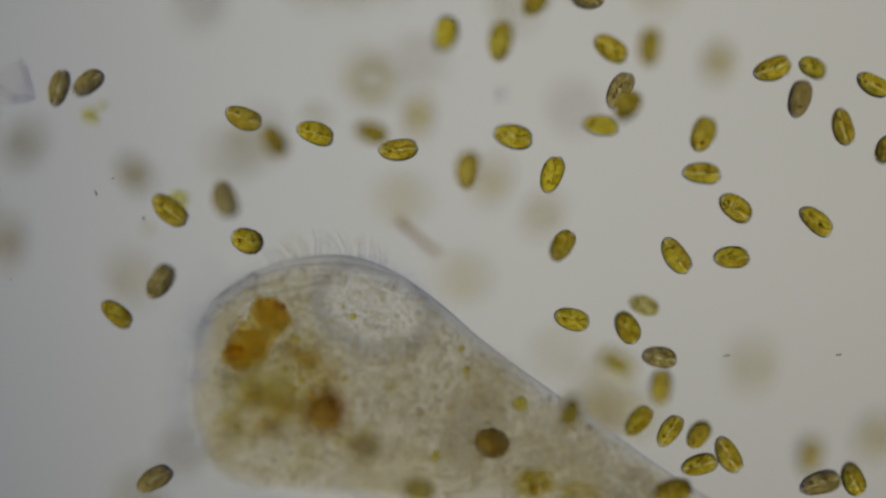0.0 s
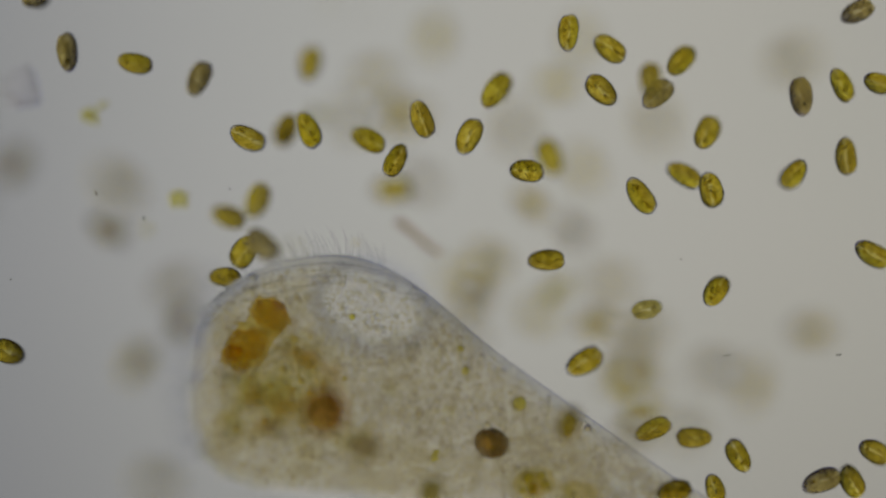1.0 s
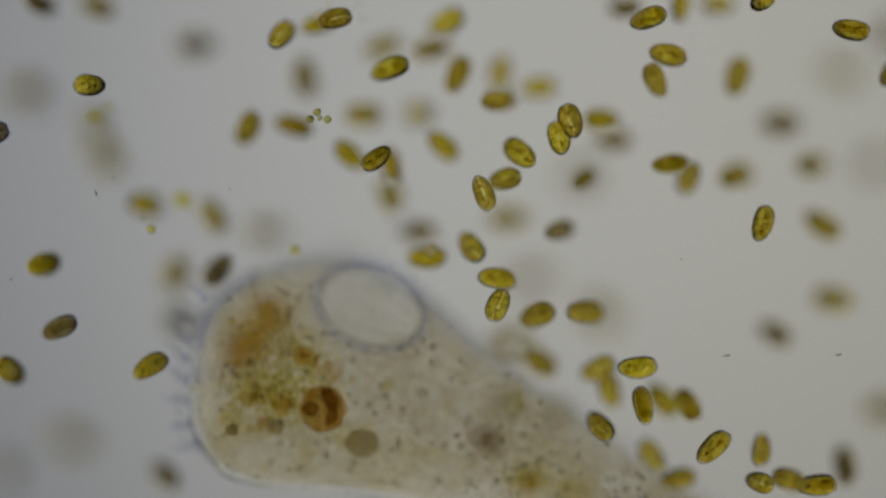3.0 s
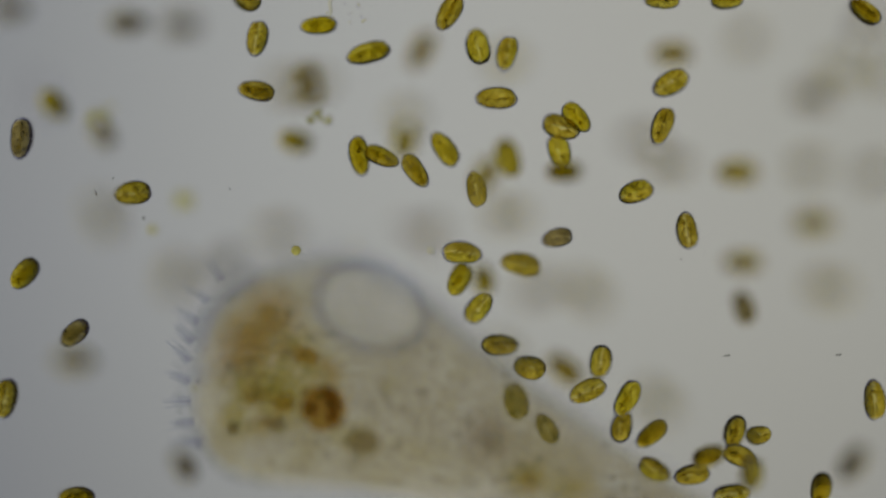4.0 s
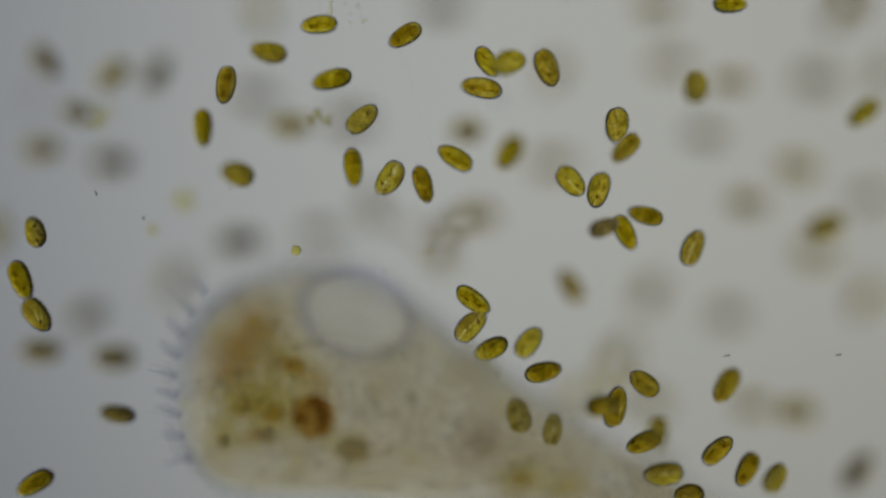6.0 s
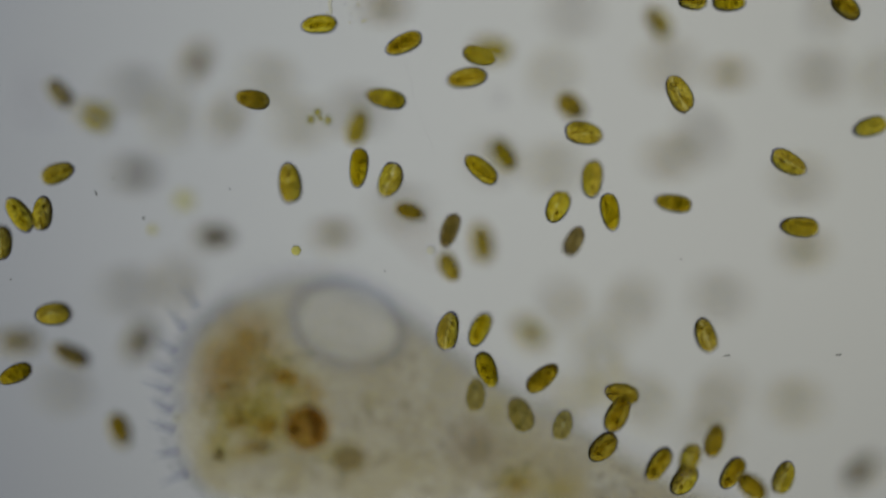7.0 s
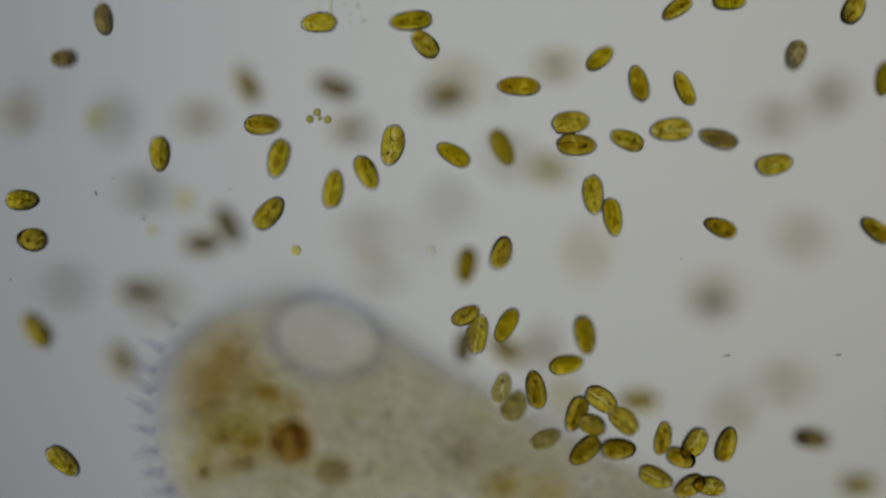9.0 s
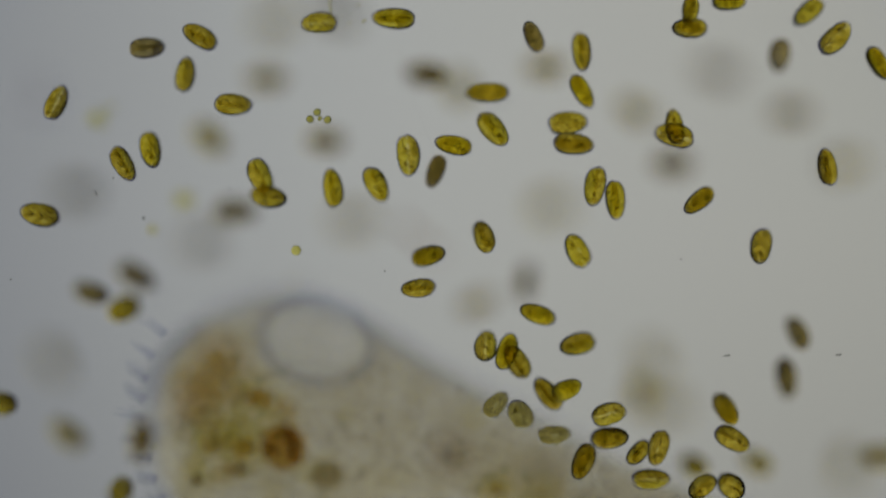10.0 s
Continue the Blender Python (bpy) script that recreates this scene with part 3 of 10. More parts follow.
    for n, (x, y, z, rx, ry, turn) in enumerate(((-130, -140, 30, 36, 20, -10), (-148, -112, 28, 26, 30, 0), (-128, -146, 20, 40, 18, -6), (-62, -148, 30, 46, 20, 0), (70, -156, 26, 38, 20, -24), (-130, -46, 26, 34, 18, 30), (-20, -156, 32, 50, 16, -4))):
        part("plasma_cloud", blob(bmesh.new(), at(x, y, z), (rx * MM, ry * MM, 0.008), 0.45, turn, 60 + n, 4, 2.6), PLASMA_CLOUD, top, "faint olive-beige plasma cloud")
    for n, (x, y, z, r, mat) in enumerate(((-149, -128, 60, 4.6, SWALLOWED_GREY), (-119, -125.5, 50, 6.0, SWALLOWED_GREY), (-115, -111, 54, 7.5, AMBER), (-96, -103, 50, 5.5, AMBER), (-126, -44, 18, 9, OCHRE),
                                          (-138, -106, 48, 6, AMBER), (-100, -78, 50, 6, AMBER))):
        part("food_grain", blob(bmesh.new(), at(x, y, z), (r * MM, r * 0.85 * MM, r * 0.7 * MM), 0.3, 30 * n, 50 + n, 3, 1.6), mat, top, "small brown food grain")

    # swallowed algae
    for x, y, z, r1, r2, turn in ((31.5, -137.5, 0, 12.6, 10, -20), (-57.5, -137.5, 47, 12.4, 9.4, -4), (62, -165, 6, 15, 11, 10), (95, -172, 20, 13, 8, -20)):
        eaten = part("swallowed_alga", blob(bmesh.new(), at(x, y, z), (r1 * MM, r2 * MM, r2 * 0.8 * MM), 0.08, turn, 3, 4, 1.2), SWALLOWED if z == 0 else SWALLOWED_GREY if r1 < 12.9 else OCHRE, top, "dark swallowed alga")
        if z == 0:
            MEAL.append(eaten)
    for x, y, z, r in ((12.4, -87.6, 2, 3.8), (9, -72, 2, 3.0), (-8.4, -146.8, 0, 3.6), (-7, -143, 2, 2.6), (51, -110.5, 6, 6.5), (-39.5, -97.5, 32, 4.2), (2, -113, 30, 3.2), (-67, -50, 2, 3.2), (-72, -92, 0, 2.2),
                       (58, -161, 4, 4.6), (66.5, -160, 4, 3.6), (70, -166, 4, 4.2), (61, -169, 4, 4.6), (54, -170, 4, 3)):
        part("green_granule", blob(bmesh.new(), at(x, y, z), (r * 0.8 * MM, r * 0.8 * MM, r * 0.64 * MM), 0.15, 0, int(x), 3), LEAF_GRAIN, top, "small yellow-green granule")

    # the mouth's rim: two faint arcs and the close-set comb on the edge
    for inset, x0, x1, z, r in ((5, -168, -20, 2, 0.45), (13, -150, -20, 8, 0.5), (20, -146, -72, 4, 0.4)):
        bm = bmesh.new()
        tube(bm, [rim(x0 + (x1 - x0) * i / 30) + at(0, -inset - 3 * math.sin(i / 9), z) for i in range(31)], r * MM, r * MM)
        part("mouth_rim", bm, HAIR, top, "faint line of the mouth's rim")
    for n in range(46):
        x = -128 + n * 1.55
        p, q = rim(x), rim(x + 2)
        way = (q - p).normalized()
        bm = bmesh.new()
        tube(bm, [p + at(0, 0, 1) - Vector((-way.y, way.x, 0)) * 0.0035, p + at(0, 0, 1), p + at(0, 0, 1) + Vector((-way.y, way.x, 0)) * 0.0022], 0.26 * MM, 0.14 * MM, 4)
        part("membranelle", bm, HAIR, top)

    # cilia: on the crown at mid height, and round the front near the upper side
    for n in range(11):
        x = -122 + n * 7.6
        p, q = rim(x), rim(x + 2)
        way = (q - p).normalized()
        TUFTS.append((tuft(top, p + at(0, 0, 2 + n % 3), (-way.y - 0.15, way.x, 0), 0.0205 - 0.0008 * abs(n - 6), 5, 0.005, 0.25, 40 + n, 0.24), n, p + at(0, 0, 2 + n % 3)))
    for n, (x, y, dx, dy) in enumerate(((-166, -20, -0.55, 1), (-176, -35, -0.65, 1), (-183, -50, -0.8, 0.8), (-187, -64, -0.85, 0.7), (-189, -78, -0.9, 0.6), (-189, -92, -1, 0.45), (-188, -106, -1, 0.3), (-186, -121, -1, 0.2), (-181, -136, -1, 0.1))):
        root = at(x + 9.5, y - 2, 79)
        bundle = tuft(top, root, (dx, dy, 0), 0.0205, 10, 0.0070, 0.12, 70 + n, 0.26, CILIUM)
        way = Vector((dx, dy, 0)).normalized() * 0.016
        part("cirrus", tube(bmesh.new(), [way * (j / 5) + Vector((-way.y, way.x, 0)) * 0.12 * (j / 5) ** 2 for j in range(6)], 0.65 * MM, 0.12 * MM, 8), CIRRUS, bundle, "stiff bundle of fused cilia")
        TUFTS.append((bundle, 20 + n, root))
    # a close comb of short cilia along the front, and the fine rows of the skin
    front = ((-178, -38), (-185, -57), (-186, -76), (-187, -92), (-187, -108), (-186, -122), (-182, -138))
    comb = random.Random(91)
    for (x0, y0), (x1, y1) in zip(front, front[1:]):
        for k in range(7):
            f = (k + comb.random()) / 7
            p = at(x0 + (x1 - x0) * f + 2.0, y0 + (y1 - y0) * f, 74 + comb.uniform(-3, 3))
            n = comb.uniform(5, 9) * MM
            bm = bmesh.new()
            tube(bm, [p + Vector((-n * j / 4, n * (0.25 * j / 4 + 0.3 * (j / 4) ** 2), 0)) for j in range(5)], 0.30 * MM, 0.12 * MM, 4)
            part("cilium", bm, HAIR, top)
    for inset, r in ((5.5, 0.34), (9.0, 0.26)):
        line = []
        for k in range(-34, 47):
            x, y, h = body_at(abs(k) * 0.08)
            p = Vector((x, y + math.copysign(h, k), 0))
            p += (Vector((-0.110, -0.092, 0)) - p).normalized() * (inset + 0.5 * math.sin(k * 0.8)) * MM
            line.append(p + at(0, 0, 34 + 2 * math.sin(k * 0.3)))
        part("edge_line", tube(bmesh.new(), line, r * MM, r * MM, 5), HAIR, top, "faint inner contour of the front edge")
    for k in range(-52, 84):
        x, y, h = body_at(abs(k + comb.uniform(-0.3, 0.3)) * 0.05)
        p = Vector((x, y + math.copysign(h, k), 0))
        way = (Vector((-0.110, -0.092, 0)) - p).normalized()
        p.z = 0.034 + comb.uniform(-3, 3) * MM
        lean = Vector((way.y, -way.x, 0)) * comb.uniform(-0.4, 0.4) * MM
        part("cross_line", tube(bmesh.new(), [p + way * 0.7 * MM, p + way * 3 * MM + lean, p + way * 5.3 * MM], 0.26 * MM, 0.2 * MM, 4), HAIR, top)
    rows = [body_at(0.02 + 0.05 * k) for k in range(84)]
    for k, (x, y, h) in enumerate(rows):
        for edge_side in (1, -1):
            if edge_side < 0 and k > 44:
                continue
            for _ in range(2 if k < 40 else 1):
                p = Vector((x + comb.uniform(-0.4, 0.4) * MM, y + edge_side * h, 0))
                p.z = lift(p.x, p.y) * 0.4 + 0.024 + comb.uniform(-8, 8) * MM
                out = (p - Vector((-0.110, -0.092, p.z))).normalized()
                n = comb.uniform(3.5, 7.0) * MM
                bend = comb.uniform(-0.1, 0.5)
                tilt = Vector((out.y, -out.x, 0)) * bend
                bm = tube(bmesh.new(), [p + out * n * j / 3 + tilt * n * (j / 3) ** 2 for j in range(4)], 0.24 * MM, 0.10 * MM, 4)
                part("cilium", bm, HAIR, top)
    for n in range(11):
        a = radians(28 + 12 * n)
        line = []
        u = 6.0
        while u < 13.0:
            x, y, h = body_at(u)
            line.append(Vector((x, y + h * 0.99 * math.cos(a), body_depth(h) * 0.985 * math.sin(a) + lift(x, y + h * math.cos(a)))))
            u += 0.25
        bm = bmesh.new()
        tube(bm, line, 0.42 * MM, 0.30 * MM, 5)
        part("skin_row", bm, SKIN_ROW, top, "fine lengthwise row of the skin")
    return top


def ride(rows):
    """Rows for the animalcule: seconds, drift x and y in mm, turn in degrees about the vacuole."""
    c = pose(VACUOLE[0], VACUOLE[1], 0)
    return [(t, pose(x * MM, y * MM, 0) @ c @ pose(0, 0, 0, 0, 0, a) @ c.inverted()) for t, x, y, a in rows]


def beat(root, n):
    """Rows for a tuft that beats to and fro about its root."""
    return [(t / 4, Matrix.Translation(root) @ pose(0, 0, 0, 0, 0, 13 * math.sin(t * 1.9 + n * 1.3) + 6 * math.sin(t * 3.1 + n))) for t in range(41)]


# ---- still and drifting small matter ----
def colony(name, label, place, cells, mat):
    top = tagged(new(name), label, "colony")
    top.location = place
    for n, (x, y, r) in enumerate(cells):
        part("colony_cell", blob(bmesh.new(), at(x, y, (n % 3) - 1), (r * MM, r * 0.92 * MM, r * 0.9 * MM), 0.12, 20 * n, n, 3), mat, top)
    return top


DUST = []
DRIFTING = []


def build_debris():
    colony("yellow_colony", "small yellow clump of round cells", at(-247.5, 95, 30), ((-4, -1, 3.3), (-0.5, 1.5, 3), (-1.5, -3.5, 2.8), (2.8, -2, 2.6), (6.5, 4.5, 2.2), (10, 7, 1.9), (3.5, -6, 2)), YELLOW)
    colony("yellow_colony", "small yellow clump of round cells", at(-186, 35, 26), ((-4, 2, 3), (0, 4, 2.8), (4, 2, 3), (-3, -3, 3), (1.5, -2, 2.6), (4.5, -3.5, 2.6)), YELLOW)
    cells = colony("four_celled_colony", "four small olive cells floating together", at(-87.5, 93, 86), ((-6.5, -1, 2.9), (-1.5, 3.8, 2.9), (0.4, -0.5, 1.8), (5.8, -1.4, 2.9)), PLASTID_BALL)
    DRIFTING.append((cells, [(t, pose(-0.0875, 0.093, z)) for t, z in ((0.0, 0.064), (5.7, 0.064), (6.8, 0.070), (8.0, 0.085), (10.0, 0.086))]))
    for label, x, y, z, r, mat in (("tiny yellow floating ball", -104, -1, 84, 3.6, YELLOW), ("tiny bright floating droplet", -8.5, -1, 82, 3.4, STARCH), ("faint yellow floating ball", -207, 14, 50, 3.0, YELLOW)):
        tagged(part("droplet", blob(bmesh.new(), (0, 0, 0), (r * MM, r * MM, r * MM), 0.05, 0, 3, 3), mat), label, "droplet").location = at(x, y, z)
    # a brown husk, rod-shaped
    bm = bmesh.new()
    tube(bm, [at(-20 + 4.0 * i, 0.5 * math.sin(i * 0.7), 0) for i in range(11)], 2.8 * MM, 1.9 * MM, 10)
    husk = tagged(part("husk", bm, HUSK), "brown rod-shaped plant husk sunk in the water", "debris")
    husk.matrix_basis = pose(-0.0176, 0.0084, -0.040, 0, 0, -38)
    # glassy shell fragment at the edge of the field
    frag = tagged(new("shell_fragment"), "clear angular glassy shell fragment", "debris")
    DRIFTING.append((frag, [(t, pose(x * MM, y * MM, z * MM)) for t, x, y, z in ((0.0, -303, 118, -6), (0.5, -302, 117, -14), (1.5, -299, 115, -40), (2.5, -299, 115, -60), (10.0, -299, 115, -60))]))
    for n, (x, y, sx, sy, turn) in enumerate(((0, 0, 11, 14, 12), (8, 3, 2.2, 15, 18), (-6, -8, 9, 3, -30), (2, -12, 12, 3, 8))):
        bm = bmesh.new()
        bmesh.ops.create_cube(bm, size=2.0)
        bmesh.ops.bevel(bm, geom=bm.edges[:], offset=0.35, segments=2, affect="EDGES")
        for v in bm.verts:
            v.co = Matrix.Rotation(radians(turn), 3, "Z") @ Vector((v.co.x * sx * MM, v.co.y * sy * MM, v.co.z * 2.5 * MM)) + at(x, y, n)
        part("shard", bm, SHARD, frag)
    bm = blob(bmesh.new(), (0, 0, 0), (5.6 * MM, 5.6 * MM, 4 * MM), 0.1, 0, 5, 2)
    for v in bm.verts:
        v.co.x, v.co.y = max(-4.2 * MM, min(4.2 * MM, v.co.x)), max(-4.6 * MM, min(4.6 * MM, v.co.y))
    tagged(part("crystal", bm, CLEAR, smooth=False), "tiny square clear crystal", "crystal").matrix_basis = pose(0.0396, 0.1092, 0.032, 20, 10, 15)
    # a fine thread, and the slime strand that holds one alga
    bm = bmesh.new()
    tube(bm, [at(-31 + 25 * k + 1.2 * math.sin(k * 9), 141 - 76 * k + 1.5 * math.sin(k * 7), 86) for k in [i / 16 for i in range(17)]], 0.18 * MM, 0.14 * MM, 5)
    tagged(part("thread", bm, THREAD), "hair-thin pale floating thread", "thread")
    bm = bmesh.new()
    tube(bm, [at(-81 + 3 * k + 1.0 * math.sin(k * 8), 164 + 18 * k, 84) for k in [i / 10 for i in range(11)]], 1.0 * MM, 1.9 * MM, 7)
    tagged(part("slime_strand", bm, SLIME), "pale yellowish slime strand holding an alga", "strand")
    rnd = random.Random(77)
    for n in range(16):
        r = rnd.uniform(0.5, 1.5)
        tagged(part("crumb", blob(bmesh.new(), (0, 0, 0), (r * MM, r * 0.7 * MM, r * 0.6 * MM), 0.4, rnd.uniform(0, 180), n, 2, 2), SLIME if n % 2 else CLEAR), "tiny pale crumb floating in the water", "crumb", "floating crumbs").location = at(
            -67 + rnd.gauss(0, 8), 168 + rnd.gauss(0, 8), 86 + rnd.uniform(-4, 4))
    # dust in the eyepiece, always in focus
    for n, (x, y, kind) in enumerate(((-245.6, 39.6, 1), (201, -75.5, 2), (280, -75, 2), (-233.6, 50, 0), (-211.6, 21.8, 3), (-150.8, 42.4, 0), (-173.6, -93.8, 3), (-41.2, -15.6, 0), (168.5, -7.2, 0), (-72.5, -50, 0), (-306, -21.6, 0), (-6.4, -168, 0))):
        bm = bmesh.new()
        if kind == 1:
            tube(bm, [at(-0.8, 1.9), at(-0.7, 0.9), at(0.1, 0.2), at(0.2, -0.9), at(0.7, -1.7)], 0.32 * MM, 0.5 * MM, 6)
        elif kind == 2:
            tube(bm, [at(-2.0, -0.3), at(-0.9, 0.2), at(0.3, -0.2), at(1.2, 0.5), at(1.9, 0.2)], 0.4 * MM, 0.5 * MM, 6)
        elif kind == 3:
            tube(bm, [at(0.85 * math.cos(k * 0.6), 0.85 * math.sin(k * 0.6)) for k in range(11)], 0.28 * MM, 0.28 * MM, 5)
        else:
            blob(bm, (0, 0, 0), (0.6 * MM, 0.55 * MM, 0.3 * MM), 0.3, 0, n, 2)
        ob = tagged(part("dust_speck", bm, SPECK), "tiny black dust speck in the eyepiece", "dust", "dust specks")
        DUST.append((ob, x, y))


def motions():
    for ob, x, y in DUST:
        walk(ob, [(t, pose(x * MM, y * MM, z)) for t, z in FOCUS])
    for ob, rows in DRIFTING:
        walk(ob, rows)
    for ob, n, root in TUFTS:
        walk(ob, beat(root, n))
    for ob in MEAL:
        walk(ob, [(t, pose(0, 0, z * MM)) for t, z in ((0.0, 0), (1.8, 0), (2.5, -10), (3.2, -24), (4.0, -36), (10.0, -38))])
    walk(ANIMALCULE, ride([(0.0, 2.5, 0, 0), (1.0, 2, 0, 0), (2.0, 0, 0, 0), (4.0, 0, 0, 0), (4.5, -0.8, -0.8, 0.3), (5.0, -4, -1, 0.9), (5.5, -7.2, -2.4, 1.6), (7.0, -16.8, -12, 4.2),
                           (7.5, -20, -14.8, 4.9), (8.0, -24, -16, 5.6), (8.5, -28, -18, 6.2), (9.0, -32, -20.8, 6.9), (9.5, -35.2, -22, 7.4), (10.0, -38.8, -24, 8)]))
    walk(alga(0, 0.94, "dull"), swim((0, 102.2, 176.8, 8.4, 0, 23, 22), (0.5, 102.2, 202.7, 8.4, 0, 23, 26), (1, 102.2, 202.7, 8.4, 0, 23, 31), (1.5, 135.7, 200.2, 38.1, 0, 23, 35), (2, 135.7, 142.9, 54.1, 0, 26, 39), (2.5, 132, 134.8, 58.1, -10, 0, 44), (2.7, 126.9, 145.8, 89.8, 0, 26, 45), (3.8, 126.9, 199.9, 125.4, 0, 26, 50), (4, 126.9, 199.9, 126.5, 0, 26, 51), (4.5, 99.6, 196.9, 183.2, 0, 26, 56), (5, 99.6, 144.4, 183.2, 0, 0, 60), (5.5, 83.9, 153.9, 187.6, 0, 0, 64), (5.7, 83.9, 196.7, 187.6, 0, 0, 66), (6.8, 86.4, 158.4, 215.5, 0, 0, 70), (7, 87.9, 161.2, 215.5, 0, 0, 72), (7.5, 93.7, 200.9, 113.4, 0, 0, 77), (8, 93.7, 171.9, 113.4, -30, 38, 81), (8.5, 93.7, 200.9, 113.4, -30, 38, 85), (9, 81.3, 202.7, 80.3, -30, 38, 89), (9.5, 81.3, 167.5, 80.3, -60, 7, 94), (10, 64.1, 150.6, 80.3, -65, 31, 98)))
    walk(alga(1, 1.04), swim((0, 65, 172.9, 30.1, 45, -52, -13), (0.5, 55.8, 174.2, 13.4, 0, -52, -21), (1, 55.8, 201.6, 13.4, 0, -52, -29), (1.5, 44.7, 137.5, 13.4, 40, -10, -37), (2, 49, 136.7, 59.4, 60, -36, -45), (2.5, 31.9, 144.2, 88.4, 20, -17, -53), (2.7, 6.3, 141.3, 103.2, 0, -10, -56), (3.8, -17.3, 138, 143.3, 60, 0, -64), (4, -15.1, 137.7, 152.1, 60, 0, -67), (4.5, -9.4, 137, 174.2, 0, 0, -75), (5, -9.4, 197.4, 174.2, 0, 0, -84), (5.5, -29.9, 155.8, 91, 45, -15, -92), (5.7, -26, 151.7, 84.6, 35, -33, -95), (6.8, -30.5, 148.2, 81.2, 15, -10, -103), (7, -27.7, 145.8, 80.3, 25, -6, -106), (7.5, -28.5, 149.8, 81.2, 30, -10, -114), (8, -38.1, 147.4, 80.3, 40, 0, -122), (8.5, -36, 146.9, 82.9, 20, -27, -130), (9, -12.8, 145.4, 81.2, -45, -36, -138), (9.5, -12.8, 200.7, 81.2, -45, -36, -146), (10, -12.8, 207.7, 81.2, -45, -36, -155)))
    walk(alga(2, 1.12, "yellow"), swim((0, 2, 153.7, -30.1, 75, -44, -13), (0.5, 2, 204.1, -30.1, 75, -44, -12), (1, -6.4, 155.7, -129.5, 75, -44, -11), (1.5, -10.6, 154.7, -129.5, 75, -44, -10), (2, -18.5, 203, 5.9, 75, -44, -10), (2.5, -18.5, 147.6, 25.9, 20, -39, -9), (2.7, -6.5, 158.9, 8.3, 30, -34, -8), (3.8, 13.6, 164.7, 75.3, -40, -40, -8), (4, 24.9, 144, 74.7, -80, -37, -7), (4.5, 28.1, 133.8, 81, -65, -41, -7), (5, 30.5, 125.5, 78.6, -140, -39, -6), (5.5, 43.7, 132.7, 76, -145, -45, -5), (5.7, 44.5, 131.3, 81.2, -150, -47, -5), (6.8, 55.1, 133.4, 165.2, -180, -37, -4), (7, 33.9, 138, 147.3, -180, -28, -4), (7.5, 0.4, 129.9, 78.6, -188, 0, -3), (8, 4.4, 128.4, 75.1, -183, -2, -2), (8.5, 6.8, 118.8, 215.5, -183, -2, -1), (9, 9.4, 114.1, 215.5, -183, -2, 0), (9.5, 12.3, 113, 102.8, -230, -59, 0), (10, 12, 110.2, 191, -230, -59, 1)))
    walk(alga(3, 1.17), swim((0, 40.4, 145.9, 30.1, 80, -31, -24), (0.5, 47.4, 130.9, 8.4, 75, -20, -29), (1, 37.4, 111.8, 16.8, 50, -31, -35), (1.5, 34.7, 109.1, 16.8, 35, -37, -40), (2, 24.8, 134.9, -49.8, 45, -16, -45), (2.5, 23.2, 132.3, 39.4, 35, -42, -50), (2.7, -8.8, 126.2, 41.4, 20, -44, -52), (3.8, -55.7, 138.8, 73.6, 15, 0, -57), (4, -52.9, 139.2, 74.7, 15, 0, -59), (4.5, -53.7, 136, 77.6, 40, 0, -64), (5, -56.1, 131.1, 79.3, 15, -13, -69), (5.5, -69.7, 129.4, 79.5, 35, -39, -74), (5.7, -79.1, 126, 74.2, 25, -33, -76), (6.8, -61.7, 108.5, 82.8, -5, -30, -81), (7, -40.5, 106.8, 74.2, -12, -27, -83), (7.5, -37.1, 126.1, 129.4, 0, -41, -89), (8, -31.3, 136.7, 129.4, 0, -60, -94), (8.5, -28.9, 159.2, 78.7, -25, -26, -99), (9, -22.5, 162, 77, 5, -16, -104), (9.5, -36.5, 162.3, 80.4, 0, -26, -109), (10, -34.9, 163.5, 80.3, -3, -16, -114)))
    walk(alga(4, 1.03), swim((0, 144.7, 141.4, 43.4, 85, 0, -16), (0.5, 146.3, 126.6, 30.1, 100, 18, -9), (1, 145.9, 119.4, 30.1, 90, 38, -3), (1.5, 139.6, 113.6, 0, 95, 0, 4), (2, 144.4, 107.5, 46.1, 110, 0, 11), (2.5, 136.9, 107.3, 74.1, 100, 0, 17), (2.7, 141.1, 119.3, 79.2, 120, 27, 20), (3.8, 161.2, 111.8, 74.7, 65, 12, 26), (4, 155.4, 87.3, 78.2, 70, 0, 29), (4.5, 116.2, 66.9, 79.5, 20, 27, 36), (5, 125.1, 72.1, 77.7, 60, 29, 42), (5.5, 123.4, 72.9, 79.5, 45, 27, 49), (5.7, 123, 73.3, 79.4, 55, 35, 52), (6.8, 155.2, 62.3, 201.1, 0, 0, 58), (7, 155.2, 62.3, 201.1, 0, 0, 61), (7.5, 167.7, 54.8, 215.5, 0, 0, 67), (8, 180.8, 47.6, 215.5, 0, 0, 74), (8.5, 199.7, 41.6, 113.4, -45, 35, 81), (9, 196.8, 15.2, 78.6, -20, 33, 87), (9.5, 178.6, 32.9, 81.2, 65, 38, 94), (10, 181.4, 34.5, 81.2, 40, 29, 101)))
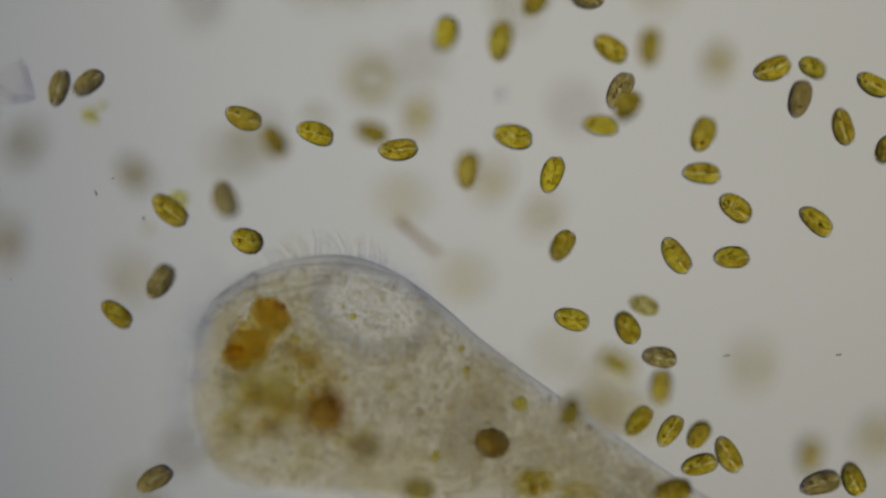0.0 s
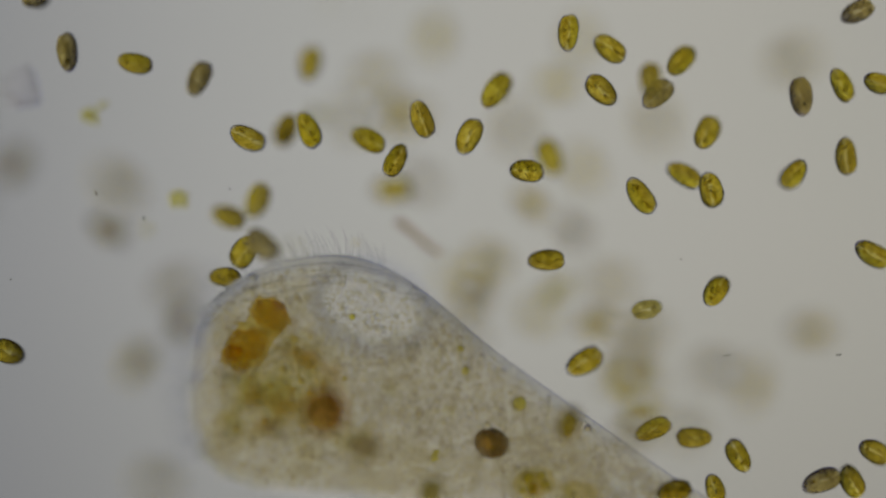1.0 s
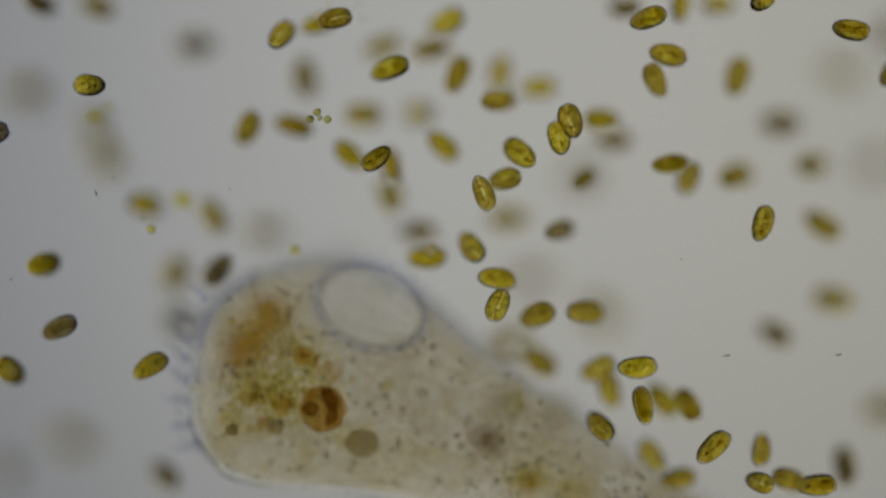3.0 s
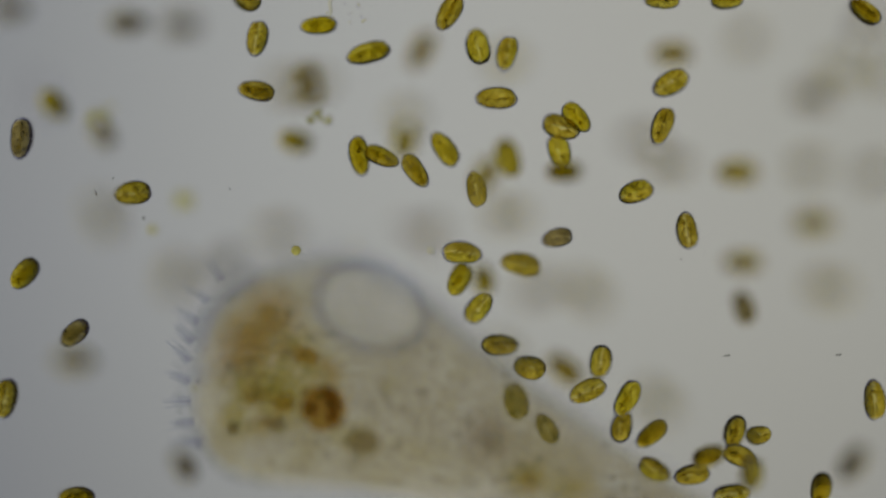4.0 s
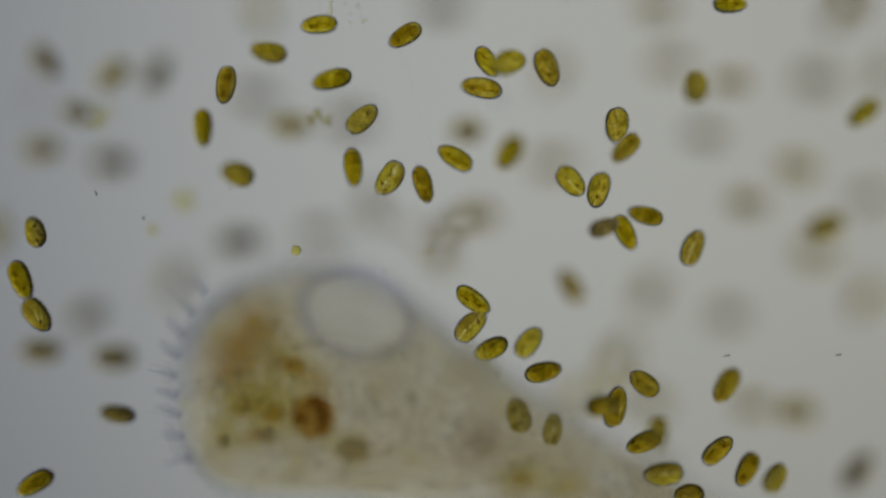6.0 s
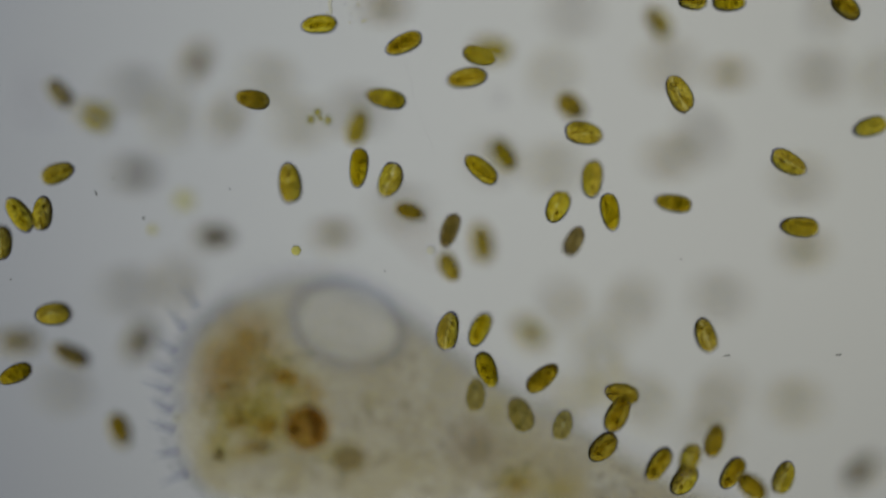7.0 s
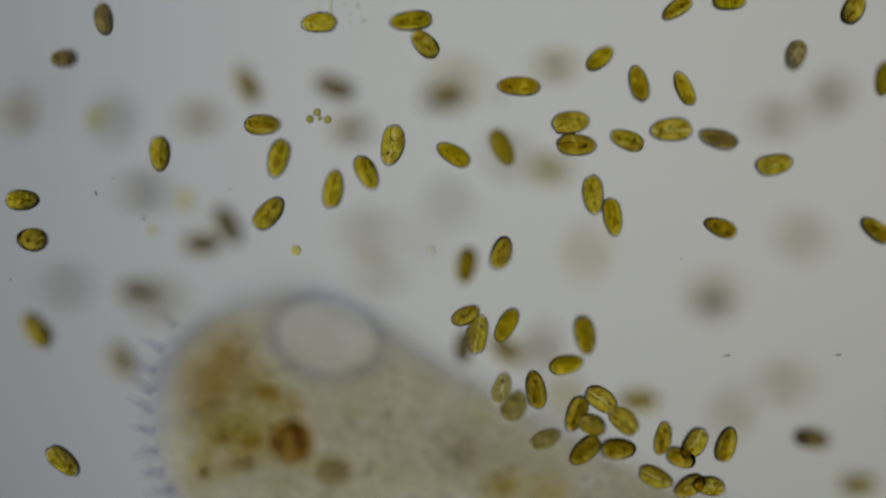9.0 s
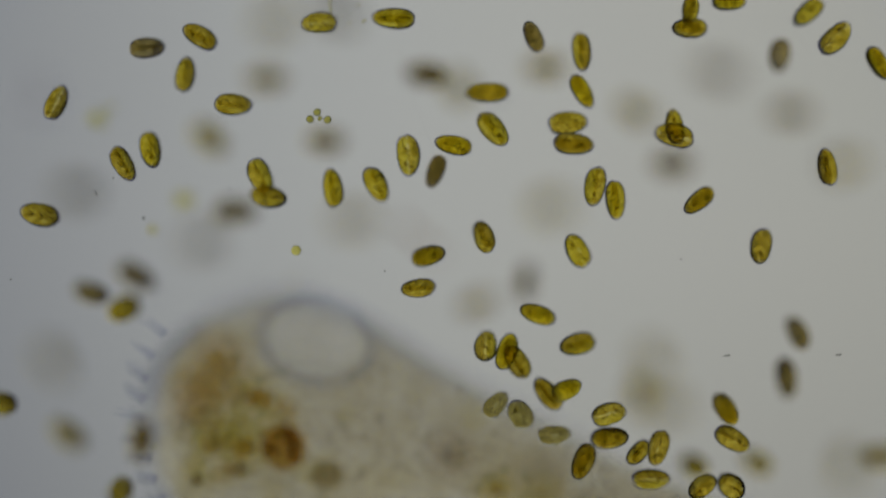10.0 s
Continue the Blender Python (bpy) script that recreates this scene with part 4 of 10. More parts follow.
    walk(alga(5, 1.00), swim((0, 118.4, 141.4, 13.4, -35, 0, 6), (0.5, 121.7, 135.2, 8.4, -45, 20, -1), (1, 117.8, 141.7, 6.7, -35, 20, -8), (1.5, 124.4, 160.6, 11.8, -15, 0, -14), (2, 136.7, 170.3, 59.4, 0, 33, -21), (2.5, 136.7, 199.9, 79.4, 0, 33, -28), (2.7, 157.9, 139.1, 58.2, -15, 0, -30), (3.8, 159.6, 136, 143.3, 0, 0, -37), (4, 159.4, 135.9, 148.9, 0, 0, -40), (4.5, 156.1, 132.1, 215.5, 0, 0, -47), (5, 155.7, 130.8, 215.5, 0, 0, -53), (5.5, 155.4, 129.5, 215.5, 0, 0, -60), (5.7, 155, 128.1, 215.5, 0, 0, -63), (6.8, 154.6, 126.8, 215.5, 0, 0, -69), (7, 154.2, 125.5, 215.5, 0, 0, -72), (7.5, 159.2, 128.5, 96.1, -25, 14, -79), (8, 147.1, 120.4, 215.5, -25, 14, -86), (8.5, 140.3, 116.7, 215.5, -25, 14, -92), (9, 138.8, 117.5, 77.7, -75, 20, -99), (9.5, 174.8, 202.9, 77.7, -75, 20, -106), (10, 174.8, 156.7, 79.4, 0, 29, -112)))
    walk(alga(6, 1.01), swim((0, 199.2, 135.7, -88.2, 80, -34, 14), (0.5, 199.5, 141.8, -88.2, 80, -34, 22), (1, 167.8, 132.7, 13.4, 50, -37, 30), (1.5, 167.9, 133.5, 3.4, 60, -26, 39), (2, 142.3, 136.7, 9.3, 100, 0, 47), (2.5, 145.6, 148.4, 36, 125, -41, 55), (2.7, 146.4, 157.2, 46.4, 55, -31, 58), (3.8, 140.7, 175.1, 74.5, 0, -10, 67), (4, 140.7, 202.8, 75.7, 0, -10, 70), (4.5, 138.6, 164.5, 215.5, 0, -10, 78), (5, 140.3, 162.5, 215.5, 0, -10, 87), (5.5, 141.9, 160.6, 215.5, 0, -10, 95), (5.7, 143.6, 158.6, 215.5, 0, -10, 98), (6.8, 150.2, 199.4, 138.4, 0, -10, 106), (7, 150.2, 158.1, 138.4, -60, -34, 110), (7.5, 147.7, 161.4, 151.8, 0, -10, 118), (8, 153.2, 158.8, 76.1, -60, -10, 126), (8.5, 151.5, 153.1, 79.3, -65, -10, 135), (9, 151.5, 202.8, 79.3, -65, -10, 143), (9.5, 133, 169.7, 101.1, 10, -52, 151), (10, 133, 199.6, 101.1, 10, -52, 159)))
    walk(alga(7, 0.95), swim((0, 260.6, 128.1, 8.4, -30, -49, 23), (0.5, 274.7, 130.2, 6.7, 5, -21, 24), (1, 281.8, 115.8, 6.7, -65, -5, 24), (1.5, 281.5, 121.8, 16.8, -20, -5, 25), (2, 272.5, 118.8, 145.5, -20, -5, 26), (2.5, 272.5, 119.7, 165.5, -20, -5, 27), (2.7, 272.4, 120.5, 175.9, -20, -5, 27), (3.8, 272.4, 121.3, 211.5, -20, -5, 28), (4, 272.3, 122.1, 212.6, -20, -5, 28), (4.5, 272.3, 123, 215.5, -20, -5, 29), (5, 274.1, 124.6, 192.1, 0, -10, 29), (5.5, 259.8, 104.9, 201.1, 0, 0, 30), (5.7, 275.5, 95.9, 174.2, 40, -10, 30), (6.8, 306.4, 94.4, 70.9, 20, -28, 31), (7, 303.6, 86.8, 71.7, 15, 0, 31), (7.5, 305, 92.5, 79.3, 30, -18, 32), (8, 287, 82.5, 79.3, 30, -12, 33), (8.5, 272.1, 81.3, 79.3, 20, -10, 33), (9, 272.9, 202.8, 79.3, 20, -10, 34), (9.5, 273, 176, 77.6, 0, -44, 35), (10, 259.4, 168.2, 72.6, 40, -10, 35)))
    walk(alga(8, 1.06), swim((0, 232.8, 127.4, 5, 20, -23, -6), (0.5, 231.6, 126.2, 129.5, 20, -23, -14), (1, 238.4, 129.4, 129.5, 20, -23, -23), (1.5, 255.4, 138.1, -13.4, -50, -37, -32), (2, 262.4, 148.1, -6.1, 5, -23, -40), (2.5, 269.1, 154.1, 42.7, -15, -36, -49), (2.7, 277.9, 152.9, 53.1, -10, -31, -52), (3.8, 299, 166.7, 75.3, -30, -31, -61), (4, 299, 168.8, 76.4, -40, -34, -64), (4.5, 299, 202.8, 79.2, -40, -34, -73), (5, 283.1, 163.4, 215.5, -40, -34, -82), (5.5, 280.9, 163.9, 215.5, -40, -34, -90), (5.7, 278.7, 164.4, 215.5, -40, -34, -94), (6.8, 284.6, 202.5, 84.7, -40, -34, -102), (7, 284.6, 171.7, 84.7, -40, -46, -106), (7.5, 280.4, 172.4, 86.3, -60, -46, -114), (8, 290, 170.6, 81, -115, -37, -123), (8.5, 293.5, 172.2, 73.5, -120, -48, -132), (9, 291, 170.8, 79.3, -115, -37, -140), (9.5, 292.1, 162.9, 75.2, -110, 0, -149), (10, 278.1, 149.5, 79.6, -135, 0, -157)))
    walk(alga(9, 1.03, "dull"), swim((0, -250.7, 117.3, 8.4, 40, 35, -17), (0.5, -256.2, 132.9, 8.4, 75, 0, -23), (1, -265.5, 139.3, 6.7, 95, 0, -29), (1.5, -257.4, 131.9, 3.4, 155, 20, -36), (2, -269.7, 136.1, 46.1, 150, 33, -42), (2.5, -269.6, 142.3, 88.4, 140, 37, -49), (2.7, -282.2, 153.4, 98.8, 150, 33, -51), (3.8, -282.2, 199.4, 134.4, 150, 33, -58), (4, -219.2, 157.2, 153.4, 180, 0, -60), (4.5, -218.1, 166.2, 174.2, 180, 24, -66), (5, -218.1, 166.2, 174.2, 180, 24, -73), (5.5, -218.1, 195.5, 174.2, 180, 24, -79), (5.7, -218.1, 202.3, 174.2, 180, 24, -82), (6.8, -218.1, 209.1, 174.2, 180, 24, -88), (7, -218.1, 216, 174.2, 180, 24, -91), (7.5, -218.1, 222.8, 174.2, 180, 24, -97), (8, -218.1, 229.6, 174.2, 180, 24, -103), (8.5, -218.1, 236.4, 174.2, 180, 24, -110), (9, -218.1, 243.3, 174.2, 180, 24, -116), (9.5, -218.1, 250.1, 174.2, 180, 24, -123), (10, -218.1, 256.9, 174.2, 180, 24, -129)))
    walk(alga(10, 0.96), swim((0, 304.4, 116.4, 0, -30, -17, -8), (0.5, 306.8, 116.3, 5, -15, -45, -3), (1, 307.8, 117.4, 6.7, -20, -45, 3), (1.5, 312, 118.3, 5, 60, -51, 9), (2, 309.7, 119.8, 32.8, 80, -14, 14), (2.5, 307.1, 121.1, 74.1, 60, -45, 20), (2.7, 308.3, 123.3, 79.2, 60, -53, 22), (3.8, 336.5, 123.3, 114.8, 60, -53, 28), (4, 300.1, 119.3, 212.6, 60, -53, 30), (4.5, 300.2, 119, 215.5, 60, -53, 36), (5, 300.3, 118.6, 215.5, 60, -53, 42), (5.5, 300.4, 118.3, 215.5, 60, -53, 48), (5.7, 300.5, 118, 215.5, 60, -53, 50), (6.8, 300.6, 117.7, 215.5, 60, -53, 56), (7, 300.7, 117.3, 215.5, 60, -53, 58), (7.5, 300.8, 117, 215.5, 60, -53, 64), (8, 300.9, 116.7, 215.5, 60, -53, 69), (8.5, 338, 119.8, 102.8, 60, -53, 75), (9, 310.9, 119.8, 102.8, 80, -27, 81), (9.5, 310.9, 127.8, 102.8, 80, -27, 86), (10, 309, 131.9, 78.4, 120, 0, 92)))
    walk(alga(11, 0.99, "dull"), swim((0, -271.4, 113.7, 8.4, 75, 0, -10), (0.5, -288.2, 203.1, 8.4, 75, 0, -6), (1, -287.5, 176.8, 16.8, 0, -46, -3), (1.5, -287.5, 202.6, 16.8, 0, -46, 1), (2, -339, 143.3, 22.7, 0, -46, 4), (2.5, -305.8, 143.3, 42.7, -88, -22, 8), (2.7, -310.9, 168, 54.8, -100, -48, 9), (3.8, -338.8, 168, 90.4, -100, -48, 13), (4, -300, 166.2, 171.3, -180, -22, 14), (4.5, -331.2, 166.2, 174.2, -180, -22, 18), (5, -265.9, 149.5, 108.1, -250, -41, 21), (5.5, -260.4, 131.7, 156.3, -180, 0, 25), (5.7, -270.2, 129.8, 156.3, -210, -22, 26), (6.8, -281, 161.8, 142.8, -250, -22, 30), (7, -281, 199.2, 142.8, -250, -22, 31), (7.5, -281, 199.2, 142.8, -250, -22, 35), (8, -236.7, 199.9, 129.4, -250, -22, 38), (8.5, -236.7, 136.7, 129.4, -285, 0, 42), (9, -239.6, 162.1, 92.7, -260, -40, 45), (9.5, -241.2, 159.4, 91, -260, -10, 49), (10, -241.2, 200.1, 91, -260, -10, 53)))
    walk(alga(12, 1.06, "dull"), swim((0, 125.2, 112.4, 0, 60, -14, 10), (0.5, 143.4, 107.5, 5, 35, -33, 2), (1, 151.9, 109.5, 3.4, 40, -33, -6), (1.5, 136.4, 93.6, 30.1, 0, -50, -14), (2, 126.7, 81.9, -49.8, -20, 0, -22), (2.5, 131.2, 75.6, -20.8, 0, 0, -30), (2.7, 121.9, 77.3, 3, 0, -20, -33), (3.8, 135.6, 80, -47.5, 0, -20, -41), (4, 146.4, 80.8, -46.4, 0, -20, -44), (4.5, 157.3, 81.7, -43.5, 0, -20, -52), (5, 168.1, 82.5, -43.5, 0, -20, -60), (5.5, 178.9, 83.3, -43.5, 0, -20, -68), (5.7, 189.8, 84.2, -43.5, 0, -20, -71), (6.8, 192.7, 81.7, 102.8, -60, -31, -79), (7, 176.2, 77.3, 215.5, -60, -31, -82), (7.5, 165.8, 75.5, 215.5, -60, -31, -90), (8, 159.9, 75.9, 113.4, -100, -28, -98), (8.5, 163.8, 74.3, 91, -60, -43, -106), (9, 195.4, 78.3, 74.2, -15, 0, -114), (9.5, 189.1, 75.7, 191, -15, 0, -122), (10, 187.4, 120.5, 222.5, -15, 0, -130)))
    walk(alga(13, 1.02, "dull"), swim((0, 252.1, 106.3, 5, 75, -10, 22), (0.5, 253.3, 109.5, 5, 50, -18, 20), (1, 253.3, 107.9, 5, 95, 0, 17), (1.5, 243.3, 96.7, 16.8, 65, -10, 15), (2, 233.3, 86, 81.8, 0, 0, 12), (2.5, 231.5, 84.6, 110.8, 60, 0, 10), (2.7, 229.5, 82.7, 121.2, 0, 0, 9), (3.8, 255.2, 107.4, 179.2, 0, 0, 6), (4, 254.3, 105, 193.7, 0, 0, 5), (4.5, 251, 109.2, 187.6, 0, 0, 2), (5, 250.7, 110.5, 215.5, 0, 0, 0), (5.5, 252.3, 112.7, 215.5, 0, 0, -3), (5.7, 254, 114.9, 215.5, 0, 0, -4), (6.8, 255.7, 117.1, 215.5, 0, 0, -6), (7, 257.3, 119.4, 215.5, 0, 0, -7), (7.5, 259, 121.6, 215.5, 0, 0, -10), (8, 263.8, 125.3, 174.2, 0, 0, -12), (8.5, 261.1, 128.8, 183.2, 0, 0, -15), (9, 266.3, 105.2, 192.1, 40, 0, -18), (9.5, 210.5, 81.4, 215.5, 40, 0, -20), (10, 158.4, 58.9, 174.2, 0, 0, -23)))
    walk(alga(14, 1.06), swim((0, 129.3, 100.4, 30.1, 55, 39, -24), (0.5, 121.8, 91.3, -6.7, 95, 0, -19), (1, 112, 112.4, 0, 135, 29, -14), (1.5, 117.6, 110, 0, 155, 36, -9), (2, 106, 118.4, 27.8, 170, 33, -3), (2.5, 95.1, 103.9, 39.4, 95, 45, 2), (2.7, 93.5, 94.3, 49.8, 100, 37, 4), (3.8, 82.5, 87.7, 76.3, 140, 37, 9), (4, 83.7, 86.5, 77.5, 160, 23, 11), (4.5, 82.1, 87.7, 80.3, 130, 27, 16), (5, 73.9, 101, 94.4, 140, 29, 21), (5.5, 81, 107.9, 91, 125, 23, 27), (5.7, 73.7, 129, 79.5, 105, 16, 29), (6.8, 80.4, 109.5, 101.1, 135, 40, 34), (7, 90.2, 99.4, 124.1, 130, 51, 36), (7.5, 93.6, 104.2, 118.8, 80, 40, 41), (8, 88, 90, 102.8, 60, 51, 46), (8.5, 88.1, 78, 101.1, 130, 51, 52), (9, 94.5, 73.7, 81.2, 177, 0, 57), (9.5, 92.5, 72.9, 81.2, 175, 14, 62), (10, 92.5, 74.5, 79.5, 175, 0, 67)))
    walk(alga(15, 1.03, "yellow"), swim((0, -18, 96.7, -88.2, 80, 0, -6), (0.5, -29.9, 102.8, -88.2, 30, 0, 0), (1, -24.1, 96.5, -129.5, 30, 0, 6), (1.5, -18, 89.1, -129.5, 30, 0, 12), (2, -11.9, 81.6, -113.5, 30, 0, 18), (2.5, -5.7, 72.4, -2.1, -40, 25, 25), (2.7, -1.6, 74, 8.3, -45, 25, 27), (3.8, 1.2, 71.3, 78.1, -40, 0, 33), (4, 1.2, 71, 72.3, -55, 0, 36), (4.5, -3.2, 72.9, 82.1, -30, 20, 42), (5, 12.1, 64.6, 75.1, -40, 0, 48), (5.5, 6, 65.7, 82.1, -30, 0, 54), (5.7, 5.6, 66.1, 76.8, -30, 14, 56), (6.8, 26, 56.9, 82.1, -40, 0, 63), (7, 26.9, 56.5, 80.3, -40, 0, 65), (7.5, 29.2, 55.7, 82.1, -30, 14, 71), (8, 30.1, 55.7, 80.3, -25, 20, 77), (8.5, 30.5, 55.4, 78.7, -25, 14, 83), (9, 7.6, 66.9, 79.6, -30, 21, 90), (9.5, 1.2, 71.7, 82.1, 3, 20, 96), (10, 7.6, 73.7, 82.1, -10, 20, 102)))
    walk(alga(16, 1.03), swim((0, -141.2, 92.8, 0, -20, 20, -16), (0.5, -134.7, 89.8, -8.4, -35, 0, -8), (1, -138.3, 78.9, -6.7, -25, 20, 0), (1.5, -136, 71.6, 0, -3, 0, 9), (2, -134.4, 65.6, 38.1, 40, 14, 17), (2.5, -144.4, 62.6, 66.1, 55, 30, 25), (2.7, -142.9, 83.5, 84.5, 80, 29, 28), (3.8, -110.8, 86.2, 170.2, 0, 0, 36), (4, -104.7, 111.2, 212.6, 0, 0, 40), (4.5, -101.6, 139.6, 156.3, 0, 0, 48), (5, -129, 129, 102.8, 20, 54, 56), (5.5, -142.4, 128.9, 96.1, 70, 27, 64), (5.7, -149.8, 113.4, 80.3, 95, 17, 68), (6.8, -158.7, 129.9, 151.8, 20, 0, 76), (7, -171.3, 129.1, 174.2, 60, 17, 79), (7.5, -170.8, 144.4, 183.2, 0, 17, 87), (8, -170.8, 196.9, 183.2, 0, 17, 95), (8.5, -170.8, 196.9, 183.2, 0, 17, 104), (9, -169.1, 202.7, 80.3, 0, 17, 112), (9.5, -169.1, 149.8, 80.3, -15, 33, 120), (10, -172.3, 150.6, 80.3, -30, 22, 128)))
    walk(alga(17, 0.97, "yellow"), swim((0, 112.1, 88, -16.8, -10, -13, -13), (0.5, 94.6, 102.8, -88.2, 70, 0, -7), (1, 82.8, 120, -110.6, 0, 0, -1), (1.5, 79.9, 116.5, -65.8, 0, 0, 5), (2, 72.4, 111.7, -27.4, 70, 0, 10), (2.5, 66.3, 111.6, -2.1, 0, 0, 16), (2.7, 69, 113.3, 16.3, 5, 0, 18), (3.8, 58.1, 127.4, -47.5, 5, 0, 24), (4, 45.4, 138.4, -46.4, 5, 0, 26), (4.5, 19.3, 202.9, 76.8, 5, 0, 32), (5, 19.3, 155.2, 76.8, 85, 0, 38), (5.5, 20.1, 141.9, 76.8, 115, -13, 44), (5.7, 27.7, 132.6, 80.3, 115, -32, 46), (6.8, 33.7, 135.4, 80.3, 160, -24, 52), (7, 25.5, 136.6, 91, 165, -32, 54), (7.5, 36.5, 126.1, 81.2, 160, -29, 60), (8, 74.6, 115.1, 76.8, 172, -1, 66), (8.5, 98.7, 131.6, 77, 200, -28, 71), (9, 111.5, 135.5, 76, 220, -33, 77), (9.5, 97.1, 115.9, 74.4, 135, -17, 83), (10, 98.6, 111.9, 77.7, 120, -8, 89)))
    walk(alga(18, 1.00), swim((0, 282.8, 86.3, 5, -75, 11, -7), (0.5, 282.8, 84.7, 5, -75, 11, -7), (1, 285, 65.5, 6.7, -85, 0, -6), (1.5, 339, 65.5, 6.7, -85, 0, -6), (2, 181.7, 71.6, -49.8, -140, 17, -5), (2.5, 187.7, 61.5, -29.8, -150, 17, -5), (2.7, 183.1, 57.2, -6, -140, 34, -5), (3.8, 169.4, 21.6, 77, -65, 23, -4), (4, 173, 13.2, 78.1, -80, 17, -4), (4.5, 169, 17.6, 81.2, -20, 23, -4), (5, 164.5, 15.3, 76, -10, 31, -3), (5.5, 155.4, 16.8, 91, -25, 31, -3), (5.7, 174.2, 9.2, 74.2, -115, 0, -3), (6.8, 181.1, -28.1, 78.6, -80, 0, -2), (7, 186.5, -60.9, 76, -70, 24, -2), (7.5, 205.8, -71.4, 76, -105, 24, -2), (8, 227.9, -55.1, 124.1, -65, 35, -1), (8.5, 253.3, -53.7, 210, 0, 0, -1), (9, 327.8, -115.4, 210, 0, 0, 0), (9.5, 303.5, -116.9, 165.2, 0, 0, 0), (10, 330.1, -116.9, 165.2, 0, 0, 1)))
    walk(alga(19, 1.02), swim((0, -50.2, 81.4, 43.4, -20, 34, 15), (0.5, -48, 56.4, 0, -82, 23, 21), (1, -33.6, 62.7, 3.4, -120, 31, 28), (1.5, -18.2, 70.5, -110.6, -180, 0, 34), (2, -3.7, 83.4, -27.4, -180, 0, 41), (2.5, -11.6, 90.5, 29.3, -120, 6, 47), (2.7, -30.4, 75.2, 46.4, -135, 29, 50), (3.8, -57.7, 57.3, 71.9, -160, 47, 56), (4, -43.7, 65.7, 79.3, -205, 21, 59), (4.5, -46.5, 48.5, 76.8, -265, 6, 65), (5, -45.5, 41.4, 215.5, -265, 6, 72), (5.5, -46.3, 36.1, 215.5, -265, 6, 78), (5.7, -47.1, 30.8, 215.5, -265, 6, 81), (6.8, -48.4, 25.8, 174.2, -180, 0, 87), (7, -28.2, 28, 215.5, -180, 0, 90), (7.5, -8.5, 30.6, 215.5, -180, 0, 96), (8, 11.5, 34.2, 110.8, -205, 50, 103), (8.5, 22.3, 27.1, 102.8, -200, 23, 109), (9, 45.9, 62.3, 215.5, -200, 23, 116), (9.5, 70.2, 98.5, 215.5, -200, 23, 122), (10, 98.3, 140, 76, -265, 0, 129)))
    walk(alga(20, 1.06, "yellow"), swim((0, -90.4, 82, 0, -20, -20, -3), (0.5, -93.4, 85.4, -8.4, 0, -48, 5), (1, -95.5, 84.6, -10.1, -65, -20, 14), (1.5, -93.2, 89.6, 0, -20, 0, 22), (2, -85.4, 84.2, -63.2, 0, 0, 31), (2.5, -66.4, 81.4, -7.4, 80, 0, 40), (2.7, -66.4, 66.4, 3, 110, -28, 43), (3.8, -64.1, 70.9, 78.1, 170, 0, 52), (4, -59.3, 66.1, 74.7, 100, -12, 55), (4.5, -59.7, 66.5, 77.6, 88, 0, 64), (5, -59.8, 63.3, 79.3, 88, 0, 72), (5.5, -59.7, 54.2, 78.7, 88, 0, 81), (5.7, -63.8, 56.6, 72.6, 95, -12, 84), (6.8, -62.5, 58.9, 80.4, 95, -24, 93), (7, -59.7, 57.7, 81, 85, 0, 97), (7.5, -58.9, 56.6, 78.7, 100, -14, 105), (8, -60.9, 74.1, 81, 85, -12, 114), (8.5, -60.5, 62.9, 78.7, 110, -20, 122), (9, -54.1, 54.1, 76.8, 115, -31, 131), (9.5, -51.7, 49.3, 82.1, 110, -32, 140), (10, -47.3, 45.7, 76.8, 115, -27, 148)))
    walk(alga(21, 1.03), swim((0, 183.3, 80.9, 13.4, 70, -30, -8), (0.5, 184.5, 82.1, 13.4, 75, -37, -6), (1, 186.2, 82.1, 11.8, 65, -37, -4), (1.5, 187, 84.4, 32.8, 65, -33, -2), (2, 188.1, 79.4, 59.4, 60, -37, 0), (2.5, 210.5, 112.3, 101.8, 80, 0, 2), (2.7, 208.5, 116.2, 112.2, 80, 0, 3), (3.8, 180.9, 134.4, 70.4, 35, -26, 5), (4, 161.6, 118, 73, 30, 0, 6), (4.5, 160.1, 124.8, 74.4, 70, -17, 8), (5, 141, 104.1, 80.4, 50, 0, 10), (5.5, 131.1, 96.7, 76.1, 85, -17, 12), (5.7, 126.6, 93.7, 80.4, 75, -37, 12), (6.8, 116.2, 77.7, 79.5, 160, -11, 14), (7, 99.8, 82.2, 77.7, 170, -14, 15), (7.5, 86.1, 83.7, 79.5, 180, -11, 17), (8, 90.5, 84.5, 79.4, 195, -14, 19), (8.5, 95.1, 89.9, 74.4, 200, 0, 21), (9, 90.5, 89.7, 79.3, 190, -14, 23), (9.5, 86.5, 88.1, 81, 190, -14, 25), (10, 88.6, 89.5, 76.1, 185, 0, 27)))
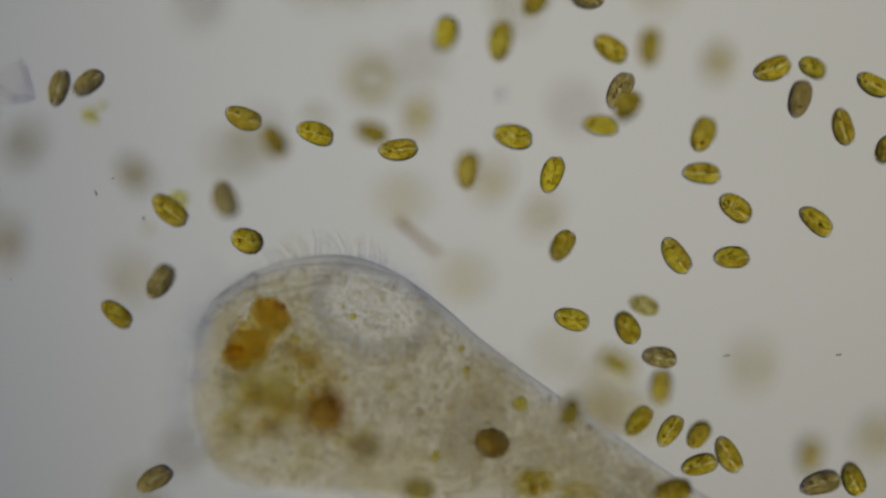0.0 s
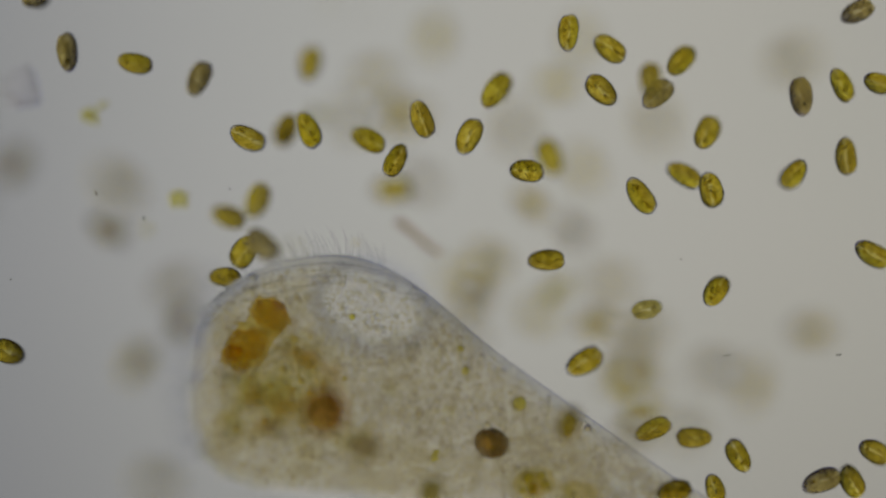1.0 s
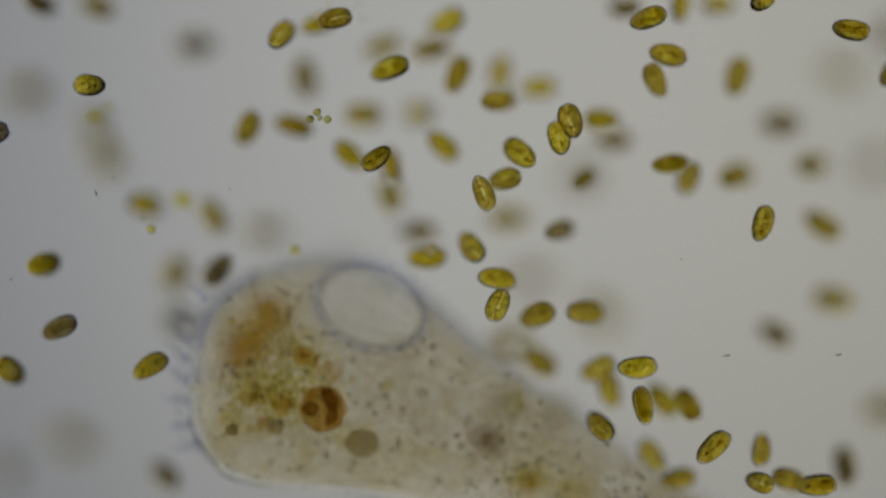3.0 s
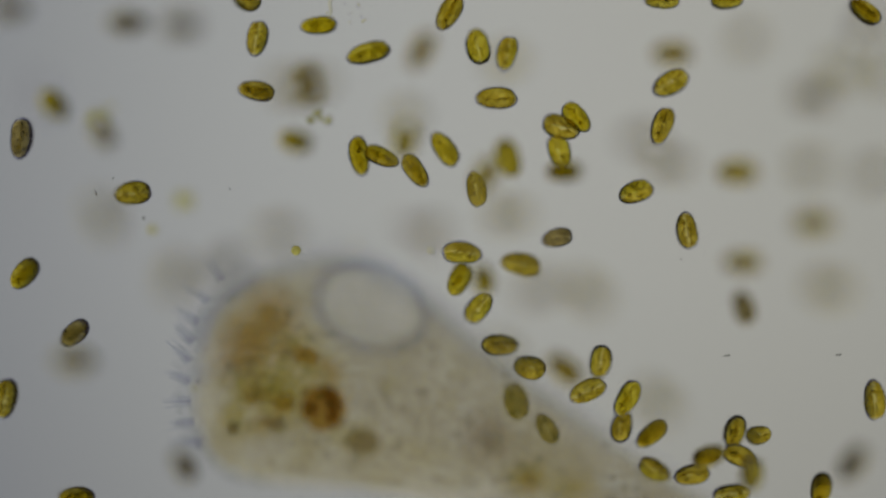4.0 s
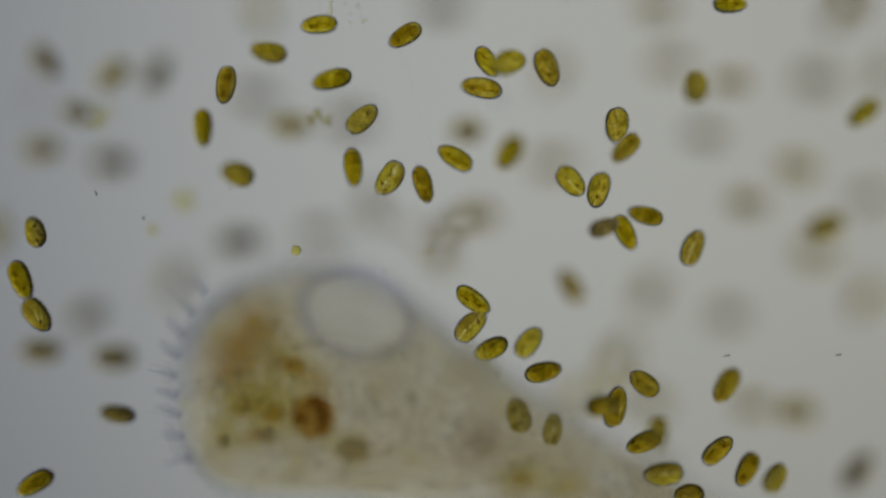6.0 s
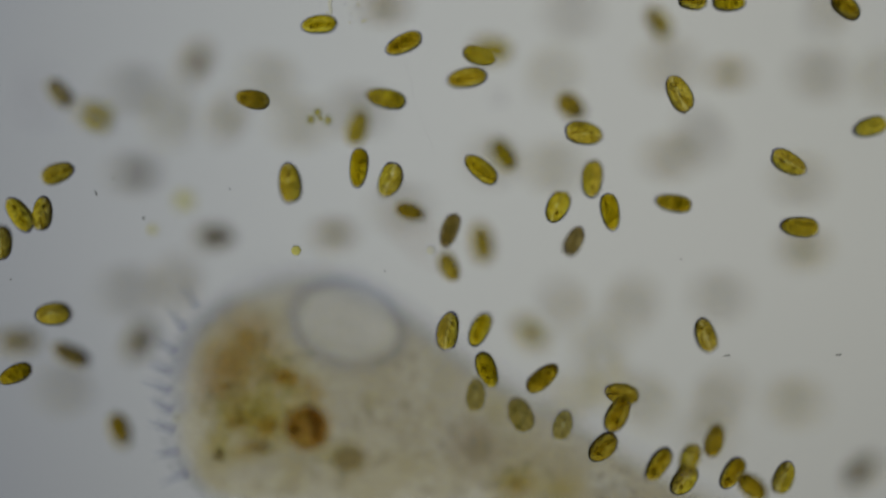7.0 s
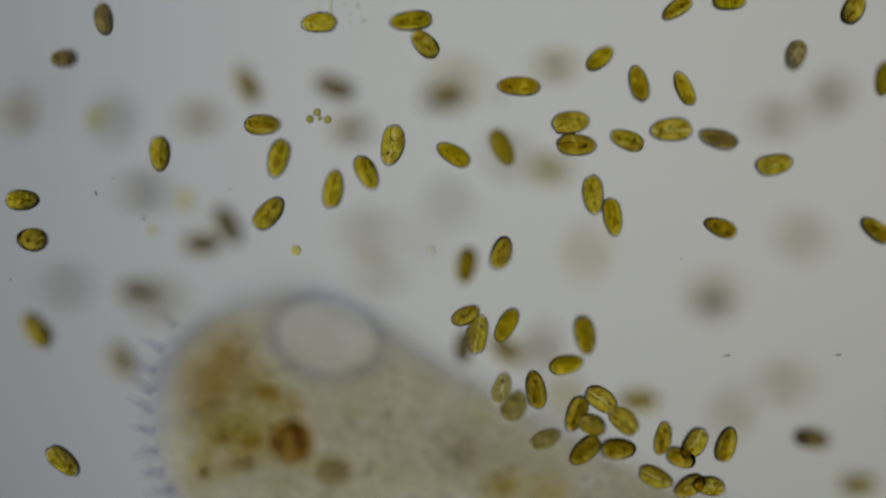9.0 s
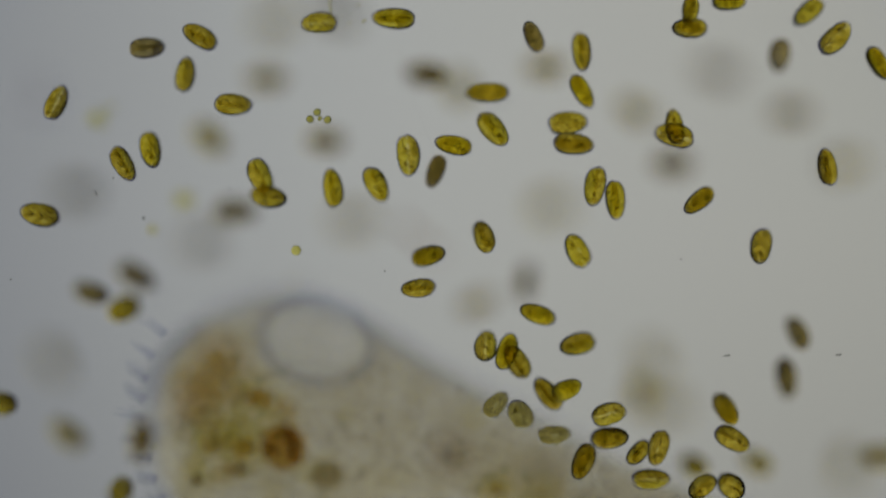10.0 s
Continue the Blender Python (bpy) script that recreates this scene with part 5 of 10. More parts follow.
    walk(alga(22, 1.09), swim((0, 49.8, 79.8, -8.4, -15, -23, -8), (0.5, 61.3, 86.5, -5, 55, -39, 0), (1, 76.1, 66, -43.4, 110, -24, 7), (1.5, 63.5, 68.8, -16.8, 140, 0, 15), (2, 62.8, 77.6, 16, 110, 0, 23), (2.5, 61.1, 70.3, 41, 150, 0, 30), (2.7, 59.1, 69.5, 51.4, 160, -24, 33), (3.8, 43.9, 61.8, 120.1, 80, -31, 41), (4, 45.9, 63.7, 121.2, 110, -24, 44), (4.5, 43, 69.6, 129.4, 130, -24, 52), (5, 43, 69.3, 138.4, 130, 0, 59), (5.5, 43, 67.4, 138.4, 120, -24, 67), (5.7, 47.8, 65.6, 126.7, 60, -36, 70), (6.8, 40.7, 76.3, 126.7, 95, -31, 78), (7, 42.7, 65.6, 129.4, 125, -36, 81), (7.5, 41.9, 71.5, 129.4, 100, -28, 88), (8, 40.4, 76.6, 116.1, 115, -28, 96), (8.5, 43.4, 72, 102.8, 120, -31, 103), (9, 41.7, 71.2, 108.1, 115, -23, 111), (9.5, 40.3, 82.1, 99.4, 110, -14, 119), (10, 35.5, 84.7, 91, 130, -23, 126)))
    walk(alga(23, 1.04), swim((0, -118.1, 75.5, 43.4, -60, -30, -21), (0.5, -113.4, 92.4, 30.1, -115, -41, -27), (1, -110.3, 83.6, 34.1, -115, -41, -34), (1.5, -107.3, 74.8, 38.1, -35, -35, -40), (2, -83.5, 58.9, 104.2, -120, 0, -46), (2.5, -86.6, 58.9, 124.2, -105, 0, -53), (2.7, -107.5, 77.3, 8.3, -40, -15, -55), (3.8, -103.8, 101.8, 75.3, 0, 0, -62), (4, -132.2, 112.1, 78.2, -12, -24, -64), (4.5, -127.7, 107, 215.5, -12, -24, -70), (5, -128.1, 106, 215.5, -12, -24, -77), (5.5, -128.6, 105.1, 215.5, -12, -24, -83), (5.7, -129, 104.1, 215.5, -12, -24, -86), (6.8, -129.5, 103.1, 215.5, -12, -24, -92), (7, -134.9, 106.1, 83.7, -12, -35, -94), (7.5, -102.5, 99.7, 215.5, -12, -35, -101), (8, -75.2, 97.3, 215.5, -12, -35, -107), (8.5, -48.3, 95.7, 183.2, 0, -26, -113), (9, -64, 82.3, 174.2, 0, -26, -120), (9.5, -67.9, 78.4, 174.2, 0, -26, -126), (10, -81.8, 74.7, 165.2, 0, -26, -132)))
    walk(alga(24, 1.08, "dull"), swim((0, -304.7, 76.7, -110.6, 60, 0, -23), (0.5, -308.1, 69.1, -110.6, 60, 0, -14), (1, -311.6, 61.6, -110.6, 60, 0, -5), (1.5, -315.1, 54, -110.6, 0, 0, 4), (2, -350.1, 54, -94.6, 0, 0, 12), (2.5, -350.1, 54, -74.6, 0, 0, 21), (2.7, -340.1, 82.6, 41.4, 0, 0, 25), (3.8, -299.2, 82.6, 77, 60, 26, 33), (4, -299, 78.5, 76.4, 85, 0, 37), (4.5, -340.2, 78.5, 79.2, 85, 0, 46), (5, -248.5, 70.4, 215.5, 85, 0, 55), (5.5, -231.2, 68.5, 183.2, 0, 21, 63), (5.7, -231.2, 64.6, 183.2, 0, 21, 67), (6.8, -215.4, 53.8, 188.6, 0, 21, 76), (7, -212.5, 51.9, 189.6, 0, 21, 79), (7.5, -205.4, 47, 192.1, 60, 21, 88), (8, -201.4, 27.6, 192.1, 60, 21, 97), (8.5, -204.1, 33.3, 196.6, 60, 21, 105), (9, -206.7, 39.1, 201.1, 0, 27, 114), (9.5, -205.5, 38.8, 222.5, 0, 27, 123), (10, -250.8, 38.8, 222.5, 0, 27, 132)))
    walk(alga(25, 0.99), swim((0, 313.2, 70.3, 5, 60, 43, -18), (0.5, 339.2, 70.3, 5, 60, 43, -9), (1, 339.1, 68.3, 5, 60, 43, 0), (1.5, 312, 68.3, 5, 60, 47, 8), (2, 306.9, 68.8, 32.8, 10, 43, 17), (2.5, 338, 68.8, 52.8, 10, 43, 25), (2.7, 295.8, 59.2, 175.9, 10, 43, 29), (3.8, 295.1, 55.4, 211.5, 10, 43, 37), (4, 294.4, 51.7, 212.6, 10, 43, 41), (4.5, 293.7, 47.9, 215.5, 10, 43, 50), (5, 293, 44.2, 215.5, 10, 43, 58), (5.5, 292.3, 40.4, 215.5, 10, 43, 67), (5.7, 291.6, 36.7, 215.5, 10, 43, 70), (6.8, 290.9, 32.9, 215.5, 10, 43, 79), (7, 336, 26.1, 124.1, 10, 43, 82), (7.5, 297.2, 26.1, 124.1, -10, 28, 91), (8, 336, 26.1, 124.1, -10, 28, 100), (8.5, 306.5, 9.2, 75.2, -10, 28, 108), (9, 307.3, 13.3, 75.2, -35, 12, 117), (9.5, 340.6, 13.3, 75.2, -35, 12, 125), (10, 272.2, 58.1, 83, -80, 0, 134)))
    walk(alga(26, 1.03), swim((0, -31.6, 70.4, 0, 5, -7, -15), (0.5, -28.4, 84, 0, -15, -7, -6), (1, -14.8, 92, 0, -70, -7, 3), (1.5, 10.8, 95.5, 3.4, 0, -45, 11), (2, 11.1, 103.5, 46.1, -10, -33, 20), (2.5, 16.2, 102.9, 88.4, 70, -33, 29), (2.7, 15, 110.7, 103.2, 70, 0, 32), (3.8, -2, 151.1, 74.5, 60, -18, 41), (4, 4.4, 167.3, 89.8, 60, 0, 44), (4.5, 4.4, 202, 92.7, 60, 0, 53), (5, -17.4, 171.4, 124.1, 0, -48, 62), (5.5, -17.4, 200.2, 124.1, 0, -48, 70), (5.7, -17.4, 200.2, 124.1, 0, -48, 74), (6.8, -40.5, 196.9, 183.2, 0, -48, 82), (7, -40.5, 167.7, 183.2, 0, 0, 86), (7.5, -40.5, 196.9, 183.2, 0, 0, 95), (8, -105.8, 142, 77.7, -60, -17, 103), (8.5, -101.5, 111.9, 76.1, -92, -17, 112), (9, -127.9, 88.2, 78.6, -180, -30, 121), (9.5, -146.3, 93, 78.6, -215, -17, 129), (10, -148.7, 102.6, 78.6, -183, -22, 138)))
    walk(alga(27, 1.14), swim((0, 17.5, 55.1, 30.1, 85, -35, 7), (0.5, 18.7, 63.1, 8.4, 80, -38, 12), (1, 18.4, 79.6, 0, 65, -35, 17), (1.5, 16.3, 77.4, 10.1, 60, -46, 22), (2, 26.3, 99.8, 38.1, 20, -43, 27), (2.5, 39.8, 98.8, 92.8, 10, 0, 32), (2.7, 39.9, 100.9, 98.8, 10, -48, 35), (3.8, 33.3, 107.6, 71.1, 0, -19, 40), (4, 37.7, 106.9, 78.4, 0, -21, 42), (4.5, 26.1, 104.8, 75.1, 10, 0, 47), (5, 35.3, 106.1, 81.2, 10, -21, 52), (5.5, 38.9, 108.4, 75.1, -5, 0, 57), (5.7, 30.1, 110.5, 81.2, -15, -21, 59), (6.8, 23.6, 121.3, 81.2, 10, -25, 65), (7, 16.9, 121.5, 75.1, 10, -27, 67), (7.5, 13.6, 101.7, 81.2, 0, -21, 72), (8, 14.8, 102.5, 81.2, -8, -25, 77), (8.5, 32.1, 106.5, 81, 15, 0, 82), (9, 53.7, 115.4, 79.3, -2, 0, 87), (9.5, 42.5, 117.5, 75.2, 5, -19, 93), (10, 31.4, 111.2, 73.5, 0, 0, 98)))
    walk(alga(28, 1.01), swim((0, 183.6, 53.7, -8.4, -5, 0, -6), (0.5, 164.4, 57.6, 0, -10, -11, -14), (1, 171.4, 52.6, -13.4, -30, -11, -22), (1.5, 171.2, 54.4, 0, -20, -31, -30), (2, 165, 55.9, 46.1, -25, -28, -38), (2.5, 155.9, 61.4, 92.8, -60, 0, -46), (2.7, 160.4, 61.6, 89.8, -20, -31, -49), (3.8, 158.8, 51.3, 72.1, 10, 0, -57), (4, 155.2, 58.4, 198.2, 0, 0, -60), (4.5, 145.9, 38, 215.5, 0, 0, -68), (5, 138.9, 18, 174.2, 0, 0, -76), (5.5, 148.5, 35.5, 92.7, 15, -29, -84), (5.7, 143.6, 21.3, 76, -8, -32, -87), (6.8, 156.6, 35.3, 81.2, -20, -25, -95), (7, 163.8, 32.6, 74.2, -10, -16, -98), (7.5, 144.5, 33.2, 82.9, 25, -38, -106), (8, 148.8, 50.1, 75.9, -40, -8, -114), (8.5, 124.5, 65.7, 81.2, -10, -19, -122), (9, 130.5, 77.3, 81.2, -20, -29, -130), (9.5, 137, 97.7, 81.2, -30, -19, -138), (10, 132.8, 94.8, 191, -30, -19, -146)))
    walk(alga(29, 1.02, "dull"), swim((0, -222.9, 54.5, -88.2, -55, 14, 25), (0.5, -234.8, 35, -129.5, -55, 14, 31), (1, -241.4, 14.7, -88.2, -30, 0, 38), (1.5, -258.8, 0, -129.5, -30, 0, 44), (2, -273.4, -14.9, -113.5, -30, 0, 50), (2.5, -277.4, -28.7, 44.4, 25, 44, 57), (2.7, -276.6, -56.5, 68.5, 25, 26, 59), (3.8, -252.9, -51.4, 74.6, 25, 29, 66), (4, -260.5, -59.5, 88.2, 40, 45, 68), (4.5, -249.6, -54.8, 215.5, 40, 45, 74), (5, -247.8, -52.2, 215.5, 40, 45, 81), (5.5, -246.1, -49.6, 215.5, 40, 45, 87), (5.7, -244.3, -47, 215.5, 40, 45, 90), (6.8, -250.8, -45.9, 97.8, 5, 0, 96), (7, -216.1, -28.8, 215.5, 5, 0, 99), (7.5, -189.8, -13.3, 215.5, 5, 0, 105), (8, -166.2, 2.3, 156.3, 0, 28, 111), (8.5, -168.2, 2.3, 156.3, 0, 28, 118), (9, -168.7, 3.3, 147.3, 0, 28, 124), (9.5, -169.1, 4.3, 138.4, 0, 44, 130), (10, -165, 4.2, 222.5, 0, 44, 137)))
    walk(alga(30, 0.99, "yellow"), swim((0, 77.2, 52.8, 0, 70, 0, 23), (0.5, 105.3, 48, -30.1, 120, 0, 26), (1, 102.7, 59.3, -129.5, 120, 0, 30), (1.5, 97.1, 69.2, -129.5, 120, 0, 33), (2, 90.6, 78.3, -72.2, 180, 0, 37), (2.5, 104.6, 87.5, -93.5, 180, 0, 40), (2.7, 111.8, 90.9, 103.2, 180, 14, 41), (3.8, 99.8, 88.7, 88.7, 150, 49, 45), (4, 94.5, 93.3, 81.7, 130, 25, 46), (4.5, 77.4, 127.7, 129.4, 60, 46, 50), (5, 75.5, 123.5, 215.5, 60, 46, 53), (5.5, 75.5, 122.4, 215.5, 60, 46, 56), (5.7, 75.6, 121.4, 215.5, 60, 46, 58), (6.8, 75.6, 120.3, 215.5, 60, 46, 61), (7, 75.6, 119.2, 215.5, 60, 46, 62), (7.5, 75.6, 118.2, 215.5, 60, 46, 66), (8, 75.6, 117.1, 215.5, 60, 46, 69), (8.5, 76.3, 117.1, 183.2, 0, 14, 73), (9, 77.4, 126, 178.7, 0, 14, 76), (9.5, 78.4, 135, 174.2, 0, 14, 79), (10, 70.7, 125.3, 174.2, 0, 14, 83)))
    walk(alga(31, 1.05), swim((0, 35.4, 49.9, -110.6, 70, 13, -10), (0.5, 39.6, 45.8, -110.6, 0, 13, -12), (1, 59.2, 55.2, 0, -5, 38, -14), (1.5, 62.3, 59.1, 3.4, 0, 53, -16), (2, 70.8, 50.6, 54.1, 0, 53, -17), (2.5, 61.6, 59.7, 79.4, 0, 50, -19), (2.7, 83.9, 51.8, 175.9, 0, 50, -20), (3.8, 107.7, 45.3, 211.5, 0, 50, -22), (4, 136.6, 40.4, 80.1, 20, 31, -22), (4.5, 137.4, 39.6, 83, 5, 44, -24), (5, 124.5, 41.7, 83, 35, 34, -26), (5.5, 122.1, 41.7, 83, 40, 34, -27), (5.7, 116.9, 41.2, 83, 60, 34, -28), (6.8, 106, 48.1, 74.2, 85, 19, -30), (7, 106, 49.8, 72.6, 85, 19, -31), (7.5, 106.8, 51.4, 70.9, 75, 19, -32), (8, 106.9, 38.9, 81.3, 88, 0, -34), (8.5, 108.1, 44.5, 81, 85, 13, -36), (9, 106.6, 38.5, 79.6, 95, 0, -37), (9.5, 109.7, 51, 70.9, 80, 13, -39), (10, 107.7, 44.5, 83, 80, 10, -41)))
    walk(alga(32, 1.11, "dull"), swim((0, -153.1, 34.9, 30.1, -70, -33, -19), (0.5, -141.8, 16.2, 43.4, -15, -38, -14), (1, -126.6, 3.2, 30.1, -45, -27, -8), (1.5, -116.7, 28.9, 129.5, -45, -27, -2), (2, -110.5, 54.8, 145.5, -45, -27, 4), (2.5, -104.2, 80.6, 165.5, -45, -27, 10), (2.7, -99.4, 107.9, 125.6, -80, -21, 12), (3.8, -94, 126.2, 143.3, -80, -21, 18), (4, -93, 115, 148.9, -80, -21, 20), (4.5, -75.7, 99.9, 174.2, 0, 0, 26), (5, -83.5, 99.9, 174.2, 0, 0, 32), (5.5, -69.6, 82.1, 183.2, 0, 0, 37), (5.7, -65.6, 85.7, 215.5, 0, 0, 40), (6.8, -62.3, 90, 215.5, 0, 0, 46), (7, -58.9, 94.3, 215.5, 0, 0, 48), (7.5, -56.1, 99.6, 183.2, 0, -36, 54), (8, -59.7, 119.7, 129.4, -10, -39, 59), (8.5, -67.6, 116.1, 138.4, -10, -39, 65), (9, -75.5, 112.4, 147.3, -20, 0, 71), (9.5, -73.9, 110, 222.5, -20, 0, 77), (10, -73.9, 160.7, 222.5, -20, 0, 83)))
    walk(alga(33, 1.13), swim((0, 206.8, 29.2, 0, -40, -40, 6), (0.5, 194.4, 41.6, 0, -60, -51, 6), (1, 189.6, 42, 0, -80, -41, 6), (1.5, 187.6, 34, 0, -95, -48, 6), (2, 194.4, 29.4, 38.1, -20, -60, 6), (2.5, 186.8, 36.8, 74.1, 35, -48, 6), (2.7, 200, 47, 89.8, 30, -52, 6), (3.8, 206.3, 53.4, 152.3, 0, -34, 6), (4, 204.5, 53.4, 148.9, 0, -25, 6), (4.5, 202.3, 51.3, 156.3, -40, -34, 6), (5, 189.3, 57.5, 142.8, -50, -25, 6), (5.5, 177.7, 67.4, 138.4, -100, -45, 6), (5.7, 180.7, 92.4, 118.8, -100, -47, 6), (6.8, 163.3, 127.5, 110.8, -80, -45, 6), (7, 167.2, 110, 85.4, -65, -25, 6), (7.5, 192.5, 83.8, 76.8, 0, -34, 6), (8, 177.4, 88.5, 82.1, -35, -21, 6), (8.5, 171.4, 86.5, 81, 0, 0, 6), (9, 162, 84.6, 75.9, 3, 0, 6), (9.5, 172.8, 79.1, 92.7, 8, -25, 6), (10, 163.9, 80.5, 80.2, -15, -28, 6)))
    walk(alga(34, 1.10), swim((0, -193.2, 27.5, 8.4, -40, 0, 15), (0.5, -204.6, 35.2, 129.5, -40, 0, 12), (1, -222.6, 43.8, 129.5, -40, 0, 10), (1.5, -248.4, 54.1, 16.8, -50, 29, 7), (2, -237.9, 55.3, 145.5, -50, 29, 4), (2.5, -235.2, 58.2, 165.5, -50, 29, 2), (2.7, -232.5, 61.1, 175.9, -50, 29, 1), (3.8, -234.3, 65.3, 143.3, -60, 25, -2), (4, -333.8, 43.6, 144.5, -60, 25, -3), (4.5, -301, 44.5, 79.3, -95, 9, -6), (5, -340.2, 44.5, 79.3, -95, 9, -8), (5.5, -316.4, 29.4, -43.5, -95, 9, -11), (5.7, -319, 21.1, -43.5, -95, 9, -12), (6.8, -339, 4.4, 92.7, -95, 9, -14), (7, -312.3, 4.4, 92.7, -100, 43, -15), (7.5, -339, 4.4, 92.7, -100, 43, -18), (8, -340.5, 6.8, 76, -100, 43, -21), (8.5, -275.2, 6.8, 76, -25, 35, -23), (9, -291, 6.8, 83.7, 0, 57, -26), (9.5, -290.5, 21.7, 76, 35, 41, -28), (10, -285.8, 24.5, 77.8, -10, 25, -31)))
    walk(alga(35, 0.97), swim((0, 72.6, 25.2, -110.6, 60, 0, -7), (0.5, 76.7, 16.9, -110.6, 0, 0, -3), (1, 63.9, 33.2, -88.2, -40, 0, 1), (1.5, 44.2, 47, -43.4, -65, 0, 4), (2, 34.7, 48.8, -14.1, 0, -45, 8), (2.5, 32, 43.1, 39.4, -70, 0, 12), (2.7, 31.2, 41.5, 49.8, -65, 0, 13), (3.8, 22.8, 36.4, 82.3, -85, -15, 17), (4, 23.6, 42.4, 83.5, -80, -15, 18), (4.5, 21.5, 44, 113.4, -100, 0, 22), (5, 21.3, 43.8, 129.4, -100, -36, 26), (5.5, 12.7, 24.9, 215.5, -100, -36, 29), (5.7, 4.6, 7.1, 215.5, -100, -36, 31), (6.8, -3.6, -11.1, 108.1, -180, -42, 34), (7, 4.4, -12.7, 113.4, -240, -41, 36), (7.5, -17.5, -15.5, 118.8, -180, -32, 40), (8, -19.5, -37.1, 99.4, -165, -14, 43), (8.5, 3.6, -33.1, 96.1, -185, -25, 47), (9, 16.4, -46.9, 82.8, -150, -42, 51), (9.5, 24.1, -38.1, 78.5, -155, -17, 54), (10, 24.7, -39.1, -19, -155, -17, 58)))
    walk(alga(36, 1.03), swim((0, 264, 19.6, 0, -40, 0, 23), (0.5, 253.7, 49.3, -6.7, -120, 29, 20), (1, 248.9, 53, -13.4, -130, 38, 17), (1.5, 257.9, 59.4, 6.7, -175, 51, 14), (2, 260.2, 63.4, 29.4, -120, 48, 11), (2.5, 268.5, 62, 60.8, -200, 51, 8), (2.7, 261.6, 59.8, 84.5, -180, 51, 7), (3.8, 252.5, 57.3, 211.5, -180, 51, 4), (4, 250.1, 56.3, 212.6, -180, 51, 3), (4.5, 247.6, 55.3, 215.5, -180, 51, 0), (5, 248.8, 55.1, 165.2, -180, 0, -2), (5.5, 243.7, 54.7, 215.5, -180, 0, -5), (5.7, 242.1, 55.1, 215.5, -180, 0, -7), (6.8, 249.7, 57.6, 84.7, -225, 22, -9), (7, 244.8, 61.3, 81.2, -210, 0, -11), (7.5, 236.2, 60.4, 215.5, -210, 0, -13), (8, 236.9, 61.8, 215.5, -210, 0, -16), (8.5, 246.6, 65.7, 83, -195, 17, -19), (9, 235, 60.1, 75.9, -170, 17, -22), (9.5, 241.2, 61.7, -19, -170, 17, -25), (10, 294.7, 62.2, -50.5, -170, 17, -28)))
    walk(alga(37, 1.08), swim((0, -138.8, 6, 0, -20, -45, 4), (0.5, -151.8, -2, 5, -50, -36, -5), (1, -140.6, -2, 5, -120, -42, -14), (1.5, -168.3, -0.8, 10.1, -155, 0, -22), (2, -194.3, 1.2, 54.1, -215, -21, -31), (2.5, -181.1, -5.5, 101.8, -160, -36, -40), (2.7, -186.1, -17.2, 112.2, -110, -36, -43), (3.8, -182.7, -17.8, 211.5, -110, -36, -52), (4, -182.7, -18.6, 212.6, -110, -36, -56), (4.5, -182.7, -19.5, 215.5, -110, -36, -65), (5, -182.7, -20.4, 215.5, -110, -36, -73), (5.5, -182.7, -21.2, 215.5, -110, -36, -82), (5.7, -182.7, -22.1, 215.5, -110, -36, -86), (6.8, -182.7, -23, 215.5, -110, -36, -94), (7, -182.7, -23.8, 215.5, -110, -36, -98), (7.5, -185.4, -25, 165.2, -60, -36, -107), (8, -183.2, -26, 169.7, -60, -36, -116), (8.5, -181.1, -26.9, 174.2, 0, -21, -124), (9, -194.7, -36.2, 215.5, 0, -21, -133), (9.5, -216.4, -47.2, 118.8, 40, -31, -142), (10, -224, -42, 124.1, 30, -42, -151)))
    walk(alga(38, 1.06), swim((0, -302, 4.3, 110.6, 80, 0, 9), (0.5, -329.1, 4.3, 110.6, 80, 0, 6), (1, -307.2, -72.7, 5, 160, 38, 4), (1.5, -300.9, -67.1, 8.4, 210, 35, 1), (2, -300.2, -74, -6.1, 130, 0, -2), (2.5, -304.8, -77.3, 68.8, 140, 37, -4), (2.7, -303.1, -81.9, 84.5, 160, 42, -5), (3.8, -311.5, -99.2, 70.2, 75, 26, -8), (4, -310.3, -105.9, 74.7, 80, 0, -9), (4.5, -340.4, -105.9, 77.6, 80, 0, -11), (5, -288.2, -11.6, 79.3, 115, 16, -14), (5.5, -288.2, -34.9, 79.3, 120, 30, -17), (5.7, -288.7, -43.3, 77.7, 130, 16, -18), (6.8, -279.3, -48.5, 79.3, 80, 22, -20), (7, -276.7, -46.1, 72.6, 5, 33, -21), (7.5, -340.9, -46.1, 72.6, 5, 33, -24), (8, -298.8, -38.7, 165.2, 0, 16, -26), (8.5, -332.1, -38.7, 165.2, 0, 16, -29), (9, -284.5, -57, 124.1, -55, 16, -32), (9.5, -336, -57, 124.1, -55, 16, -34), (10, -311.2, -108.8, 113.4, 0, 51, -37)))
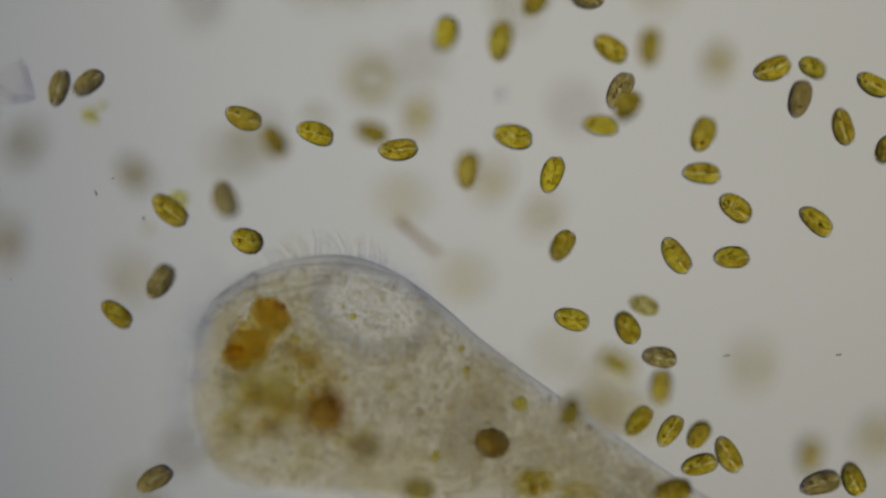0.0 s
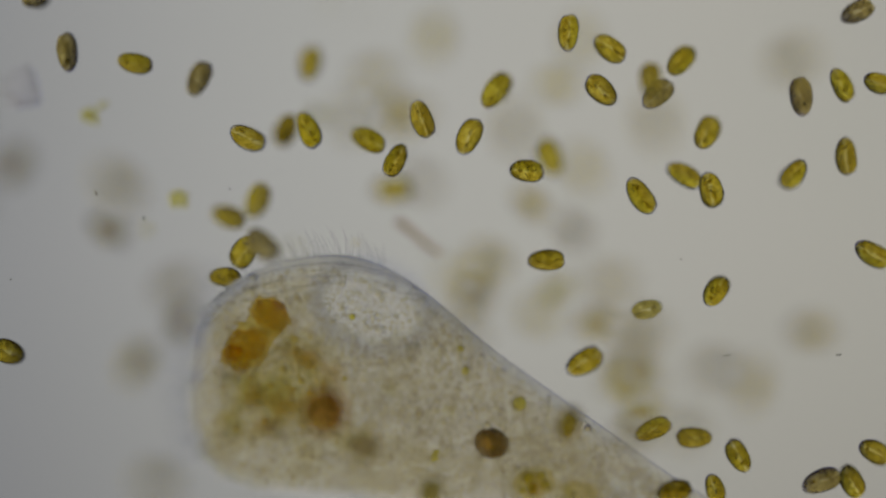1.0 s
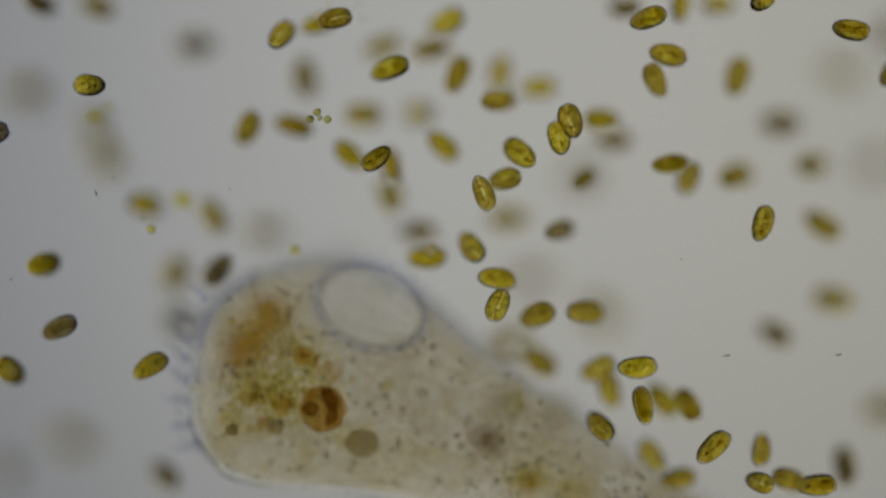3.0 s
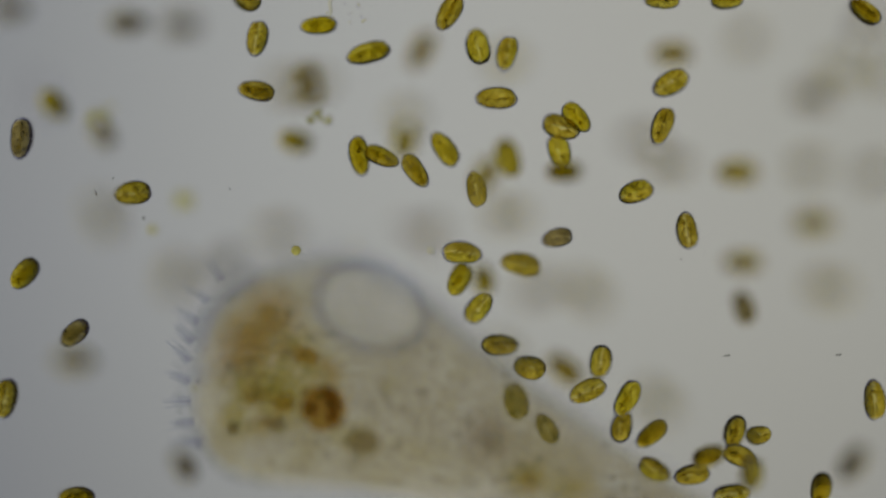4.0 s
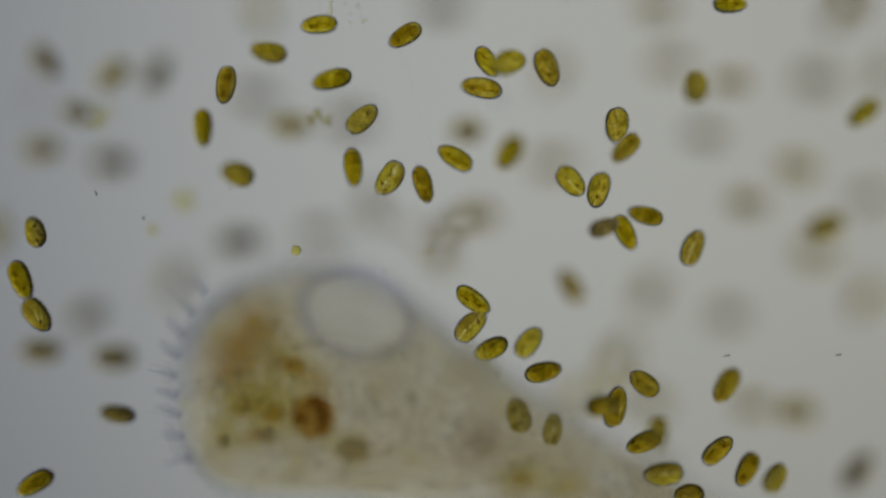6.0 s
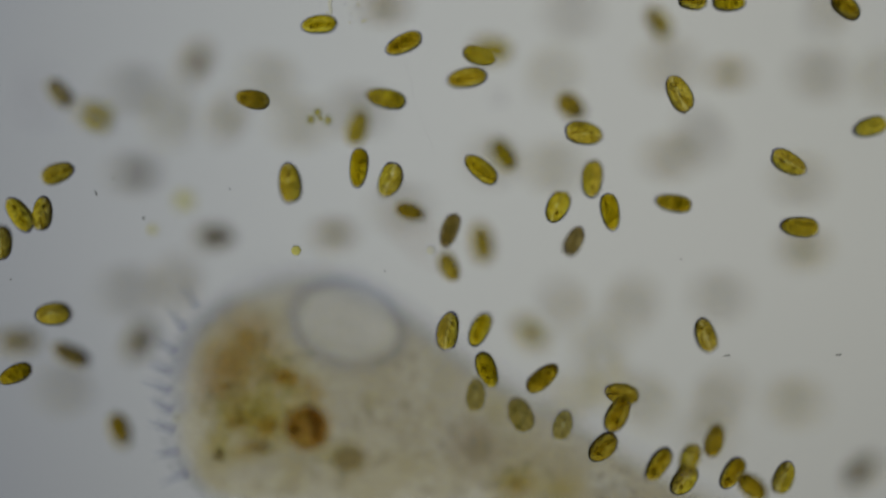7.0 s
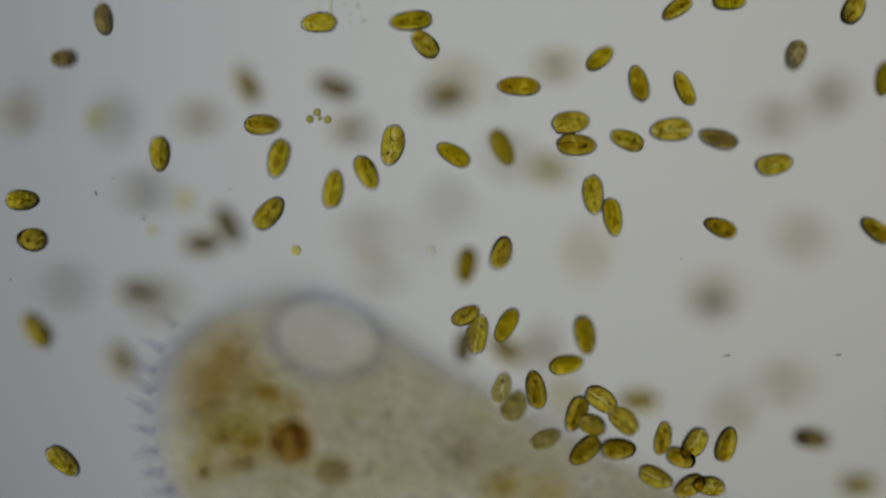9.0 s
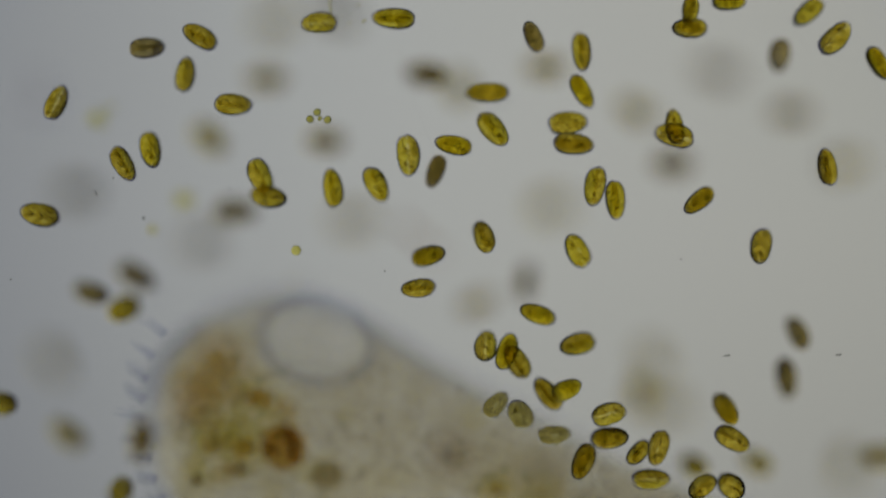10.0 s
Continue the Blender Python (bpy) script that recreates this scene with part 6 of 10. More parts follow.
    walk(alga(39, 1.02), swim((0, 84.2, 2.4, 8.4, 55, 36, 17), (0.5, 66.2, -6.4, 10.1, 5, 28, 24), (1, 73.1, -8, 5, 0, 20, 30), (1.5, 65.6, -14.3, 43.4, -10, 32, 37), (2, 67.1, -21.2, 81.8, -20, 14, 44), (2.5, 55.7, -14.9, 25.9, 15, 6, 50), (2.7, 57.7, -18.8, 175.9, 15, 6, 53), (3.8, 61.8, -23.3, 211.5, 15, 6, 60), (4, 66, -27.9, 212.6, 15, 6, 62), (4.5, 71.9, -33.2, 129.4, 0, 46, 69), (5, 85.2, -37.4, 102.8, -10, 46, 76), (5.5, 96.5, -39.8, 96.1, -100, 41, 82), (5.7, 91.9, -26.5, 75.1, -60, 21, 85), (6.8, 91.8, -33.7, -43.5, -60, 21, 92), (7, 88.7, -40, -43.5, -60, 21, 94), (7.5, 85.5, -46.3, -43.5, -60, 21, 101), (8, 79.8, -50.9, 75.1, -105, 6, 108), (8.5, 70.5, -70.5, 77.7, -100, 23, 114), (9, 68.3, -68.3, 191, -100, 23, 121), (9.5, 67.7, -112.5, 222.5, -100, 23, 128), (10, 67.7, -157.3, 222.5, -100, 23, 134)))
    walk(alga(40, 1.07), swim((0, 164.8, -4.8, 0, -55, 0, 24), (0.5, 148.4, 28.8, 0, -65, 30, 32), (1, 140, 37.6, 0, -55, 0, 40), (1.5, 147.6, 24.8, 0, -40, 39, 48), (2, 121.1, 36, 54.1, -35, 46, 57), (2.5, 106.8, 43.8, 88.4, -70, 51, 65), (2.7, 104.9, 48.5, 98.8, -110, 51, 68), (3.8, 85.3, 50.6, 125.4, -180, 45, 76), (4, 85.3, 54.5, 126.5, -180, 40, 80), (4.5, 75.1, 63.3, 147.3, -180, 19, 88), (5, 74.1, 60.8, 215.5, -180, 19, 96), (5.5, 74.6, 59.6, 215.5, -180, 19, 104), (5.7, 75.1, 58.4, 215.5, -180, 19, 108), (6.8, 75.6, 57.2, 215.5, -180, 19, 116), (7, 76.1, 56, 215.5, -180, 19, 119), (7.5, 76.5, 54.8, 215.5, -180, 19, 127), (8, 77, 53.6, 215.5, -180, 19, 136), (8.5, 78.4, 53.1, 174.2, -180, 35, 144), (9, 74.5, 55, 174.2, -180, 30, 152), (9.5, 74.9, 29.8, 156.3, -180, 30, 160), (10, 73.5, 29.2, 222.5, -180, 30, 168)))
    walk(alga(41, 1.07), swim((0, 204, -6, 0, 0, -39, 22), (0.5, 197.1, -7.6, 8.4, 15, -52, 21), (1, 193, -30, 3.4, 60, -44, 21), (1.5, 339.3, -89.5, 3.4, 60, -44, 21), (2, 306, -90.6, -27.4, 120, -17, 20), (2.5, 343.7, -90.6, -7.4, 120, -17, 20), (2.7, 278.3, -38, 48.1, 172, 0, 20), (3.8, 266.1, -31.6, 211.5, 172, 0, 19), (4, 263.9, -26.6, 212.6, 172, 0, 19), (4.5, 261.7, -21.6, 215.5, 172, 0, 19), (5, 259.5, -16.6, 215.5, 172, 0, 18), (5.5, 257.3, -11.5, 215.5, 172, 0, 18), (5.7, 255.1, -6.5, 215.5, 172, 0, 18), (6.8, 255.2, -1.5, 183.2, 180, -19, 17), (7, 248.9, 0.4, 192.1, 180, -19, 17), (7.5, 236.6, 11, 215.5, 180, -19, 17), (8, 228.7, 21.8, 174.2, 180, -19, 16), (8.5, 230.6, 14.1, 174.2, 180, -19, 16), (9, 186, -31.4, 215.5, 180, -19, 15), (9.5, 147.8, -78.6, 129.4, 130, -40, 15), (10, 143.9, -76.5, 222.5, 130, -40, 15)))
    walk(alga(42, 1.08, "dull"), swim((0, -199.8, -23.1, 11.8, 55, -24, -16), (0.5, -189.7, -20, 5, 25, -15, -11), (1, -195.4, -26.4, -129.5, 25, -15, -6), (1.5, -194, -32, -129.5, 25, -15, -1), (2, -192.6, -37.6, -113.5, 25, -15, 4), (2.5, -191.2, -43.3, -93.5, 25, -15, 9), (2.7, -182.4, -47, 61.5, -20, -51, 11), (3.8, -204.3, -81, 211.5, -20, -51, 16), (4, -264.6, -198.7, 148.9, -20, -51, 18), (4.5, -264.6, -154.7, 151.8, 20, 0, 23), (5, -273.1, -157.3, 92.7, 20, 0, 28), (5.5, -273.1, -202, 92.7, 20, 0, 33), (5.7, -235.8, -80.4, 142.8, 0, -13, 35), (6.8, -221.2, -70.2, 156.3, 30, -13, 40), (7, -210.8, -64.1, 165.2, 60, -13, 42), (7.5, -226.9, -48.4, 116.1, -25, -13, 47), (8, -221, -37.4, 108.1, -75, -35, 52), (8.5, -212.8, -36.8, 165.2, 0, -13, 57), (9, -212.1, -29.9, 160.8, 0, -13, 62), (9.5, -211.4, -23.1, 156.3, 80, -13, 67), (10, -213.9, -19.2, 147.3, 150, -13, 72)))
    walk(alga(43, 0.94, "pale"), swim((0, 141.8, -39.9, 13.4, -20, 27, -10), (0.5, 147.6, -32.4, 0, -100, 40, -9), (1, 144.4, -42.8, 0, -165, 31, -8), (1.5, 132.9, -44.3, 10.1, -145, 14, -7), (2, 113.8, -62.4, 145.5, -145, 14, -6), (2.5, 99.1, -82.1, 165.5, -145, 14, -5), (2.7, 84.4, -101.8, 175.9, -145, 14, -5), (3.8, 72.2, -125.7, 92.1, -65, 0, -4), (4, 73.4, -127.3, 93.2, -60, 0, -3), (4.5, 74.2, -125.6, 97.8, -60, 0, -2), (5, 75.4, -132.5, 94.4, -65, 0, -1), (5.5, 74.2, -129.7, 96.1, -70, 15, 0), (5.7, 75.1, -126.6, 92.7, -95, 15, 0), (6.8, 83.9, -134.1, 92.7, -100, 21, 1), (7, 84.9, -125, 80.2, -105, 27, 1), (7.5, 84.3, -125.4, 91, -105, 34, 2), (8, 79.7, -139.8, 80.2, -95, 0, 3), (8.5, 85.9, -128.6, 91, -165, 21, 4), (9, 72.3, -134.5, 92.7, -155, 26, 5), (9.5, 77.5, -133.7, 92.7, -185, 21, 6), (10, 78.3, -131.7, 92.7, -175, 21, 7)))
    walk(alga(44, 0.97), swim((0, -230.6, -45.8, 8.4, -40, 0, -24), (0.5, -185.3, -35.5, 5, -65, 38, -30), (1, -154.1, -19.9, 6.7, 0, 38, -36), (1.5, -147.9, -14.7, 30.1, -10, 38, -42), (2, -148.8, -3.5, 81.8, 60, 17, -48), (2.5, -133.4, 12.1, 124.2, 60, 0, -54), (2.7, -126.1, 12, 143.6, 0, 0, -57), (3.8, -118.7, 11.7, 211.5, 0, 0, -63), (4, -112.4, 11.4, 212.6, 0, 0, -65), (4.5, -106.1, 11.2, 215.5, 0, 0, -71), (5, -99.9, 11, 215.5, 0, 0, -77), (5.5, -93.6, 10.7, 215.5, 0, 0, -84), (5.7, -87.4, 10.5, 215.5, 0, 0, -86), (6.8, -81.1, 10.2, 215.5, 0, 0, -92), (7, -75.7, 10.1, 174.2, 0, 0, -95), (7.5, -85.6, 4.3, 169.7, 0, 0, -101), (8, -95.4, -1.5, 165.2, 0, 0, -107), (8.5, -69.4, -9.9, 215.5, 0, 0, -113), (9, -44.7, -18.2, 215.5, 0, 0, -119), (9.5, -20.8, -27.6, 83, 10, 23, -125), (10, -17.6, -27.6, 83, 5, 27, -131)))
    walk(alga(45, 0.97), swim((0, 91.2, -49.6, 0, -15, 17, -16), (0.5, 81.8, -49.3, -129.5, -15, 17, -12), (1, 69.1, -47.2, -129.5, -15, 17, -8), (1.5, 55.7, -44.6, -88.2, -20, 17, -4), (2, 57.1, -52.2, -27.4, -50, 31, 0), (2.5, 37.1, -48.4, -29.8, -120, 17, 4), (2.7, 44.4, -38.8, 46.4, -105, 27, 5), (3.8, 14.4, -43.3, 73.6, -145, 17, 9), (4, 25.3, -41.7, 74.7, -130, 23, 11), (4.5, 42.9, -40.1, 74.2, -170, 23, 15), (5, 49.5, -56.3, 96.1, -155, 38, 19), (5.5, 48.9, -53.3, 74.2, -180, 17, 23), (5.7, 56.6, -59, 74.2, -145, 24, 24), (6.8, 63.4, -70.9, 99.4, -110, 11, 28), (7, 61, -58.3, 165.2, -40, 0, 30), (7.5, 67.6, -71.2, 215.5, -40, 0, 34), (8, 75.1, -84.9, 215.5, -40, 0, 38), (8.5, 85.5, -102.2, 92.7, -100, 0, 41), (9, 88.1, -105.4, -19, -100, 0, 45), (9.5, 88.9, -158.5, -50.5, -100, 0, 49), (10, 88.9, -208, -50.5, -100, 0, 53)))
    walk(alga(46, 1.05), swim((0, 130.3, -55.5, 3.4, -60, 38, -19), (0.5, 147.9, -55.9, -16.8, -5, 7, -11), (1, 135, -54.6, 129.5, -5, 7, -3), (1.5, 128, -55.5, 129.5, -5, 7, 6), (2, 121.1, -56.5, 145.5, -5, 7, 14), (2.5, 116.1, -58.4, 106.3, -40, 0, 23), (2.7, 109.1, -48.4, 175.9, -40, 0, 26), (3.8, 104.1, -39.3, 211.5, -40, 0, 34), (4, 99.1, -30.2, 212.6, -40, 0, 38), (4.5, 97.3, -21.9, 96.1, -55, 26, 46), (5, 120.8, -39.4, 96.1, -5, 46, 55), (5.5, 158.7, -24.5, 80.3, 55, 33, 63), (5.7, 144.7, -28.4, 215.5, 55, 33, 66), (6.8, 136.8, -33.2, 215.5, 55, 33, 75), (7, 128.8, -38, 215.5, 55, 33, 78), (7.5, 120.8, -42.8, 215.5, 55, 33, 87), (8, 112.9, -47.6, 215.5, 55, 33, 95), (8.5, 109.3, -54.6, 70.9, 115, 21, 104), (9, 100.8, -61, 71.7, 100, 0, 112), (9.5, 85.8, -74.9, 78.5, 45, 34, 120), (10, 95.5, -67.4, 75.1, 15, 31, 129)))
    walk(alga(47, 0.99, "dull"), swim((0, 153.1, -76.7, 3.4, -10, 24, -2), (0.5, 154.5, -75.3, 16.8, 0, 0, -4), (1, 186, -82.5, 129.5, 0, 0, -6), (1.5, 222.4, -92.1, 129.5, 0, 0, -8), (2, 266.2, -104.7, 46.1, -50, 37, -10), (2.5, 259.8, -94.7, 97.3, -60, 22, -13), (2.7, 237.6, -73.3, 116.7, -30, 22, -13), (3.8, 223.7, -47, 125.4, -60, 34, -16), (4, 210.6, -41.1, 126.5, -70, 27, -16), (4.5, 208.9, -58.4, 215.5, -70, 27, -19), (5, 215.5, -77.9, 165.2, 0, 22, -21), (5.5, 201.3, -58.1, 174.2, 0, 22, -23), (5.7, 195.6, -49.4, 215.5, 0, 22, -24), (6.8, 192.4, -41.3, 215.5, 0, 22, -26), (7, 189.1, -33.2, 215.5, 0, 22, -27), (7.5, 193.2, -26.1, 78.6, -80, 17, -29), (8, 185.1, -29.5, 215.5, -80, 17, -31), (8.5, 184.3, -33.8, 215.5, -80, 17, -33), (9, 185.2, -38.6, 183.2, 0, 22, -35), (9.5, 212.8, -47.8, 215.5, 0, 22, -38), (10, 248.9, -59, 118.8, -60, 27, -40)))
    walk(alga(48, 1.03, "yellow"), swim((0, 120.2, -80.1, 65.8, -30, 0, -13), (0.5, 126.5, -90.8, -16.8, 0, -45, -6), (1, 130.3, -94.4, -110.6, 20, -17, 1), (1.5, 124.6, -105.5, -65.8, 40, -17, 9), (2, 121.8, -81.7, 9.3, 65, 0, 16), (2.5, 125.7, -72.4, -2.1, 80, 0, 23), (2.7, 138.1, -76.7, 33, -10, -7, 26), (3.8, 137.5, -100.7, 72.1, 70, 0, 33), (4, 130.6, -105.7, 77.5, 60, -7, 36), (4.5, 148.3, -102.6, 79.5, 105, -41, 43), (5, 151, -79.7, 99.4, 40, -48, 51), (5.5, 136.2, -74.5, 215.5, 40, -48, 58), (5.7, 126.2, -71.9, 215.5, 40, -48, 61), (6.8, 116.3, -69.2, 215.5, 40, -48, 68), (7, 106.3, -66.6, 215.5, 40, -48, 71), (7.5, 96.4, -64, 215.5, 40, -48, 78), (8, 89.9, -63.8, 75.9, 110, -42, 86), (8.5, 91.5, -65.8, 75.1, 110, -31, 93), (9, 87.4, -81.8, 76.8, 190, -34, 100), (9.5, 93.1, -93.1, 75.9, 120, -44, 107), (10, 87.1, -99.5, 91, 200, -45, 115)))
    walk(alga(49, 1.03), swim((0, 155.7, -98.4, -30.1, 88, -27, 9), (0.5, 146.4, -90.4, 0, 145, 0, 10), (1, 133.4, -89.4, 129.5, 145, 0, 11), (1.5, 125.7, -91.6, 129.5, 145, 0, 12), (2, 118, -93.8, 145.5, 145, 0, 13), (2.5, 115.2, -100.3, 11.2, 110, -14, 14), (2.7, 119.4, -100.5, 13.6, 110, -14, 14), (3.8, 107.7, -99.7, 80.7, 45, -14, 15), (4, 102.3, -100.3, 88.2, 25, 0, 15), (4.5, 103.8, -104.6, -43.5, 25, 0, 16), (5, 101.6, -105.2, -43.5, 25, 0, 17), (5.5, 99.3, -105.8, -43.5, 25, 0, 18), (5.7, 97.1, -106.4, -43.5, 25, 0, 18), (6.8, 94.8, -107, -43.5, 25, 0, 19), (7, 92.6, -107.6, -43.5, 25, 0, 19), (7.5, 87.1, -104.3, 91, 60, -33, 20), (8, 100.2, -117.4, 92.7, 60, -37, 21), (8.5, 102.2, -121.3, 94.4, -30, -50, 22), (9, 105, -124.2, 92.7, -20, -54, 23), (9.5, 108.3, -128.1, -19, -20, -54, 24), (10, 109.2, -186.8, -50.5, -20, -54, 24)))
    walk(alga(50, 1.04), swim((0, 89.3, -114.2, 43.4, 75, -43, -10), (0.5, 92.1, -111.1, 43.4, 115, -39, -10), (1, 88.2, -122.8, 43.4, 75, -36, -10), (1.5, 92.6, -115.4, 65.8, 150, -10, -10), (2, 103.5, -92.6, -22.1, 130, -19, -9), (2.5, 99.5, -93.4, -2.1, 40, -19, -9), (2.7, 111.6, -86.5, 8.3, 20, -19, -9), (3.8, 106.3, -83.5, 87, 80, -55, -9), (4, 111.5, -80.2, 74, 80, -38, -9), (4.5, 125, -95.3, 80.3, 95, 0, -8), (5, 125, -84.5, 80.3, 95, -12, -8), (5.5, 126.9, -89.9, -43.5, 95, -12, -8), (5.7, 124.5, -92.3, -43.5, 95, -12, -8), (6.8, 122, -94.7, -43.5, 95, -12, -8), (7, 119.6, -97.2, -43.5, 95, -12, -8), (7.5, 117.2, -99.6, -43.5, 95, -12, -7), (8, 114.7, -102, -43.5, 95, -12, -7), (8.5, 108.5, -100.9, 83, 120, -23, -7), (9, 112.5, -106.9, 83, 145, -23, -7), (9.5, 114.5, -117.7, 82, 195, -19, -6), (10, 117.7, -116.9, 83.7, 195, -32, -6)))
    walk(alga(51, 1.00), swim((0, 138, -121.2, 10.1, 45, 29, 16), (0.5, 132.8, -130.4, 11.8, 20, 20, 14), (1, 148.6, -127.4, 5, 25, 0, 13), (1.5, 154.3, -133.9, 3.4, -10, 34, 12), (2, 178.3, -141.5, 19.4, 0, 28, 10), (2.5, 169.2, -140, 36, 0, 30, 9), (2.7, 153.8, -142.8, 13.6, 80, 0, 8), (3.8, 146.6, -154.2, 95.4, 160, 34, 7), (4, 149, -155.9, 96.6, 150, 34, 6), (4.5, 149.4, -159.4, 91, 165, 17, 5), (5, 146, -154.4, 96.1, 150, 53, 3), (5.5, 146, -201.8, 96.1, 150, 53, 2), (5.7, 145.7, -151.1, 215.5, 150, 53, 1), (6.8, 148, -152, 215.5, 150, 53, 0), (7, 158.5, -202.5, 83.7, 150, 53, -1), (7.5, 158.5, -159.7, 83.7, 60, 0, -2), (8, 150.2, -159.4, 91, 140, 12, -4), (8.5, 148.9, -159, 82, 200, 14, -5), (9, 150.2, -161.4, 91, 155, 19, -7), (9.5, 150.1, -160.1, 92.7, 160, 19, -8), (10, 147.5, -163.2, 78.4, 180, 0, -10)))
    walk(alga(52, 0.94), swim((0, 160.3, -128.7, 3.4, 55, 0, -6), (0.5, 163.6, -134.4, 0, -5, 44, -6), (1, 165.6, -124.2, 129.5, -5, 44, -7), (1.5, 173.6, -118.8, 129.5, -5, 44, -7), (2, 186.1, -116.2, 59.4, -50, 38, -8), (2.5, 187.8, -139.2, 46.1, -120, 25, -8), (2.7, 209.4, -160.3, 49.8, -60, 39, -8), (3.8, 233.2, -170.9, 112.1, 0, 31, -9), (4, 233.2, -200.7, 113.2, 0, 31, -9), (4.5, 191.3, -98, 142.8, 0, 0, -9), (5, 183.8, -111.6, 113.4, -35, 0, -10), (5.5, 155.2, -128.9, 96.1, 5, 16, -10), (5.7, 151, -128.4, 118.8, 40, 40, -10), (6.8, 152, -129.4, 124.1, 110, 23, -10), (7, 173.6, -148.9, 102.8, 70, 23, -11), (7.5, 197, -164.1, 75.1, 35, 27, -11), (8, 192.4, -170.8, 85.4, 15, 39, -11), (8.5, 196.8, -175.1, 78.4, 0, 45, -12), (9, 188.6, -167.8, 82.1, -10, 25, -12), (9.5, 188.6, -202.6, 82.1, -10, 25, -13), (10, 218.6, -149, 147.3, -30, 25, -13)))
    walk(alga(53, 1.07), swim((0, 315.8, -135.7, -110.6, 60, -25, -25), (0.5, 320, -135.7, -110.6, 0, -25, -32), (1, 350.1, -135.7, -110.6, 0, -25, -39), (1.5, 272.1, -202.2, 3.4, 0, -25, -46), (2, 272.1, -167.5, 19.4, 15, -34, -53), (2.5, 262.9, -167.9, 29.3, -5, 0, -60), (2.7, 265.1, -166.5, 43, -5, -4, -63), (3.8, 265.5, -171, 77.1, 60, -47, -70), (4, 267.1, -169.6, 89.8, 80, -51, -73), (4.5, 264.1, -173.4, 91, 20, -47, -80), (5, 264.1, -202.1, 91, 20, -47, -87), (5.5, 264.1, -202.1, 91, 20, -47, -94), (5.7, 209.1, -201.2, 108.1, 20, -47, -97), (6.8, 209.1, -168.5, 108.1, -20, -38, -104), (7, 217.1, -167.3, 108.1, -40, -45, -107), (7.5, 228.6, -166.7, 77.7, 20, -28, -114), (8, 228.6, -202.9, 77.7, 20, -28, -121), (8.5, 228.3, -173.2, 118.8, 0, -58, -128), (9, 228.3, -200.6, 118.8, 0, -58, -135), (9.5, 206.7, -174.2, 81.2, 10, -69, -142), (10, 203.9, -167.9, 79.5, -30, -58, -149)))
    walk(alga(54, 0.95), swim((0, 180.3, -131.3, 10.1, 60, -44, 24), (0.5, 177.5, -128.3, 3.4, 100, -19, 24), (1, 177.2, -133.3, 8.4, 180, -5, 24), (1.5, 177, -142.2, -13.4, 105, -9, 23), (2, 182.3, -160.6, -6.1, 80, -12, 23), (2.5, 168.4, -163.6, -7.4, 10, 0, 23), (2.7, 168.4, -163.6, 3, 10, 0, 23), (3.8, 165.8, -165.4, 78, 10, -19, 23), (4, 176.7, -159.9, 77.5, 10, 0, 23), (4.5, 180.7, -163.5, 80.3, 45, -25, 23), (5, 175.1, -167.1, 80.3, 15, -25, 23), (5.5, 178.6, -173.8, 81.1, 5, -41, 23), (5.7, 175.4, -173.8, 82, 10, -46, 23), (6.8, 173.2, -173.6, 92.7, 0, -46, 23), (7, 173.2, -202, 92.7, 0, -46, 22), (7.5, 161.7, -202.5, 84.6, 0, -46, 22), (8, 161.7, -168.5, 84.6, 45, -46, 22), (8.5, 166.5, -164.9, 82.9, 50, -25, 22), (9, 174.6, -167.8, 81.2, 30, -29, 22), (9.5, 174.6, -202.7, 81.2, 30, -29, 22), (10, 152.2, -140.6, 91, 75, 0, 22)))
    walk(alga(55, 1.03), swim((0, 264.4, -148.3, -65.8, 80, 17, 0), (0.5, 269.4, -105.2, -129.5, 80, 17, -2), (1, 268.5, -59.3, -110.6, 0, 0, -3), (1.5, 301.4, -59.3, -110.6, 0, 0, -5), (2, 350.1, -59.3, -94.6, 0, 0, -6), (2.5, 306.8, -58.5, 31, -15, 25, -8), (2.7, 340.1, -58.5, 41.4, -15, 25, -8), (3.8, 308.5, -83.6, 81.4, 65, 0, -10), (4, 339.7, -83.6, 82.6, 65, 0, -11), (4.5, 315.7, -67.7, -43.5, 65, 0, -12), (5, 313.8, -58.2, -43.5, 65, 0, -14), (5.5, 311.9, -48.7, -43.5, 65, 0, -15), (5.7, 310, -39.2, -43.5, 65, 0, -16), (6.8, 308, -29.7, -43.5, 65, 0, -17), (7, 339.1, -10.4, 91, 65, 0, -18), (7.5, 293.2, -10.4, 91, -20, 14, -19), (8, 339.1, -10.4, 91, -20, 14, -21), (8.5, 257.6, 1.9, 215.5, -20, 14, -22), (9, 244.8, 7.9, 215.5, -20, 14, -24), (9.5, 241.1, 14.4, 82.1, 50, 0, -25), (10, 225.5, 2, 80.3, 80, 30, -27)))
